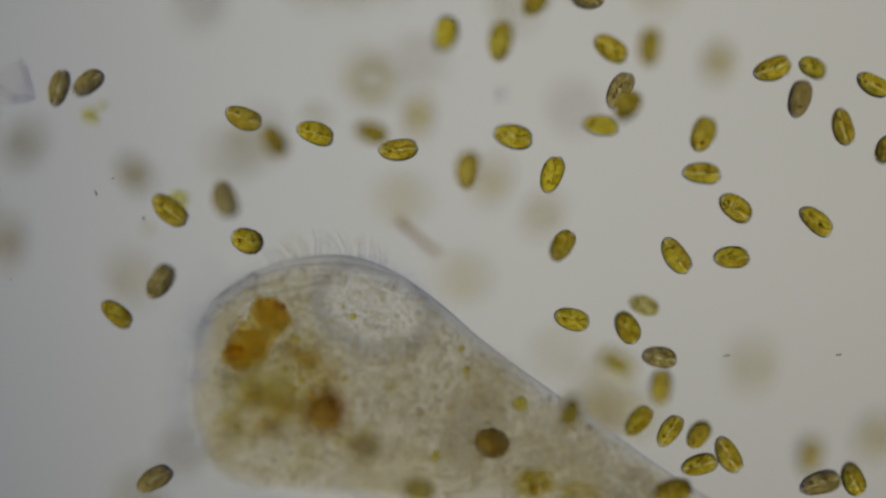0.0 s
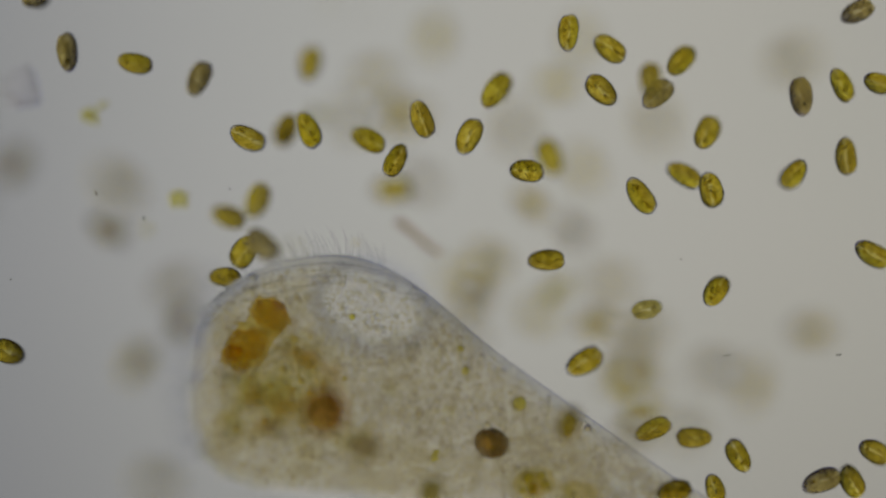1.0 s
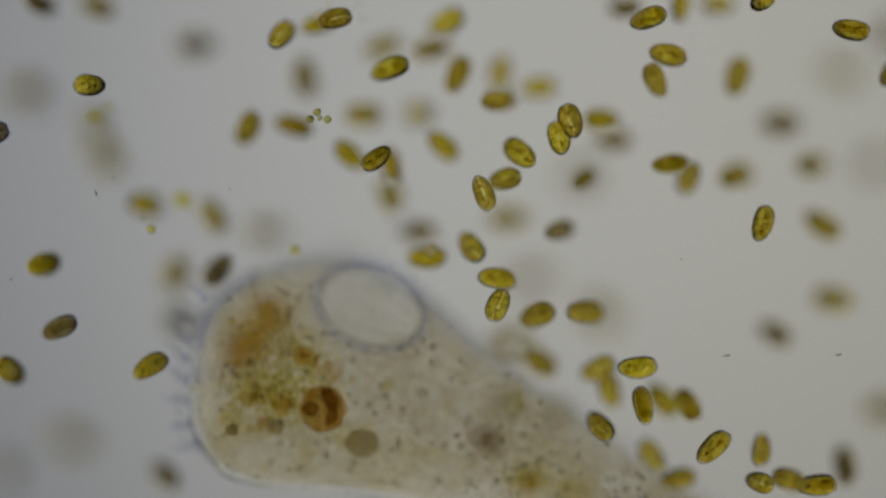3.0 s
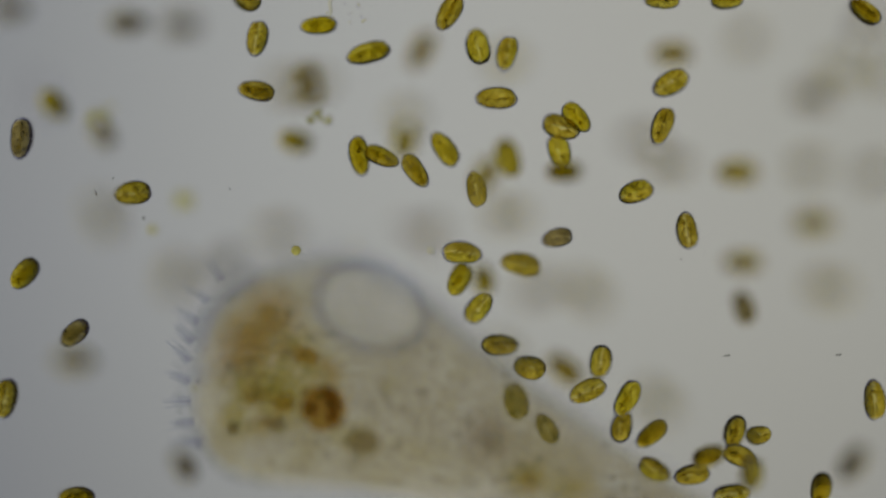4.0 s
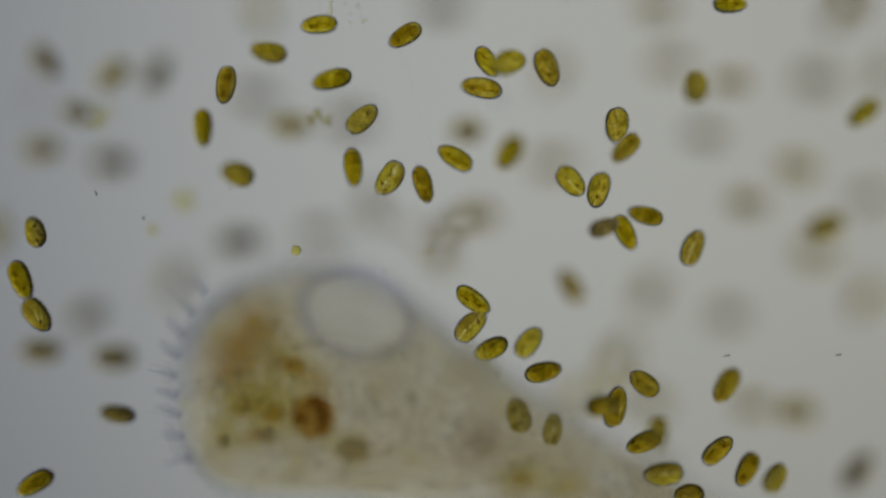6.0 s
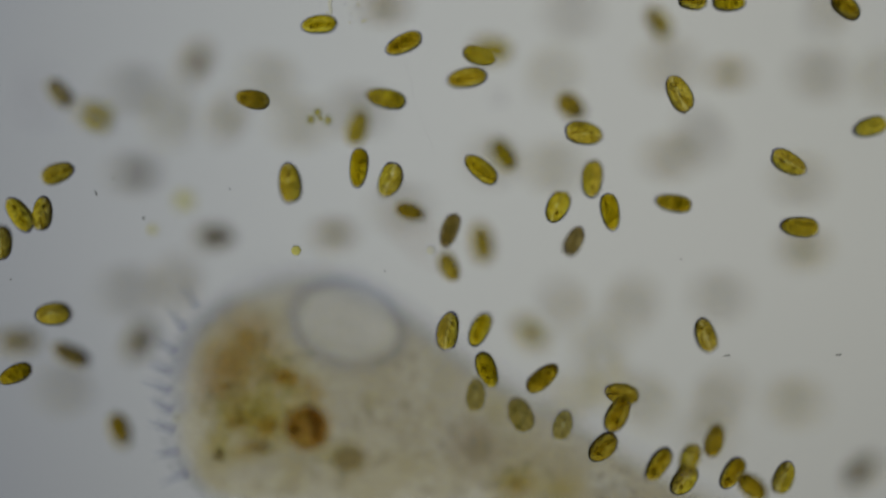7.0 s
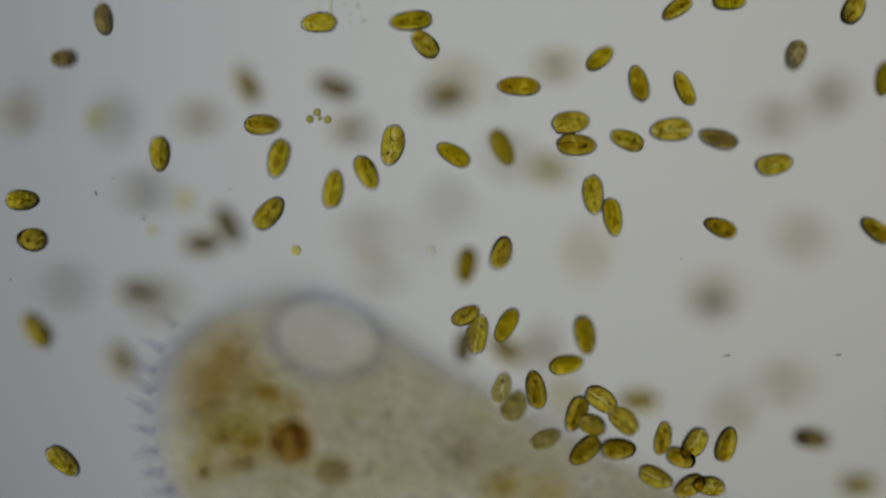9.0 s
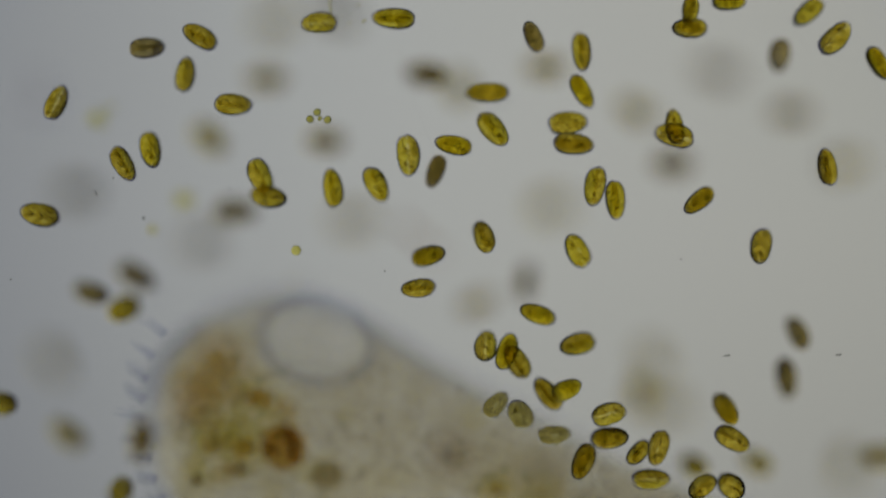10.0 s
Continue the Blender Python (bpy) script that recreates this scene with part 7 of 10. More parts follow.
    walk(alga(56, 1.03), swim((0, 201.8, -145.5, 3.4, -60, 0, -10), (0.5, 227.2, -160.4, -110.6, 0, 17, -2), (1, 227.2, -208.6, -110.6, 0, 17, 6), (1.5, 242, -169.6, 6.7, -50, 54, 14), (2, 239.8, -170.6, 54.1, -135, 50, 21), (2.5, 242.7, -165.8, 74.1, -135, 50, 29), (2.7, 243.8, -163.9, 84.5, -200, 37, 32), (3.8, 231.4, -153.3, 78.9, -195, 29, 40), (4, 210.5, -146.9, 81.7, -205, 32, 43), (4.5, 180.1, -137.9, 129.4, -180, 45, 51), (5, 185, -142.9, 151.8, -180, 34, 58), (5.5, 193, -150.9, 147.3, -100, 34, 66), (5.7, 197.1, -141, 81.2, -140, 32, 69), (6.8, 183.7, -150.9, 82.9, -115, 0, 77), (7, 191.5, -135, 102.8, -105, 33, 80), (7.5, 179, -128.8, 215.5, -105, 33, 88), (8, 172.6, -126.9, 215.5, -105, 33, 96), (8.5, 169.9, -127.7, 138.4, -180, 48, 103), (9, 168.7, -147.8, 80.3, -200, 50, 111), (9.5, 171.9, -162.4, 78.4, -280, 17, 119), (10, 183.3, -168.5, 84.6, -320, 46, 126)))
    walk(alga(57, 1.00), swim((0, 181.6, -152.8, 0, 15, -17, 6), (0.5, 187.2, -138.2, -16.8, 60, -28, 5), (1, 209, -146.3, 3.4, 120, -20, 4), (1.5, 201.8, -164.1, -10.1, 150, 0, 3), (2, 201.8, -203, 5.9, 150, 0, 2), (2.5, 200.5, -174.2, -2.1, 190, -33, 1), (2.7, 200.5, -204.6, 8.3, 190, -33, 1), (3.8, 204.7, -168.6, 77.1, 200, -20, 0), (4, 204.9, -174, 74.9, 190, 0, -1), (4.5, 206.7, -171.8, 81.1, 195, 0, -2), (5, 208.5, -166.1, 118.8, 170, -37, -3), (5.5, 216.5, -166.8, 102.8, 190, -34, -4), (5.7, 231, -164.5, 108.1, 210, -37, -4), (6.8, 237, -159.3, 94.4, 260, -35, -5), (7, 240.6, -161.3, 94.4, 245, -31, -6), (7.5, 246.9, -163.7, 108.1, 260, -43, -7), (8, 246.9, -201.2, 108.1, 260, -43, -8), (8.5, 289, -198.7, 151.8, 260, -43, -9), (9, 289, -164.5, 151.8, 180, 0, -10), (9.5, 282.2, -151.4, 138.4, 260, -33, -11), (10, 275.5, -147.8, 222.5, 260, -33, -12)))
    walk(alga(58, 1.06), swim((0, 290.1, -162.7, 3.4, -65, 33, -5), (0.5, 290.1, -163.1, 3.4, -65, 33, -6), (1, 289.2, -164.2, 5, -60, 33, -6), (1.5, 290.5, -164, 8.4, -60, 37, -6), (2, 287.9, -162.2, 46.1, -45, 23, -7), (2.5, 287.1, -164.8, 52.8, 20, 31, -7), (2.7, 287.1, -201.5, 63.2, 20, 31, -7), (3.8, 216.1, -200.3, 120, 20, 31, -8), (4, 216.1, -157.9, 121.2, 80, 44, -8), (4.5, 216.1, -200.3, 124, 80, 44, -8), (5, 162, -160, 76.8, 0, 37, -9), (5.5, 154.9, -160.1, 75.1, -15, 0, -9), (5.7, 155.7, -159.3, 75.1, -5, 0, -9), (6.8, 161, -161, 82, 30, 46, -9), (7, 170.5, -163.7, 82.9, 50, 38, -9), (7.5, 177.2, -159.1, 79.4, 50, 31, -10), (8, 181.4, -155.8, 81.9, 55, 23, -10), (8.5, 186, -139.3, 92.7, 0, 23, -11), (9, 177.8, -137.8, 81.1, 55, 37, -11), (9.5, 177.8, -202.7, 81.1, 55, 37, -11), (10, 175, -151.4, 138.4, -30, 53, -12)))
    walk(alga(59, 1.05, "dull"), swim((0, -204.1, -162.6, 5, 30, 10, -1), (0.5, -204.1, -202.1, 5, 30, 10, -10), (1, -204.1, -202.1, 5, 30, 10, -18), (1.5, -209.4, -201.5, 16.8, 30, 10, -26), (2, -209.4, -142.1, 32.8, 30, 0, -35), (2.5, -209.4, -201.5, 52.8, 30, 0, -43), (2.7, -203.4, -169, 84.5, -20, 43, -46), (3.8, -182.2, -150.8, 147.8, -60, 41, -55), (4, -180.2, -150.8, 148.9, -60, 41, -58), (4.5, -180.2, -198.7, 151.8, -60, 41, -66), (5, -194.4, -130, 129.4, -60, 56, -75), (5.5, -197, -125.2, 118.8, -60, 43, -83), (5.7, -212.6, -121, 102.8, 0, 47, -86), (6.8, -246, -88.3, 138.4, -40, 0, -95), (7, -260.8, -74, 124.1, -25, 0, -98), (7.5, -273.4, -66.1, 165.2, 0, 0, -106), (8, -275, -45.4, 77.7, 60, 35, -115), (8.5, -273.4, -25, 165.2, 0, 0, -123), (9, -259.9, -26.4, 215.5, 0, 0, -131), (9.5, -250.2, -28, 215.5, 0, 0, -140), (10, -246.6, -30.5, 129.4, -20, 38, -148)))
    walk(alga(60, 1.11, "dull"), swim((0, 266.9, -165.4, 5, 15, 0, -12), (0.5, 266.9, -164.6, 5, 15, 0, -18), (1, 268.1, -163.9, 3.4, 20, 14, -24), (1.5, 270.1, -158.7, 3.4, 15, 0, -30), (2, 268.2, -152.4, 46.1, -20, 54, -36), (2.5, 275, -147.8, 79.4, -30, 47, -43), (2.7, 279, -149.8, 89.8, -50, 31, -45), (3.8, 282.7, -152.5, 152.3, -120, 31, -51), (4, 284.7, -148.7, 153.4, -120, 31, -54), (4.5, 282.7, -150.6, 156.3, -120, 31, -60), (5, 286.7, -146.7, 156.3, -120, 0, -66), (5.5, 286.7, -154.5, 156.3, -120, 31, -73), (5.7, 286.7, -154.5, 156.3, -120, 0, -75), (6.8, 291.8, -156.1, 165.2, -135, 0, -81), (7, 289.8, -154.1, 165.2, -135, 31, -84), (7.5, 295.8, -152.2, 165.2, -120, 0, -90), (8, 274.9, -146.7, 156.3, -180, 31, -96), (8.5, 259.3, -137.9, 129.4, -210, 40, -102), (9, 258.4, -133, 124.1, -190, 45, -109), (9.5, 248.9, -112.4, 124.1, -230, 40, -115), (10, 240.6, -90.6, 124.1, -265, 27, -121)))
    walk(alga(61, 1.07, "pale"), swim((0, -17.4, -167.8, 38.1, 0, 42, -10), (0.5, -16.2, -170.3, 43.4, -40, 57, -8), (1, -8.3, -168, 43.4, -90, 57, -6), (1.5, -8.3, -199.9, 43.4, -90, 57, -5), (2, 14.5, -139.1, 145.5, -90, 57, -3), (2.5, 25.9, -126.7, 165.5, -90, 57, -1), (2.7, 37.2, -114.2, 175.9, -90, 57, 0), (3.8, 50.2, -105.2, 97.1, -75, 20, 2), (4, 51.4, -108, 96.6, -75, 25, 3), (4.5, 51.5, -110.5, 97.8, -80, 0, 5), (5, 50.3, -105.3, 96.1, -75, 25, 7), (5.5, 49.9, -110.1, 97.8, -75, 0, 9), (5.7, 51.5, -117.2, 97.8, -75, 25, 9), (6.8, 54.3, -118.4, 96.1, -70, 25, 11), (7, 54.7, -117.3, 94.4, -65, 25, 12), (7.5, 59.3, -112.9, 81.2, -65, 36, 14), (8, 48.3, -121.2, 97.8, -50, 32, 16), (8.5, 53.1, -124, 97.8, -60, 29, 18), (9, 50.3, -111.3, 97.8, -120, 38, 20), (9.5, 54.2, -117.2, 97.8, -60, 47, 22), (10, 54.9, -117.3, 81.2, -60, 47, 24)))
    walk(alga(62, 1.01), swim((0, 162.4, -170, 16.8, 10, 10, 19), (0.5, 163.1, -170.7, 10.1, 10, 25, 26), (1, 163, -171, 11.8, 10, 25, 33), (1.5, 162.6, -171.4, 22.1, 10, 25, 40), (2, 162.6, -201.2, 38.1, 10, 25, 47), (2.5, 162.1, -124.6, 165.5, 10, 25, 55), (2.7, 167.2, -105.6, 112.2, -30, 31, 57), (3.8, 178.6, -140.4, 71.1, -105, 26, 65), (4, 187.2, -145.9, 105.2, -160, 38, 67), (4.5, 210.6, -143.7, 81.9, -230, 10, 74), (5, 207.5, -142.6, 81.2, -265, 0, 82), (5.5, 220.7, -147.8, 80.3, -300, 10, 89), (5.7, 219.9, -154.9, 75.1, -295, 22, 92), (6.8, 205, -156.9, 75.1, -310, 10, 99), (7, 205.2, -158.8, 78.6, -305, 27, 102), (7.5, 205.2, -202.8, 78.6, -305, 27, 109), (8, 201.7, -202.9, 77.7, -305, 27, 116), (8.5, 201.7, -150.4, 77.7, -375, 22, 123), (9, 200.5, -138.5, 82.9, -465, 21, 130), (9.5, 196.8, -139.2, 77.7, -490, 22, 137), (10, 205.1, -134.6, 81.2, -570, 0, 144)))
    walk(alga(63, 0.98), swim((0, 84.7, 200.1, 5, 65, -36, 1), (0.5, 84.7, 171.4, 5, 65, -36, 1), (1, 88.8, 153.2, 0, 85, 0, 0), (1.5, 88.8, 202.4, 0, 85, 0, 0), (2, 64, 161.2, 16, 20, -14, -1), (2.5, 64, 202.4, 36, 20, -14, -2), (2.7, 41, 126.4, -10.4, 80, 0, -2), (3.8, 42.1, 129.6, 70.4, 85, -30, -3), (4, 45.3, 138.8, 73.1, 75, -24, -3), (4.5, 47.7, 132.7, 76, 65, -28, -4), (5, 47.7, 201, 76, 65, -28, -4), (5.5, 47.7, 208, 76, 65, -28, -5), (5.7, 47.7, 215, 76, 65, -28, -5), (6.8, 47.7, 222, 76, 65, -28, -6), (7, 47.7, 229, 76, 65, -28, -6), (7.5, 47.7, 236.1, 76, 65, -28, -7), (8, 47.7, 243.1, 76, 65, -28, -7), (8.5, 47.7, 250.1, 76, 65, -28, -8), (9, 47.7, 257.1, 76, 65, -28, -9), (9.5, 47.7, 264.1, 76, 65, -28, -9), (10, 47.7, 271.2, 76, 65, -28, -10)))
    walk(alga(64, 0.96, "yellow"), swim((0, -151.3, 199.9, 8.4, -60, 0, -18), (0.5, -151.3, 167.2, 8.4, -60, 0, -27), (1, -151.3, 201.9, 8.4, -60, 0, -36), (1.5, -95.9, 207.4, -88.2, -60, 0, -45), (2, -95.9, 166.4, -72.2, 0, 14, -54), (2.5, -86.3, 169.5, -29.8, 0, 14, -63), (2.7, -88.9, 163.6, -6, 20, 14, -67), (3.8, -87.8, 159.1, 73.7, 5, 16, -76), (4, -88.2, 158.7, 74.9, 5, 4, -79), (4.5, -88.2, 159.1, 77.7, 5, 4, -88), (5, -88.2, 158.7, 77.7, 5, 4, -97), (5.5, -88.2, 159.1, 77.7, 5, 4, -106), (5.7, -87.8, 159.1, 77.7, 5, 4, -110), (6.8, -87.8, 159.1, 77.7, 5, 16, -119), (7, -87.8, 159.2, 78.6, 5, 14, -122), (7.5, -87.8, 159.2, 78.6, 5, 14, -131), (8, -87.8, 159.6, 78.6, 3, 14, -140), (8.5, -87.8, 160, 78.6, 3, 14, -149), (9, -87.8, 160.4, 78.6, 3, 14, -158), (9.5, -87.8, 160.8, 78.6, 3, 14, -167), (10, -87.8, 160.4, 78.6, 3, 14, -176)))
    walk(alga(65, 1.05, "yellow"), swim((0, -240.8, 202.1, -30.1, -10, 19, 15), (0.5, -240.8, 157.7, -30.1, -10, 19, 17), (1, -240.8, 204.1, -30.1, -10, 19, 19), (1.5, -204.2, 76.1, 16.8, -85, 13, 21), (2, -201.7, 109.9, -6.1, -170, 13, 22), (2.5, -194.2, 115.2, 46.1, -190, 44, 24), (2.7, -228.2, 116.7, 38, -190, 48, 25), (3.8, -266.3, 106.3, 152.3, -180, 21, 26), (4, -271.5, 100.9, 135.5, -230, 39, 27), (4.5, -280.7, 89.9, 138.4, -190, 32, 29), (5, -278.1, 88.7, 156.3, -160, 32, 30), (5.5, -275.9, 95.7, 183.2, -120, 32, 32), (5.7, -330.4, 95.7, 183.2, -120, 32, 33), (6.8, -301.2, 26.5, 81, -45, 25, 35), (7, -300, 24.4, 81, -55, 7, 35), (7.5, -303.4, 12.4, 78.7, -105, 21, 37), (8, -340.3, 12.4, 78.7, -105, 21, 39), (8.5, -288.1, 40.5, 78.7, -170, 0, 40), (9, -297.9, 34.8, 82.8, -183, 35, 42), (9.5, -339.9, 34.8, 82.8, -183, 35, 44), (10, -207.3, 70.5, 77.8, -260, 28, 45)))
    walk(alga(66, 0.94), swim((0, -205.1, 199.9, 8.4, 65, 18, 11), (0.5, -205.1, 151.3, 8.4, 65, 18, 18), (1, -217.5, 131.3, 8.4, -12, 0, 25), (1.5, -219.3, 140.2, 129.5, -12, 0, 33), (2, -243.4, 199.9, 59.4, -12, 0, 40), (2.5, -243.4, 171.1, 79.4, -30, 13, 47), (2.7, -238.8, 170.7, 98.8, -30, 19, 50), (3.8, -252.6, 163.1, 152.3, 0, 0, 57), (4, -252.6, 198.4, 153.4, 0, 0, 60), (4.5, -252.6, 198.4, 156.3, 0, 0, 67), (5, -245.4, 202.9, 77.7, 0, 0, 74), (5.5, -245.4, 165.9, 77.7, 30, 23, 81), (5.7, -245.4, 202.9, 77.7, 30, 23, 84), (6.8, -177.3, 112.6, 215.5, 30, 23, 91), (7, -149, 89.7, 192.1, 60, 0, 94), (7.5, -154.1, 106, 165.2, 130, 0, 101), (8, -169.7, 92.3, 165.2, 140, 0, 109), (8.5, -168.9, 95.7, 183.2, 180, 0, 116), (9, -168.9, 89.9, 183.2, 180, 0, 123), (9.5, -185.1, 101.5, 72.6, 250, 23, 130), (10, -183, 124, 74.2, 260, 12, 137)))
    walk(alga(67, 1.00, "dull"), swim((0, 280.6, 200, 6.7, -10, 0, 10), (0.5, 280.6, 149.3, 6.7, -10, 0, 9), (1, 293, 167.7, 6.7, 25, 20, 7), (1.5, 293, 202, 6.7, 25, 20, 6), (2, 314, 152, -72.2, 60, 0, 5), (2.5, 315.2, 162.3, -52.2, 60, 0, 4), (2.7, 315.9, 156.5, -50.8, 60, 0, 3), (3.8, 348.8, 156.5, -15.2, 60, 0, 2), (4, 309.6, 162.4, -46.4, 60, 0, 2), (4.5, 305, 164.6, -43.5, 60, 0, 0), (5, 300.5, 166.9, -43.5, 60, 0, -1), (5.5, 295.9, 169.1, -43.5, 60, 0, -2), (5.7, 291.3, 171.3, -43.5, 60, 0, -3), (6.8, 286.8, 173.6, -43.5, 60, 0, -4), (7, 282.2, 175.8, -43.5, 60, 0, -4), (7.5, 263.7, 202.5, 84.7, 60, 0, -6), (8, 263.7, 174.1, 84.7, 30, 51, -7), (8.5, 261.6, 158.4, 86.3, 88, 0, -8), (9, 248.8, 136.8, 97.8, 70, 39, -9), (9.5, 248.4, 132.6, 102.8, 100, 29, -10), (10, 236.6, 136.2, 113.4, 80, 33, -12)))
    walk(alga(68, 1.03), swim((0, -51.5, 120.8, -136.5, 0, 24, 19), (0.5, -51.1, 120, -110.6, 0, 24, 28), (1, -49.9, 127.5, -129.5, 0, 24, 36), (1.5, -48.4, 134.4, -129.5, 0, 24, 45), (2, -45.2, 136.4, 16, 20, 0, 53), (2.5, -48.2, 142.9, -7.4, 15, 0, 62), (2.7, -42.9, 146.2, 3, 20, 0, 65), (3.8, -69.2, 134.8, -47.5, 20, 0, 74), (4, -94.5, 120.1, -46.4, 20, 0, 77), (4.5, -115.2, 101.3, 96.1, -15, 42, 86), (5, -139.6, 100.6, 77.7, 55, 22, 94), (5.5, -161.1, 107.5, 77.7, 60, 33, 103), (5.7, -166, 85.8, 78.6, 92, 17, 106), (6.8, -173.3, 86.3, 215.5, 92, 17, 115), (7, -186.9, 90, 215.5, 92, 17, 118), (7.5, -208.7, 97.6, 74.2, 15, 24, 127), (8, -198, 84.2, 215.5, 15, 24, 135), (8.5, -195.6, 74.7, 215.5, 15, 24, 144), (9, -200.7, 67.7, 79.3, 95, 29, 152), (9.5, -171.8, 76.6, 165.2, 180, 0, 161), (10, -162, 76.6, 165.2, 140, 0, 169)))
    walk(alga(69, 1.04), swim((0, -30.7, 37.8, -136.5, 0, -19, 2), (0.5, -30.3, 37.3, -88.2, 0, -19, -6), (1, -36.2, 43.2, -65.8, 0, -19, -14), (1.5, -42.1, 51.3, -5, 5, -51, -22), (2, -62.1, 41.3, 104.2, 0, -19, -30), (2.5, -57.4, 68.8, 165.5, 0, -19, -39), (2.7, -54.5, 98.4, 116.7, -5, -26, -42), (3.8, -88, 70.3, 147.8, 0, 0, -50), (4, -103.3, 75.3, 135.5, -20, -44, -53), (4.5, -110.5, 78.2, 183.2, 0, -10, -61), (5, -124.4, 84.3, 174.2, -40, -19, -69), (5.5, -114.7, 84.3, 174.2, 0, -10, -78), (5.7, -110.7, 84.2, 178.7, 0, -10, -81), (6.8, -98.7, 93.5, 76, -3, -10, -89), (7, -97.8, 85.7, 215.5, -3, -10, -92), (7.5, -100.8, 81.6, 215.5, -3, -10, -100), (8, -106.5, 79.6, 124.1, 0, -55, -108), (8.5, -101, 80.7, 108.1, 30, -53, -117), (9, -116.7, 64.6, 74.2, 75, 0, -125), (9.5, -126.5, 65.4, 72.6, 110, -11, -133), (10, -129.5, 51.7, 77.6, 115, -23, -141)))
    walk(alga(70, 1.09), swim((0, -348, 19, -110.6, 60, 0, -4), (0.5, -317.1, 19, -110.6, 60, 0, -11), (1, -350.1, 19, -110.6, 60, 0, -19), (1.5, -350.1, 19, -110.6, 60, 0, -27), (2, -336, 0.4, 54.1, 60, 0, -35), (2.5, -282.6, 0.4, 74.1, -30, -31, -42), (2.7, -278.6, -8.7, 84.5, -20, -37, -45), (3.8, -295, -13.6, 75.3, 65, -40, -53), (4, -296, -17.6, 88.2, 45, -37, -56), (4.5, -339.1, -17.6, 91, 45, -37, -64), (5, -300.2, -10.8, 79.3, 85, 0, -72), (5.5, -301, -22.5, 79.3, 85, 0, -80), (5.7, -300.4, -23.6, 81, 105, 0, -83), (6.8, -297.5, -13.2, 77.7, 110, -20, -90), (7, -340.4, -13.2, 77.7, 110, -20, -94), (7.5, -309.8, -9.6, 74.3, 120, -45, -101), (8, -340.7, -9.6, 74.3, 120, -45, -109), (8.5, -340.7, -9.6, 74.3, 120, -45, -117), (9, -338.3, -18.3, 99.4, 120, -45, -125), (9.5, -281, -18.3, 99.4, 155, 0, -132), (10, -336.3, -18.3, 99.4, 155, 0, -140)))
    walk(alga(71, 1.08), swim((0, -227.9, -20.4, -136.5, -60, 0, -10), (0.5, -225, -20.1, -88.2, -60, 0, -3), (1, -348, -112.3, -88.2, -60, 0, 5), (1.5, -312.4, -109.5, 5, -80, 39, 12), (2, -339.1, -109.5, 21, -80, 39, 20), (2.5, -253.5, -114.8, 25.9, -15, 13, 27), (2.7, -253.5, -124.5, 175.9, -15, 13, 30), (3.8, -263.3, -138.6, 211.5, -15, 13, 38), (4, -294, -202.6, 79.1, -15, 13, 41), (4.5, -294, -173.4, 81.9, -15, 13, 48), (5, -294, -202.6, 81.9, -15, 13, 56), (5.5, -289.3, -203, 75.9, -15, 13, 63), (5.7, -289.3, -157.6, 75.9, 30, 0, 66), (6.8, -289.3, -203, 75.9, 30, 0, 74), (7, -226, -126.9, 129.4, 110, 44, 77), (7.5, -204.6, -143.5, 138.4, 80, 46, 84), (8, -204.6, -199.4, 138.4, 80, 46, 92), (8.5, -204.6, -199.4, 138.4, 80, 46, 99), (9, -226.5, -197.9, 165.2, 80, 46, 107), (9.5, -226.5, -136.5, 165.2, 0, 44, 115), (10, -210, -133.3, 147.3, 80, 0, 122)))
    walk(alga(72, 1.07, "yellow"), swim((0, 14.9, -20.4, -136.5, 0, -35, -16), (0.5, 14.8, -20.2, -110.6, 0, -35, -22), (1, 12.6, -20.3, -129.5, 0, -35, -27), (1.5, 10.2, -20.3, -129.5, 0, -35, -33), (2, 7.7, -19.7, -14.1, -80, -19, -39), (2.5, 9.7, -1.6, 19.2, -20, -24, -44), (2.7, -11.7, -3.6, 24.3, -15, -19, -46), (3.8, 1.6, -12, 80.6, 70, -24, -52), (4, 11.1, -21.5, 96.6, 65, -40, -54), (4.5, 25.2, -58.5, 81.1, -5, -44, -60), (5, 28.5, -55.7, 77.7, 40, -44, -66), (5.5, 24.9, -69.3, 79.4, 25, -46, -71), (5.7, 32.1, -67.3, 81.1, 20, -44, -74), (6.8, 35.3, -85.7, 81.1, 80, -25, -79), (7, 31.3, -85.7, 79.4, 110, -28, -82), (7.5, 38.1, -83, 81.1, 100, 0, -87), (8, 51.7, -89, 77.7, 85, 0, -93), (8.5, 47.4, -74.1, 156.3, 0, -35, -99), (9, 43.6, -70.4, 147.3, -40, -35, -104), (9.5, 34.3, -71.9, 91, -105, -44, -110), (10, 45.3, -72.5, 81.9, -105, -30, -116)))
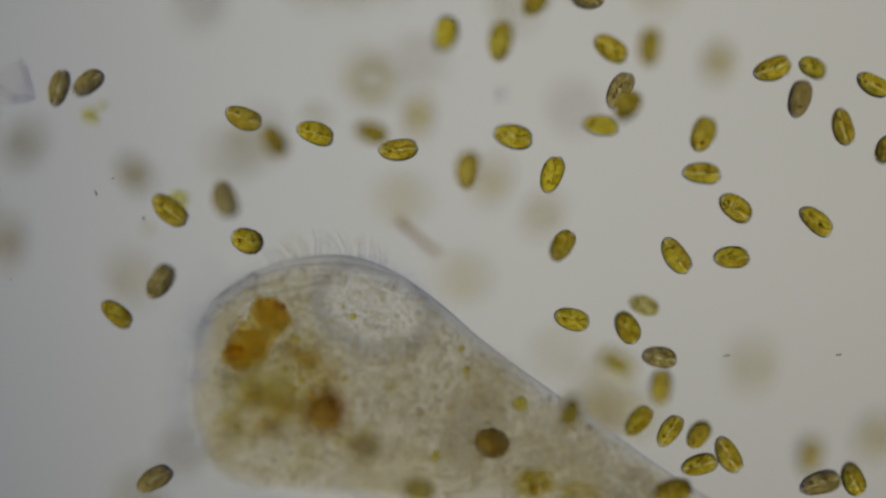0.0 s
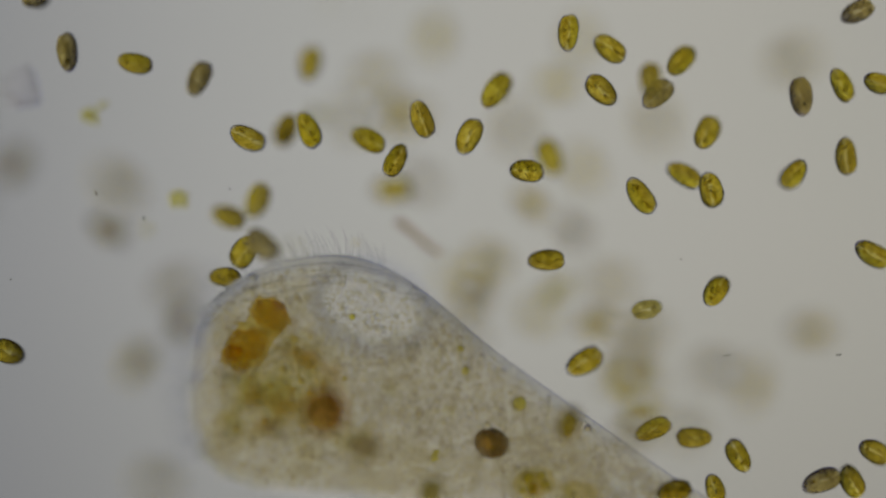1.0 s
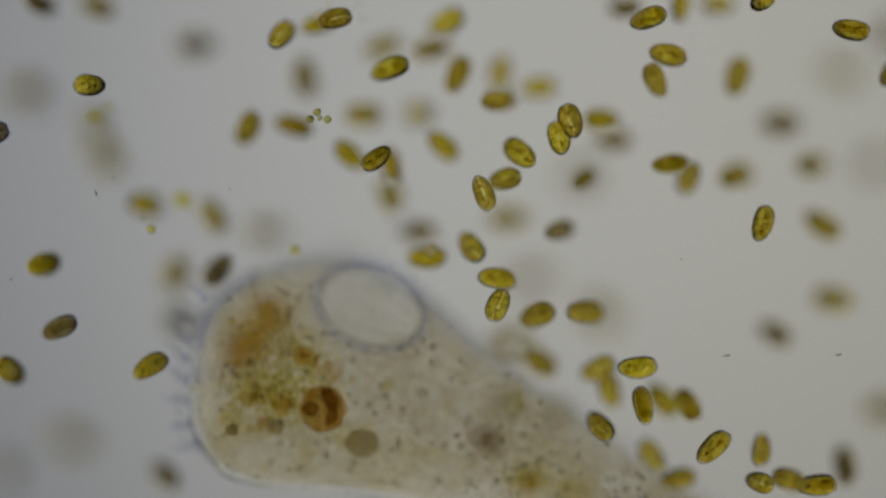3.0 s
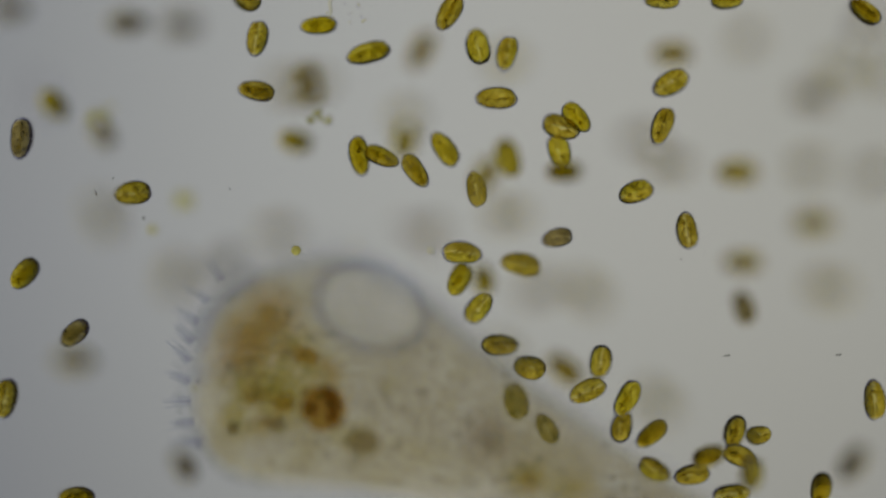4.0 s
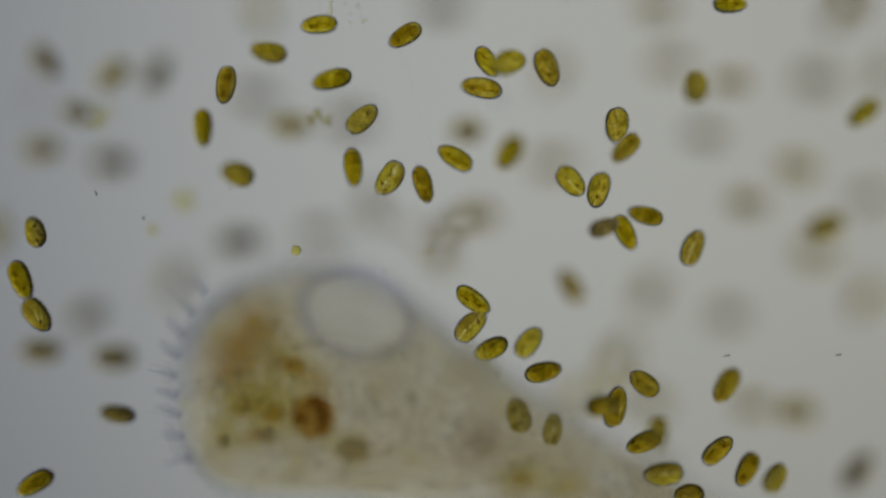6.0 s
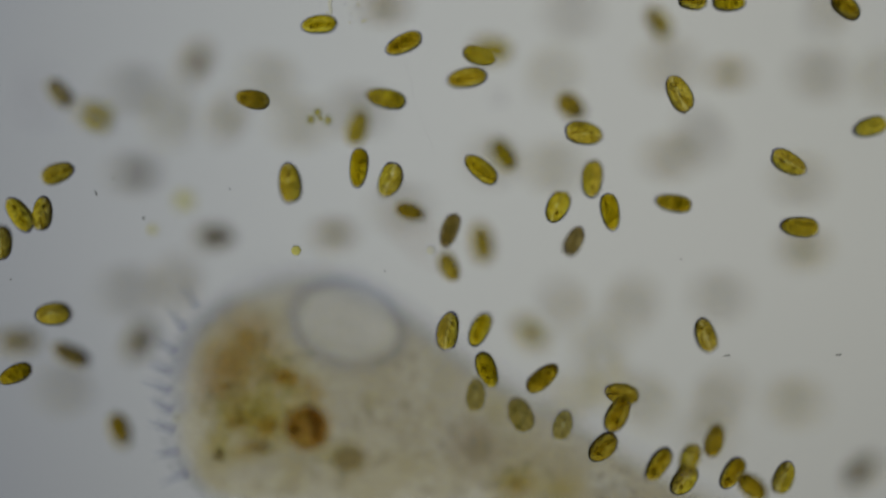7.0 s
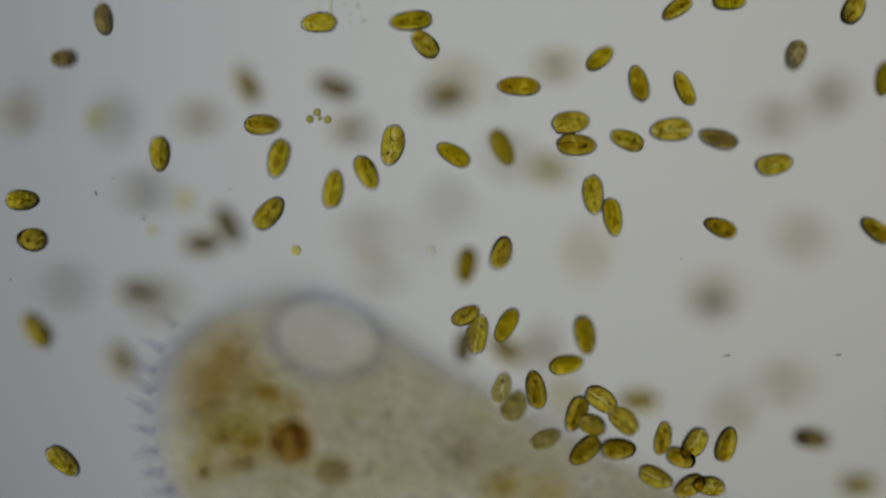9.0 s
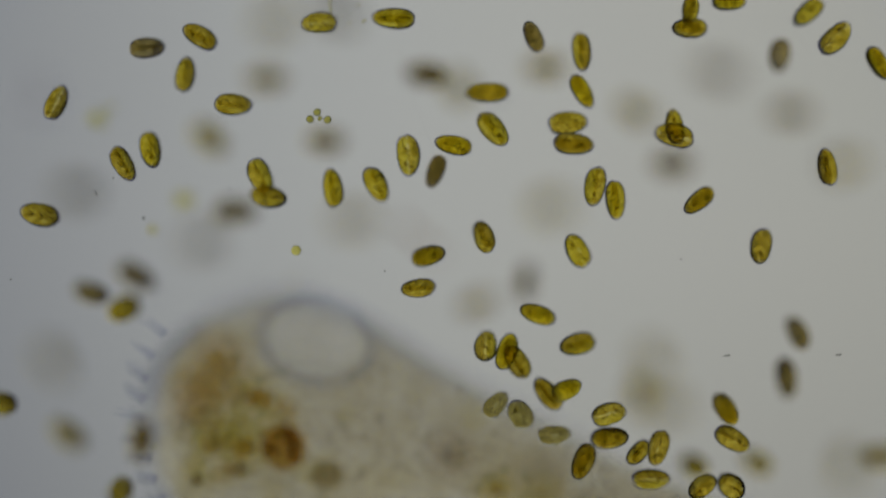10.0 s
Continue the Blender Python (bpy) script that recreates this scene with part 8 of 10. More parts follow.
    walk(alga(73, 1.09), swim((0, 226.7, -84.7, -136.5, 80, 0, 8), (0.5, 223.8, -83.6, -88.2, 80, 0, 12), (1, 226.3, -99.1, -129.5, 80, 0, 17), (1.5, 225.1, -113, -110.6, 0, -28, 21), (2, 212.9, -121.1, -27.4, 60, -28, 26), (2.5, 191.6, -138, 27.6, 60, -28, 30), (2.7, 189.5, -140.3, 48.1, 35, 0, 32), (3.8, 204.5, -137.2, 72.8, 85, -35, 36), (4, 207, -130, 74, 80, -44, 38), (4.5, 211.6, -117.8, 80.2, 60, -35, 42), (5, 210.8, -99, 78.5, 60, -50, 47), (5.5, 209.4, -100.7, 76.8, 55, -32, 51), (5.7, 204.9, -96.2, 76.8, 60, -28, 53), (6.8, 192.9, -97.5, 215.5, 60, -28, 58), (7, 188.9, -102.5, 215.5, 60, -28, 59), (7.5, 184.9, -107.5, 215.5, 60, -28, 64), (8, 187.9, -116.9, 81.2, 92, 0, 68), (8.5, 206.6, -116.9, 82.1, 65, -23, 73), (9, 211.8, -119.9, -43.5, 65, -23, 77), (9.5, 209.7, -118.8, -43.5, 65, -23, 81), (10, 199.8, -113.3, 97.8, 125, -38, 86)))
    walk(alga(74, 1.03, "yellow"), swim((0, 139.5, -122.1, -136.5, 0, 17, 4), (0.5, 138.5, -121.2, -110.6, 0, 17, 8), (1, 144.3, -117.8, -99.4, 0, 17, 12), (1.5, 150, -114.3, -88.2, 0, 0, 17), (2, 154.2, -115, -27.4, -70, 0, 21), (2.5, 147.7, -128.8, 3.2, -70, 17, 26), (2.7, 154.7, -108.6, 39.7, -45, 0, 27), (3.8, 147.5, -104.4, 211.5, -45, 0, 32), (4, 146.2, -104.4, 212.6, -45, 0, 33), (4.5, 145, -104.3, 215.5, -45, 0, 38), (5, 143.7, -104.2, 215.5, -45, 0, 42), (5.5, 142.4, -104.2, 215.5, -45, 0, 47), (5.7, 141.1, -104.1, 215.5, -45, 0, 48), (6.8, 139.8, -104.1, 215.5, -45, 0, 53), (7, 138.5, -104, 215.5, -45, 0, 54), (7.5, 137.2, -103.9, 215.5, -45, 0, 59), (8, 136, -103.9, 215.5, -45, 0, 63), (8.5, 134.7, -103.8, 215.5, -45, 0, 67), (9, 136, -105.8, 147.3, 0, 0, 72), (9.5, 154.5, -108.9, 174.2, 0, 0, 76), (10, 152.3, -107.4, 222.5, 0, 0, 81)))
    walk(alga(75, 1.07), swim((0, 337.3, -145.5, 3.4, -60, -58, -7), (0.5, 310.1, -145.5, 3.4, -60, -58, -5), (1, 305.2, -143.4, 5, -30, -45, -2), (1.5, 306, -145.4, 5, 0, -42, 1), (2, 339.1, -145.4, 21, 0, -42, 4), (2.5, 295, -125.4, 165.5, 0, -42, 7), (2.7, 294.9, -117.9, 175.9, 0, -42, 8), (3.8, 339.1, -106.7, 87, 0, -42, 11), (4, 305.2, -106.7, 88.2, -85, 0, 12), (4.5, 339.1, -106.7, 91, -85, 0, 15), (5, 268.9, -107.2, 215.5, -85, 0, 17), (5.5, 256.1, -109.3, 215.5, -85, 0, 20), (5.7, 246.8, -113, 165.2, 0, -19, 21), (6.8, 241.6, -108.2, 215.5, 0, -19, 24), (7, 240, -105, 215.5, 0, -19, 25), (7.5, 238.4, -101.8, 215.5, 0, -19, 28), (8, 236.8, -98.6, 215.5, 0, -19, 31), (8.5, 235.2, -95.4, 215.5, 0, -19, 34), (9, 234, -92.3, 210, 0, -19, 37), (9.5, 327.8, -142.5, 210, 0, -19, 39), (10, 304.3, -144.7, 156.3, 0, -25, 42)))
    walk(alga(76, 0.91), swim((0, 204.6, -200.2, 3.4, -65, -33, 3), (0.5, 204.6, -169.1, 3.4, -65, -33, 7), (1, 192.2, -169.9, 3.4, -75, -33, 10), (1.5, 203.9, -169.6, 8.4, -160, -38, 13), (2, 210.8, -168.8, 9.3, -180, 0, 16), (2.5, 224.8, -169.6, 29.3, -160, -33, 19), (2.7, 228.2, -159.6, 29.6, -95, -23, 21), (3.8, 217.1, -127.6, 104.1, -110, -23, 24), (4, 223.3, -131.4, 88.2, -170, -48, 25), (4.5, 228, -125.4, 92.7, -185, -48, 28), (5, 230.9, -138.7, 78.4, -155, -32, 32), (5.5, 230.6, -122.4, 96.1, -150, -23, 35), (5.7, 221.7, -107.3, 160.8, -180, 0, 36), (6.8, 200, -116.5, 215.5, -180, 0, 39), (7, 181.7, -127.5, 215.5, -180, 0, 41), (7.5, 169.2, -143.3, 92.7, -120, -8, 44), (8, 156.5, -143.9, 129.4, -160, -36, 47), (8.5, 157.2, -131, 156.3, -180, 0, 50), (9, 155.4, -133.8, 91, -100, 0, 53), (9.5, 143.3, -146.1, 82, -165, -14, 57), (10, 138.5, -143.7, 82, -130, -41, 60)))
    walk(alga(77, 0.94), swim((0, -97.6, 197.2, -136.5, 80, 16, -12), (0.5, -97.6, 136.6, -136.5, 80, 16, -11), (1, -95.1, 133.2, -43.4, 80, 16, -10), (1.5, -101.1, 136.3, 3.4, 70, 14, -9), (2, -101.5, 141.5, 19.4, 25, 31, -8), (2.5, -108.6, 160.1, 42.7, -40, 34, -7), (2.7, -109.1, 153.6, 36.3, 10, 31, -7), (3.8, -134.9, 151.3, 78.1, 85, 19, -6), (4, -131.8, 149.4, 77.5, 80, 0, -6), (4.5, -138.9, 154.1, 92.7, 100, 25, -5), (5, -140.7, 166, 78.6, 115, 21, -4), (5.5, -140.7, 202.8, 78.6, 115, 21, -3), (5.7, -135.2, 174.1, -43.5, 115, 21, -2), (6.8, -130.1, 175.3, -43.5, 115, 21, -1), (7, -115.9, 202.9, 77.7, 115, 21, -1), (7.5, -115.9, 172, 77.7, 145, 31, 0), (8, -115.9, 202.9, 77.7, 145, 31, 1), (8.5, -115.9, 202.9, 77.7, 145, 31, 2), (9, -116.7, 197.4, 174.2, 145, 31, 3), (9.5, -116.7, 156.5, 174.2, 180, 0, 4), (10, -115, 154.3, 222.5, 180, 0, 5)))
    walk(alga(78, 0.98, "dull"), swim((0, -166.2, 168.5, 136.5, 65, 10, 15), (0.5, -167.7, 117.3, 105, 65, 10, 22), (1, -171.9, 120.2, 16.8, 65, 10, 28), (1.5, -162.8, 88.2, 43.4, 115, 26, 35), (2, -159.2, 106.1, 68.4, 150, 18, 42), (2.5, -156.7, 101.3, 101.8, 160, 0, 48), (2.7, -162.2, 116, 121.2, 180, 10, 51), (3.8, -180.6, 163.9, 179.2, 180, 10, 57), (4, -180.6, 154.1, 180.3, 180, 10, 60), (4.5, -194.6, 139.2, 118.8, 205, 13, 66), (5, -206.6, 136.9, 124.1, 240, 19, 73), (5.5, -198.5, 137, 174.2, 250, 10, 80), (5.7, -198.5, 121.3, 174.2, 250, 10, 82), (6.8, -200.6, 121.3, 174.2, 180, 10, 89), (7, -211.1, 108.8, 215.5, 180, 10, 91), (7.5, -223.9, 97.8, 215.5, 180, 10, 98), (8, -246.3, 90.3, 76.1, 235, 0, 104), (8.5, -248.5, 66.6, 74.2, 255, 27, 111), (9, -226.5, 88.4, 215.5, 255, 27, 117), (9.5, -214.2, 112.8, 215.5, 255, 27, 124), (10, -209.2, 142.1, 92.7, 185, 20, 131)))
    walk(alga(79, 1.03, "yellow"), swim((0, -50.8, 119.7, 136.5, -25, 30, -16), (0.5, -51.2, 75, 105, -25, 30, -12), (1, -52.6, 76.9, 13.4, -25, 30, -8), (1.5, -48.5, 68, 22.1, 20, 37, -5), (2, -28.1, 81.5, -0.8, 100, 0, -1), (2.5, -19.5, 92.1, 46.1, 150, 35, 3), (2.7, -16.9, 96.9, 24.3, 180, 51, 5), (3.8, -21.7, 98.8, -47.5, 180, 51, 9), (4, -26, 97.9, -46.4, 180, 51, 10), (4.5, -30.3, 96.9, -43.5, 180, 51, 14), (5, -34.7, 95.9, -43.5, 180, 51, 18), (5.5, -37.8, 91.9, 75.1, 145, 43, 22), (5.7, -57.7, 91.9, 75.1, 175, 24, 23), (6.8, -54.9, 93.3, 129.4, 260, 38, 27), (7, -59.4, 85.5, 124.1, 250, 21, 29), (7.5, -77.4, 70.2, 76, 260, 20, 32), (8, -79, 59.7, 76, 280, 14, 36), (8.5, -80.7, 44.5, 74.3, 280, 0, 40), (9, -77.9, 42.5, 74.3, 260, 0, 44), (9.5, -77, 48.1, 76, 268, 0, 48), (10, -78.2, 43.3, 76, 278, 0, 52)))
    walk(alga(80, 1.03), swim((0, -126.6, 75.8, 136.5, 70, 26, 5), (0.5, -127.7, 33.4, 105, 70, 26, 0), (1, -130.5, 34.1, 30.1, 70, 26, -5), (1.5, -134.3, 67.8, -129.5, 70, 26, -9), (2, -130.8, 98.8, -72.2, 0, 17, -14), (2.5, -135.8, 94.2, -2.1, -75, 17, -19), (2.7, -133.8, 204.6, 8.3, -75, 17, -21), (3.8, -132.7, 173.5, 74.6, 0, 60, -25), (4, -138.4, 176, 91.5, 0, 60, -27), (4.5, -149.9, 172.7, 78.6, -70, 60, -32), (5, -149.9, 202.8, 78.6, -70, 60, -37), (5.5, -130.5, 141.3, 82.1, -35, 0, -41), (5.7, -125.9, 139.1, 78.6, -8, 29, -43), (6.8, -120.1, 125, 215.5, -8, 29, -48), (7, -119.1, 116.2, 215.5, -8, 29, -50), (7.5, -118.2, 107.5, 215.5, -8, 29, -55), (8, -119.5, 100.7, 147.3, -40, 17, -59), (8.5, -121.5, 110.5, 147.3, 0, 17, -64), (9, -136.4, 114.5, 147.3, -60, 17, -69), (9.5, -129.4, 116, 160.8, -60, 17, -73), (10, -122.5, 117.5, 174.2, 0, 0, -78)))
    walk(alga(81, 1.00), swim((0, -146.2, 64.2, 136.5, -20, 34, -24), (0.5, -147.6, 22.1, 105, -20, 34, -19), (1, -150.7, 22.6, 30.1, -20, 34, -15), (1.5, -141.8, 20.1, 43.4, -65, 20, -11), (2, -162.2, 19.4, 54.1, -30, 0, -7), (2.5, -167.6, 28, 79.4, -45, 11, -3), (2.7, -159.6, 23.3, 89.8, -60, 0, -2), (3.8, -194.2, 22.6, 211.5, -60, 0, 2), (4, -232.6, 22.5, 212.6, -60, 0, 4), (4.5, -281.6, 23.2, 81, -70, 11, 8), (5, -284.3, 16.5, 77, -50, 19, 12), (5.5, -290.8, 21.2, 91, -8, 37, 16), (5.7, -288, 12, 91, -40, 40, 18), (6.8, -290.6, 12.4, 83.7, -120, 43, 22), (7, -283.9, 25.2, 82.8, -100, 28, 23), (7.5, -273.1, 42.5, 81, -110, 35, 28), (8, -273, 66.5, 77.8, -105, 0, 32), (8.5, -292.7, 60.6, 72.6, -160, 31, 36), (9, -340.9, 60.6, 72.6, -160, 31, 40), (9.5, -247.3, 91.6, 72.6, -210, 24, 44), (10, -226.6, 60.5, 83, -240, 0, 48)))
    walk(alga(82, 1.06), swim((0, 344, -3.6, 6.7, -30, -20, 12), (0.5, 337, -3.6, 6.7, -30, -20, 5), (1, 303.8, -3.6, 6.7, -30, -20, -3), (1.5, 292.6, -0.8, 22.1, -10, -14, -10), (2, 275.5, 4.3, 54.1, -45, -38, -17), (2.5, 268.5, 8.3, 97.3, -50, 0, -25), (2.7, 268.1, 14.2, 103.2, -45, 0, -28), (3.8, 254.7, 18, 161.2, 0, 0, -35), (4, 256, 18, 171.3, 0, -16, -38), (4.5, 261.8, 18, 174.2, 0, 0, -46), (5, 263.8, 19.9, 174.2, 0, -16, -53), (5.5, 266.4, 18, 165.2, 20, 0, -61), (5.7, 266.4, 16.1, 165.2, 20, -16, -64), (6.8, 263.5, 17.3, 76.8, 8, 0, -71), (7, 252.8, 15.6, 80.3, -5, -16, -74), (7.5, 227.5, 0.4, 192.1, 0, -16, -82), (8, 209.9, 9.6, 81.2, 5, -39, -89), (8.5, 181.9, -6, 81, 25, -27, -97), (9, 340.1, -11.7, 81, 25, -27, -104), (9.5, 289.4, -11.7, 73.5, 105, 0, -112), (10, 338.8, -11.7, 73.5, 105, 0, -119)))
    walk(alga(83, 0.94, "pale"), swim((0, 83.4, -74.5, -136.5, 30, 0, -18), (0.5, 83.4, -28.7, -136.5, 30, 0, -16), (1, 82.4, -28.3, -88.2, 30, 0, -14), (1.5, 76.2, -52.9, -88.2, 0, 0, -11), (2, 67.8, -67.4, 26.1, 30, 0, -9), (2.5, 56.2, -64.4, 101.8, -50, 0, -7), (2.7, 50.8, -66, 175.9, -50, 0, -6), (3.8, 46.5, -68.7, 211.5, -50, 0, -4), (4, 42.3, -71.5, 212.6, -50, 0, -3), (4.5, 38, -74.2, 215.5, -50, 0, 0), (5, 33.7, -77, 215.5, -50, 0, 2), (5.5, 29.4, -79.7, 215.5, -50, 0, 4), (5.7, 25.1, -82.5, 215.5, -50, 0, 5), (6.8, 21.5, -88.2, 94.4, -95, 26, 7), (7, 23.1, -103.3, 96.1, -95, 15, 8), (7.5, 24.7, -98.6, 92.7, -75, 15, 10), (8, 29.7, -92.1, 81.1, -120, 0, 13), (8.5, 31.1, -109.7, 97.8, -75, 0, 15), (9, 41.7, -99, 79.4, -105, 21, 17), (9.5, 44.9, -94.5, 81.1, -105, 0, 19), (10, 37.1, -110.3, 91, -135, 30, 22)))
    walk(alga(84, 1.06), swim((0, 112.5, -101.4, -136.5, 0, 0, 17), (0.5, 112.5, -54.4, -136.5, 0, 0, 13), (1, 111.1, -53.6, -88.2, 0, 0, 9), (1.5, 110.9, -56.8, -129.5, 0, 0, 5), (2, 109.6, -59.3, -113.5, 0, 0, 2), (2.5, 106.1, -60.6, -20.8, 30, 23, -2), (2.7, 103.7, -55.4, 3, 0, 23, -4), (3.8, 81.6, -18.7, 114.8, -5, 23, -7), (4, 54.9, -10.7, 99.9, -10, 0, -9), (4.5, 29.6, 10.1, 183.2, 0, 34, -13), (5, 33.4, 8.2, 187.6, 0, 0, -17), (5.5, 21.8, 21.8, 192.1, 0, 34, -20), (5.7, 23.7, 21.8, 192.1, 0, 0, -22), (6.8, 20, 27.9, 147.3, 0, 0, -26), (7, 27.2, 4.3, 138.4, -80, 0, -27), (7.5, 24.9, 11.1, 129.4, 0, 38, -31), (8, 30.2, 12.3, 113.4, -60, 0, -35), (8.5, 38.5, -19.6, 80.2, -115, 53, -38), (9, 41.3, -2.4, 75.1, -105, 40, -42), (9.5, 39.7, -4, 78.4, -120, 47, -46), (10, 28.7, 8.8, 91, -65, 45, -50)))
    walk(alga(85, 1.05), swim((0, 104.2, -131.8, -136.5, 30, 0, -6), (0.5, 103.3, -81.9, -105, 30, 0, -2), (1, 100.7, -79.9, -13.4, 30, 0, 2), (1.5, 104.9, -69.3, -88.2, 0, 0, 6), (2, 87.9, -66.2, -14.1, 10, 35, 10), (2.5, 81.3, -64.1, 52.8, -40, 25, 14), (2.7, 75, -76.2, 112.2, -40, 0, 16), (3.8, 61, -81.5, 88.7, -20, 39, 20), (4, 61.1, -83.9, 88.2, -15, 45, 21), (4.5, 74.5, -80.8, 118.8, -60, 46, 25), (5, 101.1, -92.5, 129.4, -30, 49, 29), (5.5, 102.3, -104.3, 102.8, 10, 38, 33), (5.7, 105.4, -103.8, 118.8, 0, 49, 35), (6.8, 115.7, -140.1, 83.8, 0, 37, 39), (7, 113.3, -140.5, 82.1, 40, 37, 40), (7.5, 110, -150.4, 85.4, 30, 31, 44), (8, 111.8, -132.6, 80.3, 75, 0, 48), (8.5, 109.2, -134.4, 85.4, 25, 37, 52), (9, 100.5, -142.5, 83.8, 40, 27, 56), (9.5, 100.5, -139.7, 83.8, 80, 27, 60), (10, 99.4, -150.5, 82.1, 65, 27, 64)))
    walk(alga(86, 0.89), swim((0, 194.5, 213.6, 13.4, 120, 35, 7), (0.5, 194.5, 206.6, 13.4, 120, 35, 13), (1, 194.5, 199.6, 13.4, 120, 35, 18), (1.5, 194.5, 171.8, 13.4, 120, 35, 24), (2, 193.2, 172.2, 38.1, 180, 15, 29), (2.5, 190.8, 167.2, 101.8, 180, 0, 35), (2.7, 193.2, 174.9, -6, 180, 15, 37), (3.8, 201.4, 177, 71.2, 180, 15, 42), (4, 201.2, 176.7, 75.9, 180, 15, 45), (4.5, 201.4, 176.2, 75.2, 180, 15, 50), (5, 202.8, 174.3, 78.7, 180, 0, 56), (5.5, 203, 174.9, 75.2, 180, 0, 61), (5.7, 203.6, 173.5, 78.7, 180, 0, 63), (6.8, 203, 174.9, 75.2, 180, 0, 69), (7, 202.8, 174.7, 78.7, 180, 0, 71), (7.5, 203, 174.9, 75.2, 180, 0, 76), (8, 202.8, 174.7, 78.7, 180, 0, 82), (8.5, 203, 174.9, 75.2, 180, 0, 87), (9, 202.8, 175.5, 78.7, 180, 0, 93), (9.5, 202.2, 174.9, 75.2, 180, 0, 98), (10, 202.8, 175.5, 78.7, 180, 0, 104)))
    walk(alga(87, 1.00), swim((0, -36.6, 203.2, -136.5, 75, 5, -7), (0.5, -36.6, 151.9, -136.5, 75, 5, -15), (1, -36.3, 99.7, -105, 75, 5, -24), (1.5, -35.2, 96.7, 3.4, 75, 5, -32), (2, -38.8, 83.1, -14.1, 90, 0, -40), (2.5, -36.7, 67, 5.9, 85, 0, -49), (2.7, -38, 61, 8.3, 90, 22, -52), (3.8, -24.9, 58.5, 76.2, 120, 14, -60), (4, -19.6, 55.7, 78.4, 125, 0, -64), (4.5, -12.8, 52.9, 76.8, 105, 20, -72), (5, -13.6, 70.1, 81.2, 80, 14, -80), (5.5, -13.2, 51.7, 76.8, 110, 0, -89), (5.7, -13.2, 51.3, 81.2, 105, 0, -92), (6.8, -19.5, 25.8, 113.4, 140, 33, -100), (7, -22.6, 25.8, 116.1, 160, 45, -104), (7.5, -48.5, 18, 165.2, 180, 0, -112), (8, -46.6, 10.2, 160.8, 180, 0, -120), (8.5, -44.7, 2.3, 156.3, 180, 0, -129), (9, -52.6, 11, 215.5, 180, 0, -137), (9.5, -62.3, 20, 156.3, 180, 0, -145), (10, -61.2, 19.6, 222.5, 180, 0, -154)))
    walk(alga(88, 1.09), swim((0, -61.6, 182.9, 136.5, 70, -49, 12), (0.5, -61.6, 135.9, 136.5, 70, -49, 10), (1, -61.6, 88.9, 136.5, 70, -49, 8), (1.5, -63.2, 91.3, 43.4, 70, -49, 6), (2, -60.3, 72.8, 95.2, 60, -33, 4), (2.5, -34.4, 51.8, 79.4, 80, -44, 3), (2.7, -37.1, 36.8, 89.8, 105, -44, 2), (3.8, -31.4, 54.8, 211.5, 105, -44, 0), (4, -27.1, 75, 148.9, 80, -33, -1), (4.5, -33.1, 69.3, 138.4, 110, -44, -3), (5, -39.3, 62.9, 82.1, 95, -16, -5), (5.5, -38.9, 53.7, 76.8, 75, -26, -6), (5.7, -37.6, 52, 83.8, 55, -26, -7), (6.8, -39.3, 47.7, 82.1, 60, -32, -9), (7, -37.7, 48.9, 76.8, 70, -35, -10), (7.5, -36.5, 55.3, 82.1, 70, -16, -12), (8, -41.7, 48.1, 78.5, 75, -28, -14), (8.5, -37.7, 61.7, 82.1, 75, -32, -15), (9, -36, 73.7, 83, 80, 0, -17), (9.5, -29.6, 70.9, 82.1, 135, -16, -19), (10, -24.8, 66.5, 81.3, 95, -5, -21)))
    walk(alga(89, 1.04, "yellow"), swim((0, 144.7, 180.4, 136.5, 100, 0, -23), (0.5, 144.7, 133.7, 136.5, 100, 0, -29), (1, 144.7, 86.9, 136.5, 100, 0, -34), (1.5, 148.6, 89.3, 43.4, 100, 0, -40), (2, 98.7, 54.3, 145.5, 100, 0, -46), (2.5, 53.4, 22, 101.8, 180, 0, -51), (2.7, 49.5, 20.1, 112.2, 180, 0, -54), (3.8, 37.1, 25.6, 197.1, 180, 0, -59), (4, 44.9, 23.6, 198.2, 180, 0, -62), (4.5, 71.1, 12.6, 215.5, 180, 0, -67), (5, 97.4, 1.7, 215.5, 180, 0, -73), (5.5, 125.9, -9.4, 156.3, 180, 0, -78), (5.7, 130.8, -1.6, 75.1, 135, -25, -81), (6.8, 119.3, 25.6, 83, 95, -4, -86), (7, 118.5, 26.5, 81, 100, -17, -89), (7.5, 119.8, 34.9, 79.3, 85, -4, -94), (8, 121.8, 26.5, 79.3, 95, -10, -100), (8.5, 119.4, 24.5, 79.3, 88, -10, -106), (9, 120.2, 22.9, 79.3, 100, -10, -111), (9.5, 120.4, 22.9, 72.6, 85, -10, -117), (10, 122.1, 34.9, 81, 95, -10, -123)))
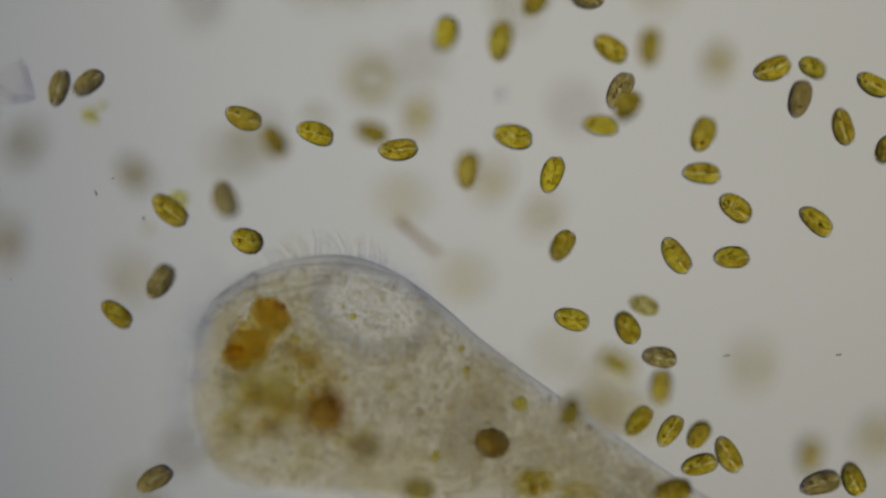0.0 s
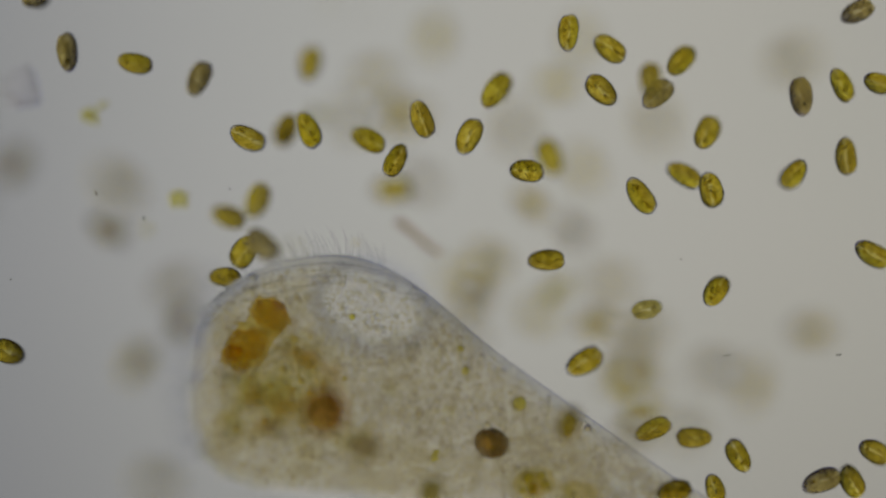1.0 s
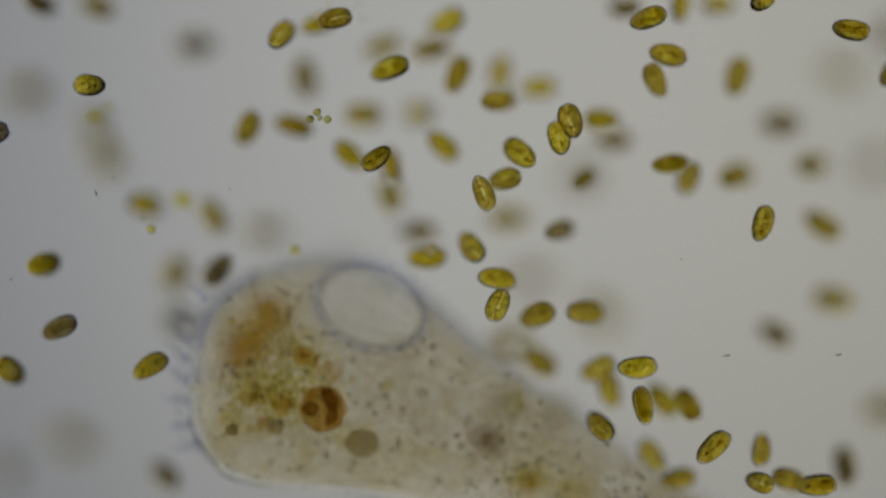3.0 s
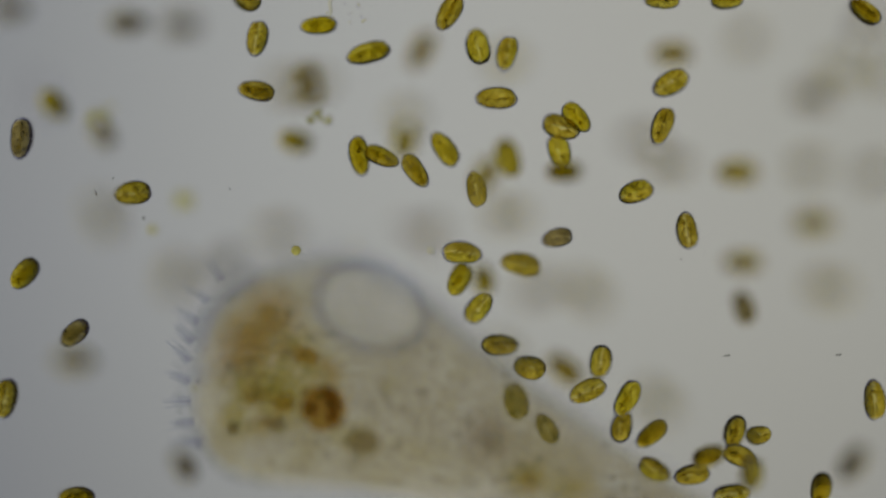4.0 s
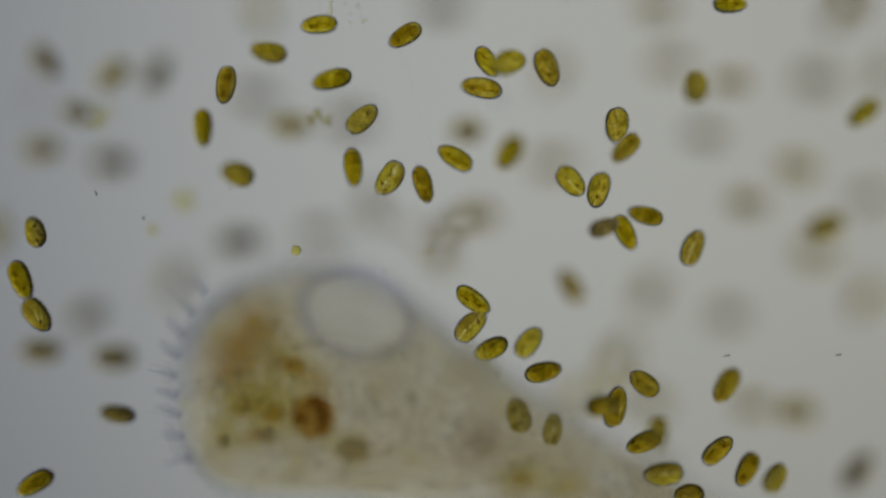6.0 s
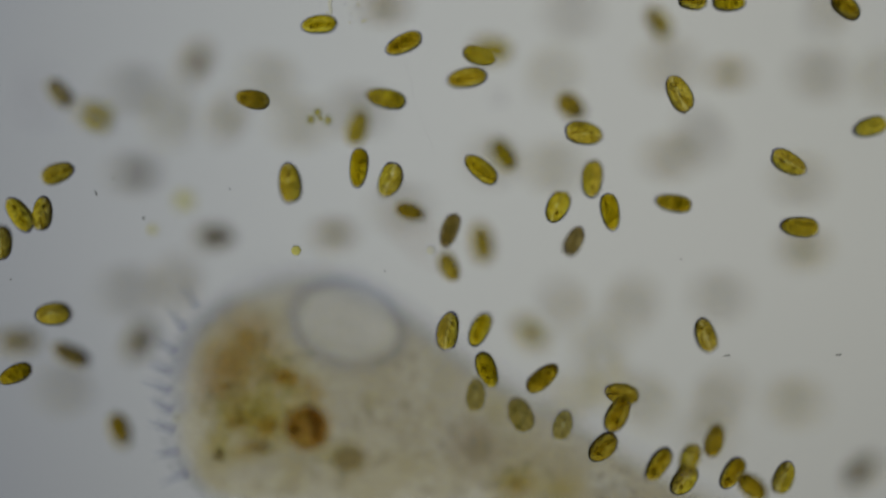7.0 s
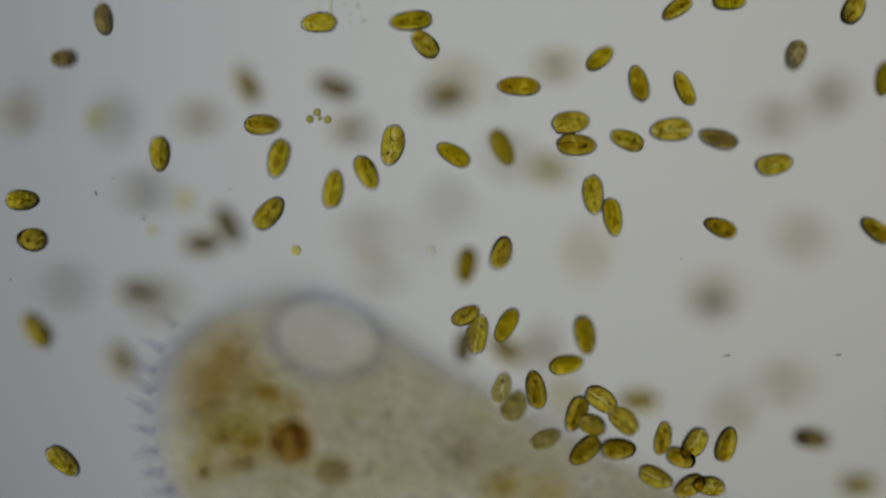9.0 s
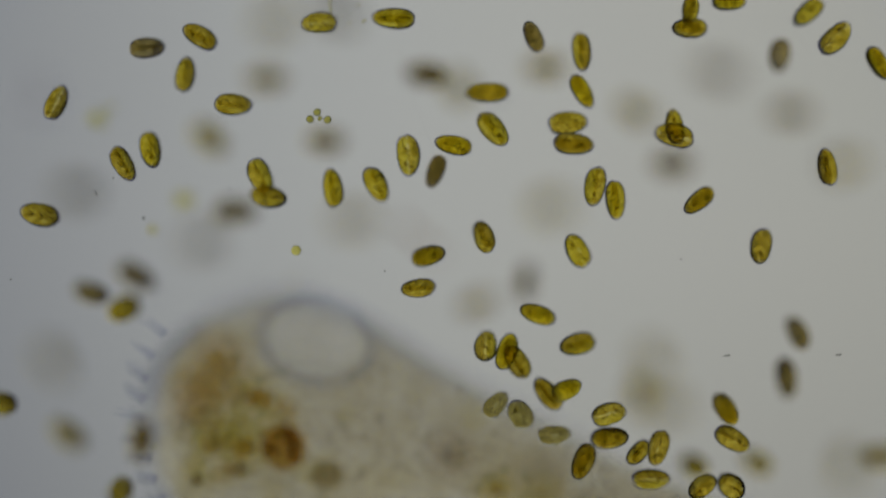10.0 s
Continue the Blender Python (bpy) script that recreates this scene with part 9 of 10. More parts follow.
    walk(alga(90, 0.97), swim((0, 350.9, 14.8, 6.7, -5, -42, -1), (0.5, 344, 14.8, 6.7, -5, -42, 4), (1, 337, 14.8, 6.7, -5, -42, 8), (1.5, 307, 14.8, 6.7, -5, -42, 13), (2, 339, 14.8, 22.7, -5, -42, 18), (2.5, 262.2, 85.1, 5.9, 60, -8, 22), (2.7, 241.4, 54.7, 49.8, 75, 0, 24), (3.8, 212.5, -6.4, 87, 65, -17, 29), (4, 208.3, -9.4, 153.4, 0, 0, 31), (4.5, 206.7, 6.8, 215.5, 0, 0, 36), (5, 208.6, 22.9, 215.5, 0, 0, 40), (5.5, 212.4, 39.3, 183.2, 0, 0, 45), (5.7, 208.6, 31.5, 183.2, 0, 0, 47), (6.8, 225.3, 39.2, 215.5, 0, 0, 52), (7, 243.9, 47.2, 215.5, 0, 0, 53), (7.5, 269.9, 56.7, 118.8, 40, -28, 58), (8, 240.4, 74.1, 215.5, 40, -28, 63), (8.5, 219.4, 93.5, 196.6, 0, 0, 67), (9, 228.9, 89.5, 198.8, 0, 0, 72), (9.5, 238.5, 85.5, 201.1, 0, 0, 77), (10, 238.8, 93.5, 196.6, 0, 0, 82)))
    walk(alga(91, 0.94, "dull"), swim((0, 88.9, 96.6, 136.5, -55, -34, -4), (0.5, 88.9, 54.7, 136.5, -55, -34, -7), (1, 89.7, 12.9, 105, -55, -34, -11), (1.5, 91.7, 13.1, 27.4, -55, -34, -14), (2, 86.7, 14.3, 54.1, 0, -38, -18), (2.5, 84.4, 13.5, 71.9, 0, -38, -22), (2.7, 83.5, 13.2, 81.4, 0, -38, -23), (3.8, 78.5, 11.5, 112.1, 80, -37, -27), (4, 80.9, 8, 76.5, 10, -37, -28), (4.5, 78.1, 7.9, 102.8, 0, -51, -32), (5, 92.1, 8, 81.1, 0, 0, -35), (5.5, 112.7, 16.5, 77.7, -30, 0, -39), (5.7, 113.8, 16.3, 102.8, -120, -21, -40), (6.8, 97.9, 7.5, 102.8, -190, -51, -44), (7, 92.4, 5.6, 99.4, -120, -33, -45), (7.5, 93.8, 23.5, 108.1, -180, -51, -49), (8, 65.3, -7.2, 215.5, -180, -51, -52), (8.5, 39.6, -37.1, 215.5, -180, -51, -56), (9, 14.3, -68.8, 129.4, -100, -29, -60), (9.5, 35.1, -44.9, 215.5, -100, -29, -63), (10, 57.2, -23.1, 165.2, -100, 0, -67)))
    walk(alga(92, 1.05, "yellow"), swim((0, 31.9, -91.2, 136.5, -25, 22, -2), (0.5, 31.9, -49.5, 136.5, -25, 22, -7), (1, 32.2, -7.8, 105, -25, 22, -13), (1.5, 33.2, -8, 0, -25, 22, -19), (2, 41.7, -20.8, 12.6, 10, 39, -24), (2.5, 32.7, -19.7, 5.9, -10, 41, -30), (2.7, 38.5, -22.5, 33, -10, 32, -32), (3.8, 37.4, -13.3, 71.1, -10, 0, -37), (4, 28, -21.2, 135.5, -70, 49, -40), (4.5, 7.2, -28.1, 81.2, -110, 13, -45), (5, 8.4, -20.4, 81.9, -185, 0, -51), (5.5, 0.4, -44.5, 81.2, -170, 22, -56), (5.7, 13.6, -40.5, 80.3, -190, 22, -59), (6.8, 26.2, -33.3, 118.8, -255, 0, -64), (7, 26.1, -57.4, 74.2, -295, 32, -66), (7.5, 6.4, -65.5, 91, -315, 32, -72), (8, 26, -56.5, 81.2, -300, 24, -77), (8.5, 40.5, -54.9, 81.2, -285, 13, -83), (9, 44.9, -54.1, 81.2, -300, 28, -89), (9.5, 69.7, -62.9, 77.7, -370, 38, -94), (10, 66.9, -46.1, 79.4, -380, 28, -100)))
    walk(alga(93, 1.02), swim((0, 122.9, -115.7, -136.5, -180, -14, 18), (0.5, 122.9, -70.1, -136.5, -180, -14, 25), (1, 122.9, -24.5, -136.5, -180, -14, 32), (1.5, 122, -24.3, -110.6, -180, -14, 38), (2, 97.8, -25.9, -36.4, -150, -36, 45), (2.5, 80.1, -43.4, -93.5, -150, -36, 52), (2.7, 60.4, -60.3, -83.1, -150, -36, 54), (3.8, 39.1, -74.3, 87, -145, -38, 61), (4, 40.5, -68.1, 74.9, -180, -28, 64), (4.5, 43.8, -68.7, 70.9, -125, -24, 70), (5, 45.7, -81.8, 75.9, -130, -24, 77), (5.5, 62.1, -78.9, 80.3, -180, -20, 84), (5.7, 68.2, -80.9, 80.3, -160, -20, 86), (6.8, 72.9, -99.7, 83.7, -200, -32, 93), (7, 70.2, -91.3, 96.1, -140, -10, 95), (7.5, 76, -86.5, 101.1, -155, -24, 102), (8, 66.4, -100.5, 84.7, -150, -10, 109), (8.5, 64.5, -103.7, 83, -85, 0, 115), (9, 65.6, -99.7, 84.7, -80, 0, 122), (9.5, 63.3, -94.9, 83, -65, -18, 129), (10, 52.3, -79.5, 92.7, -60, -27, 135)))
    walk(alga(94, 1.09), swim((0, 22, -116.5, 136.5, 40, 45, -12), (0.5, 22, -73.9, 136.5, 40, 45, -16), (1, 22.2, -31.5, 105, 40, 45, -20), (1.5, 22.8, -32.4, 3.4, 40, 45, -24), (2, 41.4, -41, -0.8, -40, 53, -28), (2.5, 50.8, -33.3, 66.1, -5, 28, -32), (2.7, 67.1, -39.7, 71.2, 20, 41, -34), (3.8, 63.3, -66.6, 138.8, 0, 0, -38), (4, 84.9, -84.1, 144.4, -40, 0, -40), (4.5, 109.7, -101, 108.1, -95, 37, -44), (5, 113.3, -102.5, 84.7, -160, 39, -48), (5.5, 123.7, -110.1, 83, -85, 0, -52), (5.7, 123, -111.4, 80.3, -100, 0, -53), (6.8, 121.8, -112.6, 80.3, -105, 0, -57), (7, 123.8, -117, 79.5, -115, 27, -59), (7.5, 109.7, -129.8, 80.3, -145, 24, -63), (8, 129, -134.6, 79.5, -125, 31, -67), (8.5, 129.8, -135.1, 79.5, -145, 34, -71), (9, 124.4, -141.6, 76, -180, 41, -75), (9.5, 123.4, -132.9, 82.8, -175, 31, -79), (10, 118.2, -133.9, 79.3, -175, 35, -83)))
    walk(alga(95, 1.12, "dull"), swim((0, -190.2, -147.2, -136.5, -135, -45, 9), (0.5, -190.2, -100.2, -136.5, -135, -45, 0), (1, -188.6, -52.7, -105, -135, -45, -8), (1.5, -182.8, -51.1, 6.7, -135, -45, -17), (2, -169, -19.5, 29.4, -135, 0, -25), (2.5, -156.7, -5.5, 74.1, -120, -16, -33), (2.7, -158.3, -15.5, 76.5, -130, -34, -37), (3.8, -151.4, -13.6, 211.5, -130, -34, -45), (4, -149, -12.2, 212.6, -130, -34, -49), (4.5, -146.6, -10.7, 215.5, -130, -34, -57), (5, -145.9, -9.4, 174.2, -180, 0, -65), (5.5, -139.7, -1.5, 183.2, -180, 0, -74), (5.7, -137.7, 0.4, 183.2, -180, 0, -77), (6.8, -157.6, 16, 174.2, -140, 0, -86), (7, -158.5, 8.3, 156.3, -180, -41, -89), (7.5, -150.6, 10.2, 156.3, -120, 0, -97), (8, -150.6, 16, 156.3, -180, 0, -106), (8.5, -150.6, 20, 156.3, -180, 0, -114), (9, -150.2, 16.1, 147.3, -240, 0, -122), (9.5, -147, 24, 147.3, -180, -28, -131), (10, -144.7, 25.9, 156.3, -180, 0, -139)))
    walk(alga(96, 1.03), swim((0, 127.3, -167.8, 136.5, 50, -34, -22), (0.5, 127.3, -122.2, 136.5, 50, -34, -31), (1, 127.3, -76.5, 136.5, 50, -34, -39), (1.5, 130.8, -78.6, 43.4, 50, -34, -48), (2, 140.1, -81.9, 2.6, 60, -14, -56), (2.5, 130.1, -95.3, 46.1, 125, 0, -65), (2.7, 139, -104.3, 51.4, 120, 0, -69), (3.8, 145.1, -121.8, 75.5, 45, -25, -77), (4, 147.9, -131, 76.6, 40, -25, -81), (4.5, 147.9, -128.6, 79.5, 45, -20, -89), (5, 143.6, -132.7, 76, 60, -26, -98), (5.5, 132.9, -139.7, 82.1, 20, -28, -106), (5.7, 136.2, -135.4, 91, 20, -24, -110), (6.8, 151.6, -149.9, 76.8, 45, -16, -118), (7, 152.9, -152.9, 75.1, 55, 0, -122), (7.5, 143.2, -152.7, 77.7, 50, -17, -131), (8, 134.7, -149.6, 77.7, -25, -40, -139), (8.5, 134.7, -202.9, 77.7, -25, -40, -148), (9, 127.3, -121.3, 94.4, -40, -33, -156), (9.5, 139.3, -103.8, 82, -85, -21, -165), (10, 135.1, -100.6, 191, -85, -21, -174)))
    walk(alga(97, 1.06), swim((0, -208.9, -169.7, 136.5, 60, 20, -15), (0.5, -208.9, -123.9, 136.5, 60, 20, -24), (1, -210.8, -78.8, 105, 60, 20, -32), (1.5, -216.8, -81.1, 6.7, 60, 20, -41), (2, -243.2, -202, 22.7, 60, 20, -49), (2.5, -240.7, -171.5, 79.4, 0, 38, -58), (2.7, -240.7, -199.9, 89.8, 0, 38, -61), (3.8, -269.2, -172.7, 76.3, -10, 20, -70), (4, -259.1, -175.2, 89.8, 0, 38, -73), (4.5, -259.1, -202, 92.7, 0, 38, -82), (5, -268.8, -97.2, 174.2, 0, 0, -90), (5.5, -268.9, -74.4, 147.3, 0, 0, -99), (5.7, -272.5, -73, 148.5, 0, 0, -102), (6.8, -292.2, -65.7, 155.1, 0, 0, -111), (7, -295.7, -64.4, 156.3, 0, 0, -114), (7.5, -332.9, -64.4, 156.3, 0, 0, -123), (8, -308.1, -117.3, 94.4, 80, 0, -131), (8.5, -338.8, -117.3, 94.4, 80, 0, -140), (9, -269.1, -150.1, 81.9, 140, 0, -148), (9.5, -269.1, -202.6, 81.9, 140, 0, -157), (10, -226.7, -170.1, 118.8, 60, 57, -165)))
    walk(alga(98, 1.00), swim((0, 131.2, -192.8, 136.5, 10, 0, 8), (0.5, 131.2, -181.6, 136.5, 10, 0, 10), (1, 132.4, -126.9, 105, 10, 0, 12), (1.5, 135.8, -130.2, 16.8, 10, 0, 14), (2, 132.4, -133, -113.5, 10, 0, 16), (2.5, 123.4, -130.6, -93.5, 10, 0, 18), (2.7, 111.6, -124.9, 8.3, -30, -35, 19), (3.8, 121.1, -128.7, 73.7, -70, -33, 21), (4, 127.1, -125.5, 73.1, -105, -39, 22), (4.5, 131.5, -125.9, 76, -80, -36, 24), (5, 143.6, -115.3, 94.4, 5, -31, 26), (5.5, 146.7, -99.8, 79.5, -55, -11, 29), (5.7, 144.7, -91.7, 79.5, -40, -31, 29), (6.8, 135.1, -109.8, 118.8, -30, -42, 32), (7, 126.2, -102.3, 91, -10, -34, 32), (7.5, 113.5, -89.4, 174.2, 0, 0, 34), (8, 96.5, -104.5, 82.8, -40, -19, 37), (8.5, 94.3, -105.5, 91, 35, -31, 39), (9, 94.5, -116.6, 79.5, 70, -11, 41), (9.5, 71.1, -111.4, 92.7, 10, -27, 43), (10, 74.6, -102.7, 75.9, -50, 0, 45)))
    walk(alga(99, 0.97), swim((0, 219.5, 222.4, -16.8, 0, 42, -22), (0.5, 219.5, 215.4, -16.8, 0, 42, -13), (1, 219.5, 208.4, -16.8, 0, 42, -4), (1.5, 219.5, 201.3, -16.8, 0, 42, 5), (2, 219.5, 174.1, -0.8, 0, 42, 14), (2.5, 219.5, 170.6, 31, 0, 50, 23), (2.7, 226.2, 170.3, 48.1, 30, 48, 26), (3.8, 226.2, 202.3, 83.7, 30, 48, 35), (4, 207.6, 143.1, 212.6, 30, 48, 39), (4.5, 202.3, 132.5, 215.5, 30, 48, 48), (5, 199.4, 123.3, 174.2, 0, 0, 57), (5.5, 197, 109.3, 183.2, 0, 0, 65), (5.7, 198.9, 113.3, 183.2, 0, 0, 69), (6.8, 197.4, 117.5, 174.2, 0, 0, 78), (7, 197.4, 121.3, 174.2, 0, 0, 81), (7.5, 200.8, 121, 183.2, 0, 0, 90), (8, 201.3, 144.8, 174.2, 0, 0, 99), (8.5, 201.3, 197.4, 174.2, 0, 0, 108), (9, 171, 113.7, 81, -65, 0, 117), (9.5, 170.6, 113.3, 81, -85, 0, 126), (10, 163.8, 86.3, 91, -80, 18, 135)))
    walk(alga(100, 0.92), swim((0, 174.9, 224.6, -52.4, 0, 38, 22), (0.5, 174.9, 217.5, -52.4, 0, 38, 25), (1, 174.9, 210.4, -52.4, 0, 38, 27), (1.5, 174.9, 203.3, -52.4, 0, 38, 30), (2, 174.9, 174.9, -36.4, 0, 38, 33), (2.5, 172.2, 173.4, -2.1, 0, 17, 35), (2.7, 169.9, 167.9, 13.6, 80, 17, 36), (3.8, 169.9, 204.2, 49.2, 80, 17, 39), (4, 155, 176.1, 88.2, 0, 0, 40), (4.5, 164.2, 177.7, 91, 0, 17, 43), (5, 162.1, 177.6, 92.7, 0, 22, 45), (5.5, 162.1, 203.6, 92.7, 0, 22, 48), (5.7, 172.7, 202.7, 80.3, 0, 22, 49), (6.8, 172.7, 175.9, 80.3, 0, 34, 51), (7, 177, 175.4, 81.9, 0, 41, 52), (7.5, 178.6, 175.4, 81.9, 0, 46, 55), (8, 178.6, 175.8, 81.9, 0, 49, 58), (8.5, 170.7, 175.1, 80.3, 10, 22, 60), (9, 165.9, 170.7, 80.3, 35, 5, 63), (9.5, 169.5, 171.9, 80.3, 35, 22, 66), (10, 174.9, 168.2, 91, 80, 31, 68)))
    walk(alga(101, 0.98, "yellow"), swim((0, 99.7, 208, -136.5, 80, 25, -2), (0.5, 99.7, 204.8, -136.5, 80, 25, -3), (1, 99.7, 153.3, -136.5, 80, 25, -4), (1.5, 98.8, 100.9, -105, 80, 25, -4), (2, 96.1, 98.1, 11, 80, 25, -5), (2.5, 82.3, 95.2, 5.9, 110, 0, -6), (2.7, 81.9, 88.8, 29.6, 100, 26, -6), (3.8, 83.8, 68.5, 72.8, 105, 25, -7), (4, 82.6, 69.4, 74, 105, 20, -8), (4.5, 85.3, 60.5, 80.2, 110, 20, -8), (5, 88.9, 52.1, 80.2, 120, 20, -9), (5.5, 90.6, 49.8, 77.6, 135, 0, -10), (5.7, 90.6, 48.9, 78.5, 140, 20, -11), (6.8, 88.9, 40.5, 80.2, 75, 20, -11), (7, 81.3, 30.1, 78.5, 65, 29, -12), (7.5, 68.9, 20.1, 78.5, 65, 20, -13), (8, 75.8, -10.4, 75.1, 85, 0, -13), (8.5, 85.3, -6.5, 215.5, 85, 0, -14), (9, 97.8, -3.1, 215.5, 85, 0, -15), (9.5, 111.3, 0.4, 183.2, 0, 20, -16), (10, 95.4, -1.2, 77.7, -60, 20, -17)))
    walk(alga(102, 0.98), swim((0, 48.9, 168.8, 136.5, -80, 0, -23), (0.5, 48.9, 125.7, 136.5, -80, 0, -17), (1, 48.9, 82.7, 136.5, -80, 0, -11), (1.5, 49.3, 40, 105, -80, 0, -5), (2, 50.8, 41.2, 16, -80, 0, 1), (2.5, 45.5, 40.3, 39.4, -40, 28, 7), (2.7, 45.5, 45.5, 49.8, -20, 43, 9), (3.8, 31.8, 51.5, 143.3, 60, 0, 15), (4, 29.8, 51.4, 148.9, 60, 0, 18), (4.5, 25.2, 62.3, 215.5, 60, 0, 24), (5, 21.1, 74.1, 215.5, 60, 0, 30), (5.5, 17.3, 87.7, 147.3, 20, 0, 36), (5.7, 16.2, 85.1, 138.4, 0, 43, 38), (6.8, 25, 71.7, 215.5, 0, 43, 44), (7, 34.1, 60.2, 215.5, 0, 43, 47), (7.5, 43.3, 48.6, 215.5, 0, 43, 53), (8, 52.8, 37.3, 192.1, 0, 10, 59), (8.5, 34.1, 12.9, 215.5, 0, 10, 65), (9, 16.3, -11.4, 121.4, 80, 0, 71), (9.5, 11.6, -2.8, 92.7, 145, 28, 77), (10, -10.4, -4.8, 78.4, 195, 28, 83)))
    walk(alga(103, 0.94, "dull"), swim((0, -17, 139.4, -136.5, -20, 0, 22), (0.5, -17, 94.5, -136.5, -20, 0, 26), (1, -17, 49.5, -136.5, -20, 0, 30), (1.5, -17, 4.6, -136.5, -20, 0, 34), (2, -16.7, 4.5, -49.8, -20, 0, 38), (2.5, -10.9, 6.5, 3.2, -25, 0, 41), (2.7, -17.7, 12.5, 11, 5, 0, 43), (3.8, -14.7, 13.4, -47.5, 5, 0, 47), (4, -11.2, 13.9, -46.4, 5, 0, 48), (4.5, -7.7, 14.4, -43.5, 5, 0, 52), (5, -4.2, 15, -43.5, 5, 0, 56), (5.5, -0.7, 15.5, -43.5, 5, 0, 60), (5.7, 2.8, 16, -43.5, 5, 0, 62), (6.8, 6, 15.9, 96.1, 70, 0, 66), (7, 4.8, 13.1, 97.8, 70, 0, 67), (7.5, -1.6, 6.8, 92.7, 140, 30, 71), (8, 0.4, 12, 94.4, 125, 21, 75), (8.5, 8.3, 20.3, 113.4, 140, 26, 79), (9, 3.7, 30.8, 215.5, 140, 26, 83), (9.5, -0.7, 42, 215.5, 140, 26, 87), (10, -5.2, 55, 97.8, 70, 19, 91)))
    walk(alga(104, 1.04), swim((0, 13.9, -138.9, 136.5, -40, -40, 20), (0.5, 13.9, -97, 136.5, -40, -40, 20), (1, 13.9, -55.1, 136.5, -40, -40, 20), (1.5, 13.9, -13.1, 136.5, -40, -40, 19), (2, 14.3, -13.5, 59.4, -40, -40, 19), (2.5, 34.8, 0.4, -7.4, 0, -48, 19), (2.7, 19.4, 0.4, 8.3, -30, -43, 19), (3.8, 24.2, 6.8, 98.8, -95, -31, 19), (4, 13.6, -2.8, 76.6, -185, 0, 19), (4.5, -10.4, -29.2, 82.8, -175, -25, 19), (5, 0.8, -41.7, 81.2, -140, -17, 19), (5.5, 17.2, -51.3, 81.2, -120, -17, 18), (5.7, 23.2, -50.9, 81.2, -135, -17, 18), (6.8, 3.6, -71.5, 91, -120, -10, 18), (7, 3.6, -58.1, 81.2, -100, -10, 18), (7.5, 18.3, -29.9, 94.4, -85, -32, 18), (8, 16.4, -40.1, 78.6, -95, -20, 18), (8.5, 20.9, -48.5, 78.6, -80, -15, 18), (9, 24.5, -60.5, 78.6, -100, -4, 17), (9.5, 23.6, -57.5, 91, -75, -41, 17), (10, 30.5, -68.5, 81.2, -95, -50, 17)))
    walk(alga(105, 0.96), swim((0, -355.6, -160.3, 30.1, -80, 48, -12), (0.5, -348.6, -160.3, 30.1, -80, 48, -14), (1, -341.7, -160.3, 30.1, -80, 48, -16), (1.5, -334.8, -160.3, 30.1, -80, 48, -17), (2, -306.2, -160.3, 46.1, -80, 48, -19), (2.5, -336.7, -160.3, 66.1, -80, 48, -21), (2.7, -297.7, -152.7, 175.9, -80, 48, -21), (3.8, -297.7, -151.2, 211.5, -80, 48, -23), (4, -339, -153.3, 89.9, -80, 48, -24), (4.5, -308.2, -153.3, 92.7, -50, 29, -25), (5, -339, -153.3, 92.7, -50, 29, -27), (5.5, -309.9, -172.6, 81.9, 0, 39, -29), (5.7, -309.9, -202.6, 81.9, 0, 39, -29), (6.8, -272.2, -119.3, 215.5, 0, 39, -31), (7, -259.1, -95.9, 215.5, 0, 39, -32), (7.5, -255.5, -75.3, 81.9, 50, 0, -33), (8, -240.1, -97.4, 165.2, 130, 0, -35), (8.5, -228, -86.4, 215.5, 130, 0, -37), (9, -223.1, -78.1, 156.3, 120, 0, -38), (9.5, -218.9, -76.6, 222.5, 120, 0, -40), (10, -265.7, -76.6, 222.5, 120, 0, -42)))
    walk(alga(106, 1.14, "dull"), swim((0, -1.6, 224.2, 65.8, 0, 0, 7), (0.5, -1.6, 217.3, 65.8, 0, 0, 14), (1, -1.6, 210.5, 65.8, 0, 0, 21), (1.5, -1.6, 203.6, 65.8, 0, 0, 27), (2, -1.6, 196.7, 81.8, 0, 0, 34), (2.5, -1.6, 172, 101.8, 0, 0, 41), (2.7, -1.6, 198.7, 112.2, 0, 0, 43), (3.8, -1.6, 198.7, 147.8, 0, 0, 50), (4, 20.1, 198.7, 148.9, 0, 0, 53), (4.5, 20.1, 170.1, 151.8, 0, 31, 60), (5, 20.1, 198.7, 151.8, 0, 31, 66), (5.5, 7.5, 166.1, 215.5, 0, 31, 73), (5.7, 1.4, 165.6, 215.5, 0, 31, 76), (6.8, -4.8, 165.2, 215.5, 0, 31, 83), (7, -17.5, 200.7, 116.1, 0, 31, 85), (7.5, -17.5, 169, 116.1, -70, 55, 92), (8, -17.5, 200.7, 116.1, -70, 55, 99), (8.5, -5.4, 123.1, 215.5, -70, 55, 106), (9, 0.4, 104, 165.2, 0, 0, 112), (9.5, -5.5, 108.5, 147.3, 0, 0, 119), (10, -11.4, 121.5, 147.3, -5, 26, 126)))
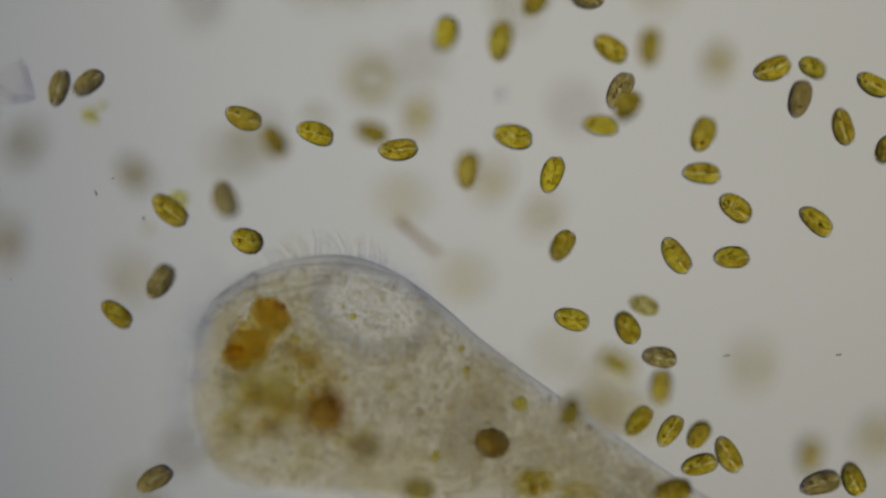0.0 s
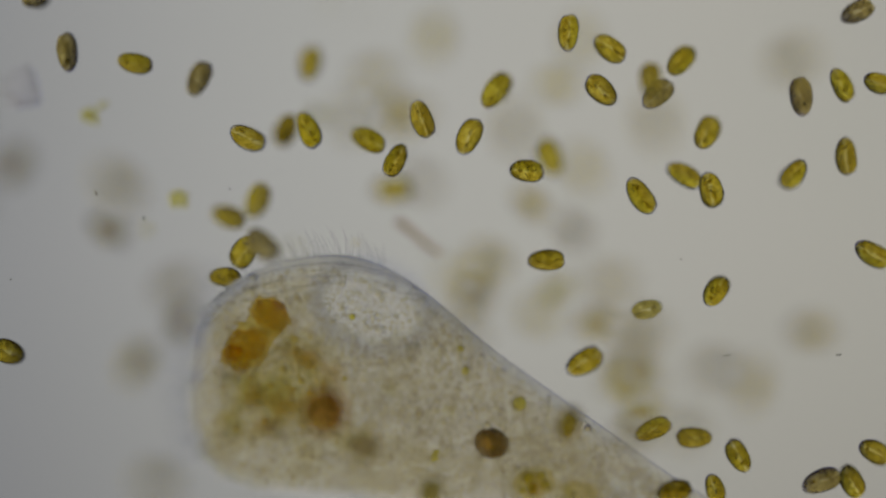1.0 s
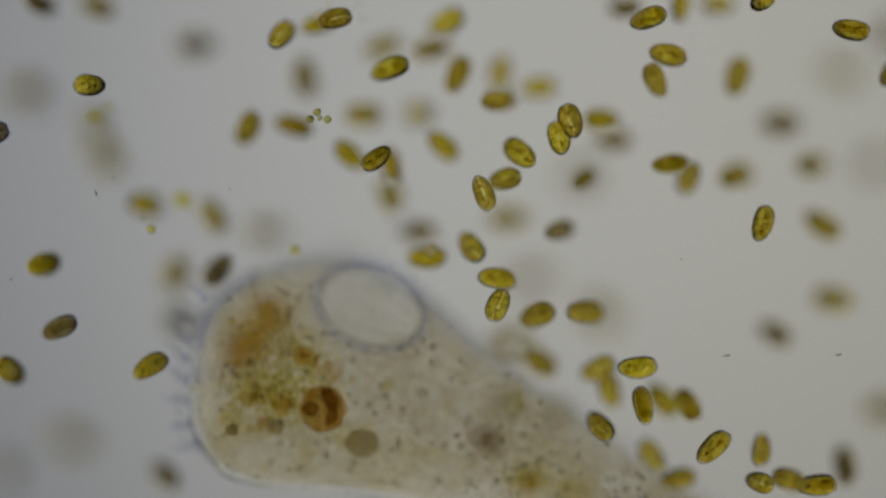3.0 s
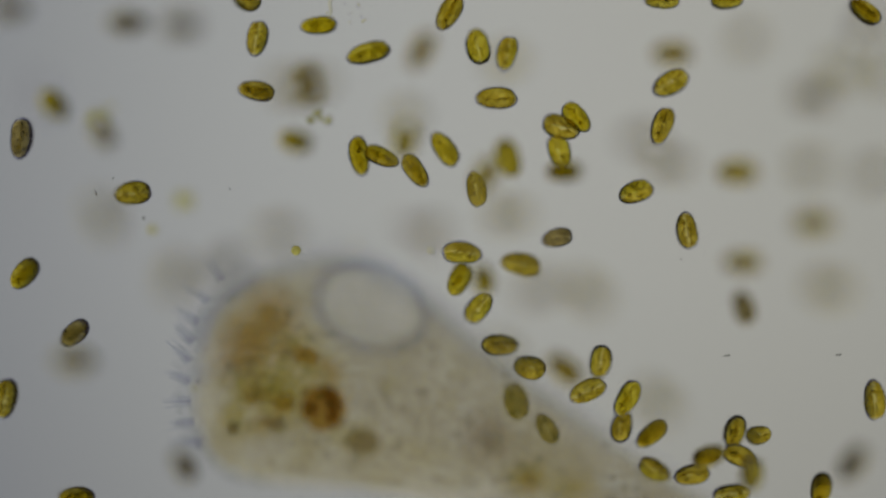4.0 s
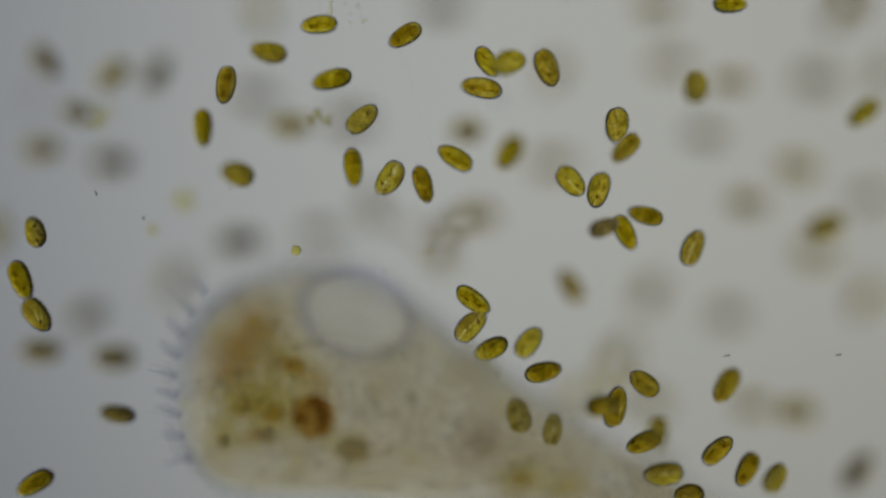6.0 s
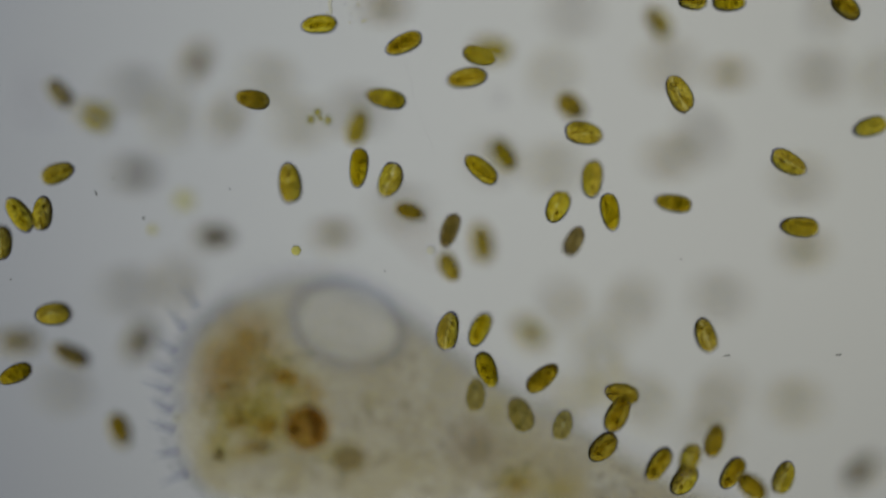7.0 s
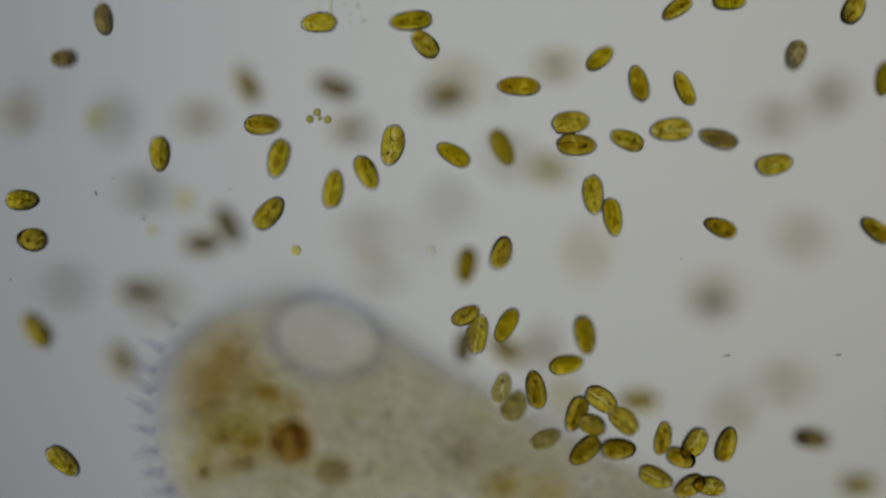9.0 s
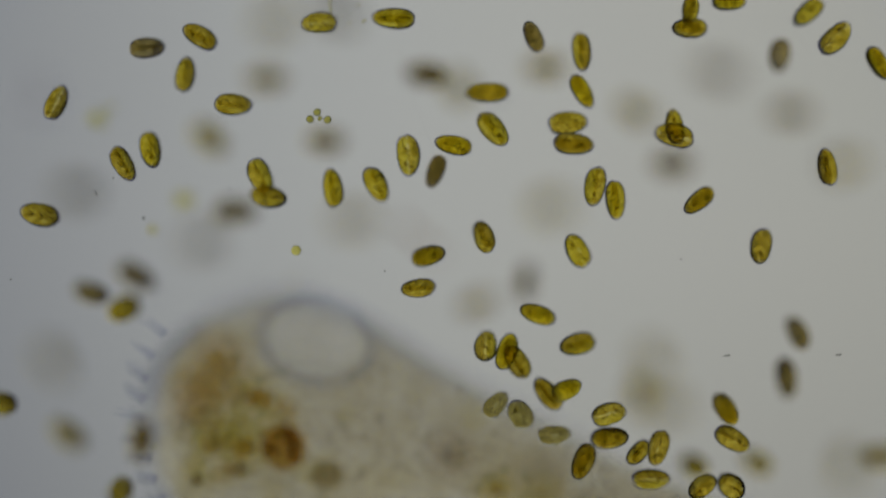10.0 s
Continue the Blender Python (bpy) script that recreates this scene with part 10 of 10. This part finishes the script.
    walk(alga(107, 0.99), swim((0, -81.3, 227.5, 13.4, 0, 0, -16), (0.5, -81.3, 220.6, 13.4, 0, 0, -16), (1, -81.3, 213.6, 13.4, 0, 0, -16), (1.5, -81.3, 206.6, 13.4, 0, 0, -16), (2, -81.3, 199.6, 29.4, 0, 0, -15), (2.5, -81.3, 156.7, 49.4, 0, 0, -15), (2.7, -76.5, 154.3, 58.2, 10, -27, -15), (3.8, -76.5, 201.7, 93.8, 10, -27, -15), (4, -168.9, 196.9, 180.3, 10, -27, -15), (4.5, -168.9, 161.9, 183.2, 0, -14, -15), (5, -168.9, 196.9, 183.2, 0, -14, -15), (5.5, -228.3, 136.4, 138.4, 0, -44, -15), (5.7, -227.3, 129.9, 151.8, 60, 0, -14), (6.8, -242.1, 92.3, 165.2, -30, 0, -14), (7, -242.8, 92.6, 156.3, -30, 0, -14), (7.5, -244.4, 71.2, 86.3, -50, -17, -14), (8, -230.8, 53.8, 129.4, -50, -32, -14), (8.5, -335.5, 95.3, 129.4, -50, -32, -14), (9, -293.4, 93.8, 183.2, -100, -14, -14), (9.5, -274, 86, 183.2, -180, 0, -13), (10, -274.1, 103.8, 79.4, -115, -14, -13)))
    walk(alga(108, 1.03), swim((0, -195.1, -192.8, 136.5, -195, 21, -21), (0.5, -195.1, -192.8, 136.5, -195, 21, -12), (1, -195.1, -159.6, 136.5, -195, 21, -3), (1.5, -195.1, -114.6, 136.5, -195, 21, 6), (2, -196.9, -70.3, 121, -195, 21, 14), (2.5, -202.5, -72.3, 42.7, -195, 21, 23), (2.7, -204.7, -85.5, 48.1, -280, 7, 26), (3.8, -232.4, -70, 161.2, -360, 0, 35), (4, -255.2, -77.6, 171.3, -360, 0, 39), (4.5, -296.8, -93.8, 81.9, -300, 0, 47), (5, -340, -93.8, 81.9, -300, 0, 56), (5.5, -340, -93.8, 81.9, -300, 0, 65), (5.7, -340.6, -85.4, 75.9, -300, 0, 68), (6.8, -299.6, -85.4, 75.9, -325, 29, 77), (7, -302.9, -88.5, 80.3, -335, 36, 81), (7.5, -303.9, -82.6, 129.4, -400, 33, 89), (8, -305.1, -80.5, 138.4, -400, 33, 98), (8.5, -306.3, -78.3, 147.3, -360, 0, 107), (9, -333.8, -78.3, 147.3, -360, 0, 116), (9.5, -282.4, -117.2, 75.9, -335, 21, 124), (10, -260.4, -129, 156.3, -400, 0, 133)))
    walk(alga(109, 0.93), swim((0, -324.7, 108.2, 136.5, -180, 0, 18), (0.5, -324.7, 108.2, 136.5, -180, 0, 13), (1, -324.7, 108.2, 136.5, -180, 0, 8), (1.5, -324.7, 108.2, 136.5, -180, 0, 2), (2, -324.7, 108.2, 152.5, -180, 0, -3), (2.5, -324.7, 108.2, 172.5, -180, 0, -8), (2.7, -286.2, 108.2, 182.9, -180, 0, -10), (3.8, -292.5, 110.5, 143.3, -180, 0, -15), (4, -333.8, 110.5, 144.5, -180, 0, -17), (4.5, -260.7, 106.5, 151.8, -210, 0, -22), (5, -259.1, 107.7, 174.2, -180, 0, -27), (5.5, -331.2, 70.7, 174.2, -180, 0, -33), (5.7, -277.5, 70.4, 187.6, -180, 0, -35), (6.8, -278.8, 56.7, 96.1, -180, -39, -40), (7, -272, 53.5, 96.1, -160, -22, -42), (7.5, -275.1, 53.1, 92.7, -180, -16, -47), (8, -272.6, 49.7, 82.8, -190, 0, -52), (8.5, -276.4, 46.3, 91, -280, -11, -57), (9, -339.1, 46.3, 91, -280, -11, -62), (9.5, -302.4, 122.3, 147.3, -360, 0, -67), (10, -331.8, 122.3, 147.3, -360, 0, -73)))
    walk(alga(110, 0.86, "dull"), swim((0, -324.7, 85, 136.5, -60, 0, -3), (0.5, -324.7, 85, 136.5, -60, 0, -6), (1, -324.7, 85, 136.5, -60, 0, -8), (1.5, -324.7, 85, 136.5, -60, 0, -11), (2, -324.7, 85, 152.5, -60, 0, -13), (2.5, -288.1, 85, 172.5, -60, 0, -16), (2.7, -238.2, 85, 182.9, -60, 0, -17), (3.8, -242.8, 86.6, 152.3, -60, 0, -19), (4, -236.8, 80.8, 153.4, -60, 0, -20), (4.5, -233.7, 56.9, 174.2, 0, 0, -23), (5, -251.9, 68.9, 165.2, 0, 0, -25), (5.5, -244.1, 88.4, 165.2, 0, 0, -28), (5.7, -248, 92.3, 165.2, 0, 0, -29), (6.8, -265.7, 103.3, 121.4, -70, 0, -32), (7, -268.7, 109.2, 124.1, -50, 0, -33), (7.5, -264.3, 109.3, 183.2, 0, 0, -35), (8, -272, 119.1, 183.2, 0, 0, -38), (8.5, -268.2, 131.7, 156.3, -60, 0, -40), (9, -267.5, 134.2, 102.8, 0, -42, -43), (9.5, -267.5, 199.5, 102.8, 0, -42, -45), (10, -267.5, 206.4, 102.8, 0, -42, -48)))
    walk(alga(111, 1.11), swim((0, -350.5, 32.8, -136.5, -15, 42, -6), (0.5, -350.5, 32.8, -136.5, -15, 42, -4), (1, -350.5, 32.8, -136.5, -15, 42, -2), (1.5, -350.5, 32.8, -136.5, -15, 42, 1), (2, -317.1, 32.8, -120.5, -15, 42, 3), (2.5, -268.4, 32.8, -100.5, -15, 42, 5), (2.7, -217.8, 32.5, -58.6, -15, 42, 6), (3.8, -211.3, 31.5, 87, -15, 42, 8), (4, -219.2, 39.5, 89.8, 5, 40, 9), (4.5, -194.7, 56.3, 94.4, -15, 39, 11), (5, -207.9, 65.3, 101.1, -50, 42, 14), (5.5, -201.9, 65, 116.1, -30, 34, 16), (5.7, -179.9, 60.6, 118.8, -20, 53, 17), (6.8, -107.1, 44.5, 74.2, -65, 19, 19), (7, -108.7, 46.9, 74.2, -85, 19, 20), (7.5, -101.5, 42.9, 72.6, -75, 0, 22), (8, -106.8, 56.6, 74.2, -75, 0, 24), (8.5, -116.7, 35.4, 74.2, -120, 19, 27), (9, -123.4, 25.3, 79.3, -135, 25, 29), (9.5, -120.1, 31.3, 71.7, -165, 21, 31), (10, -124.1, 37.3, 71.7, -195, 35, 33)))


build_setting()
ANIMALCULE = build_animalcule()
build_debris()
motions()
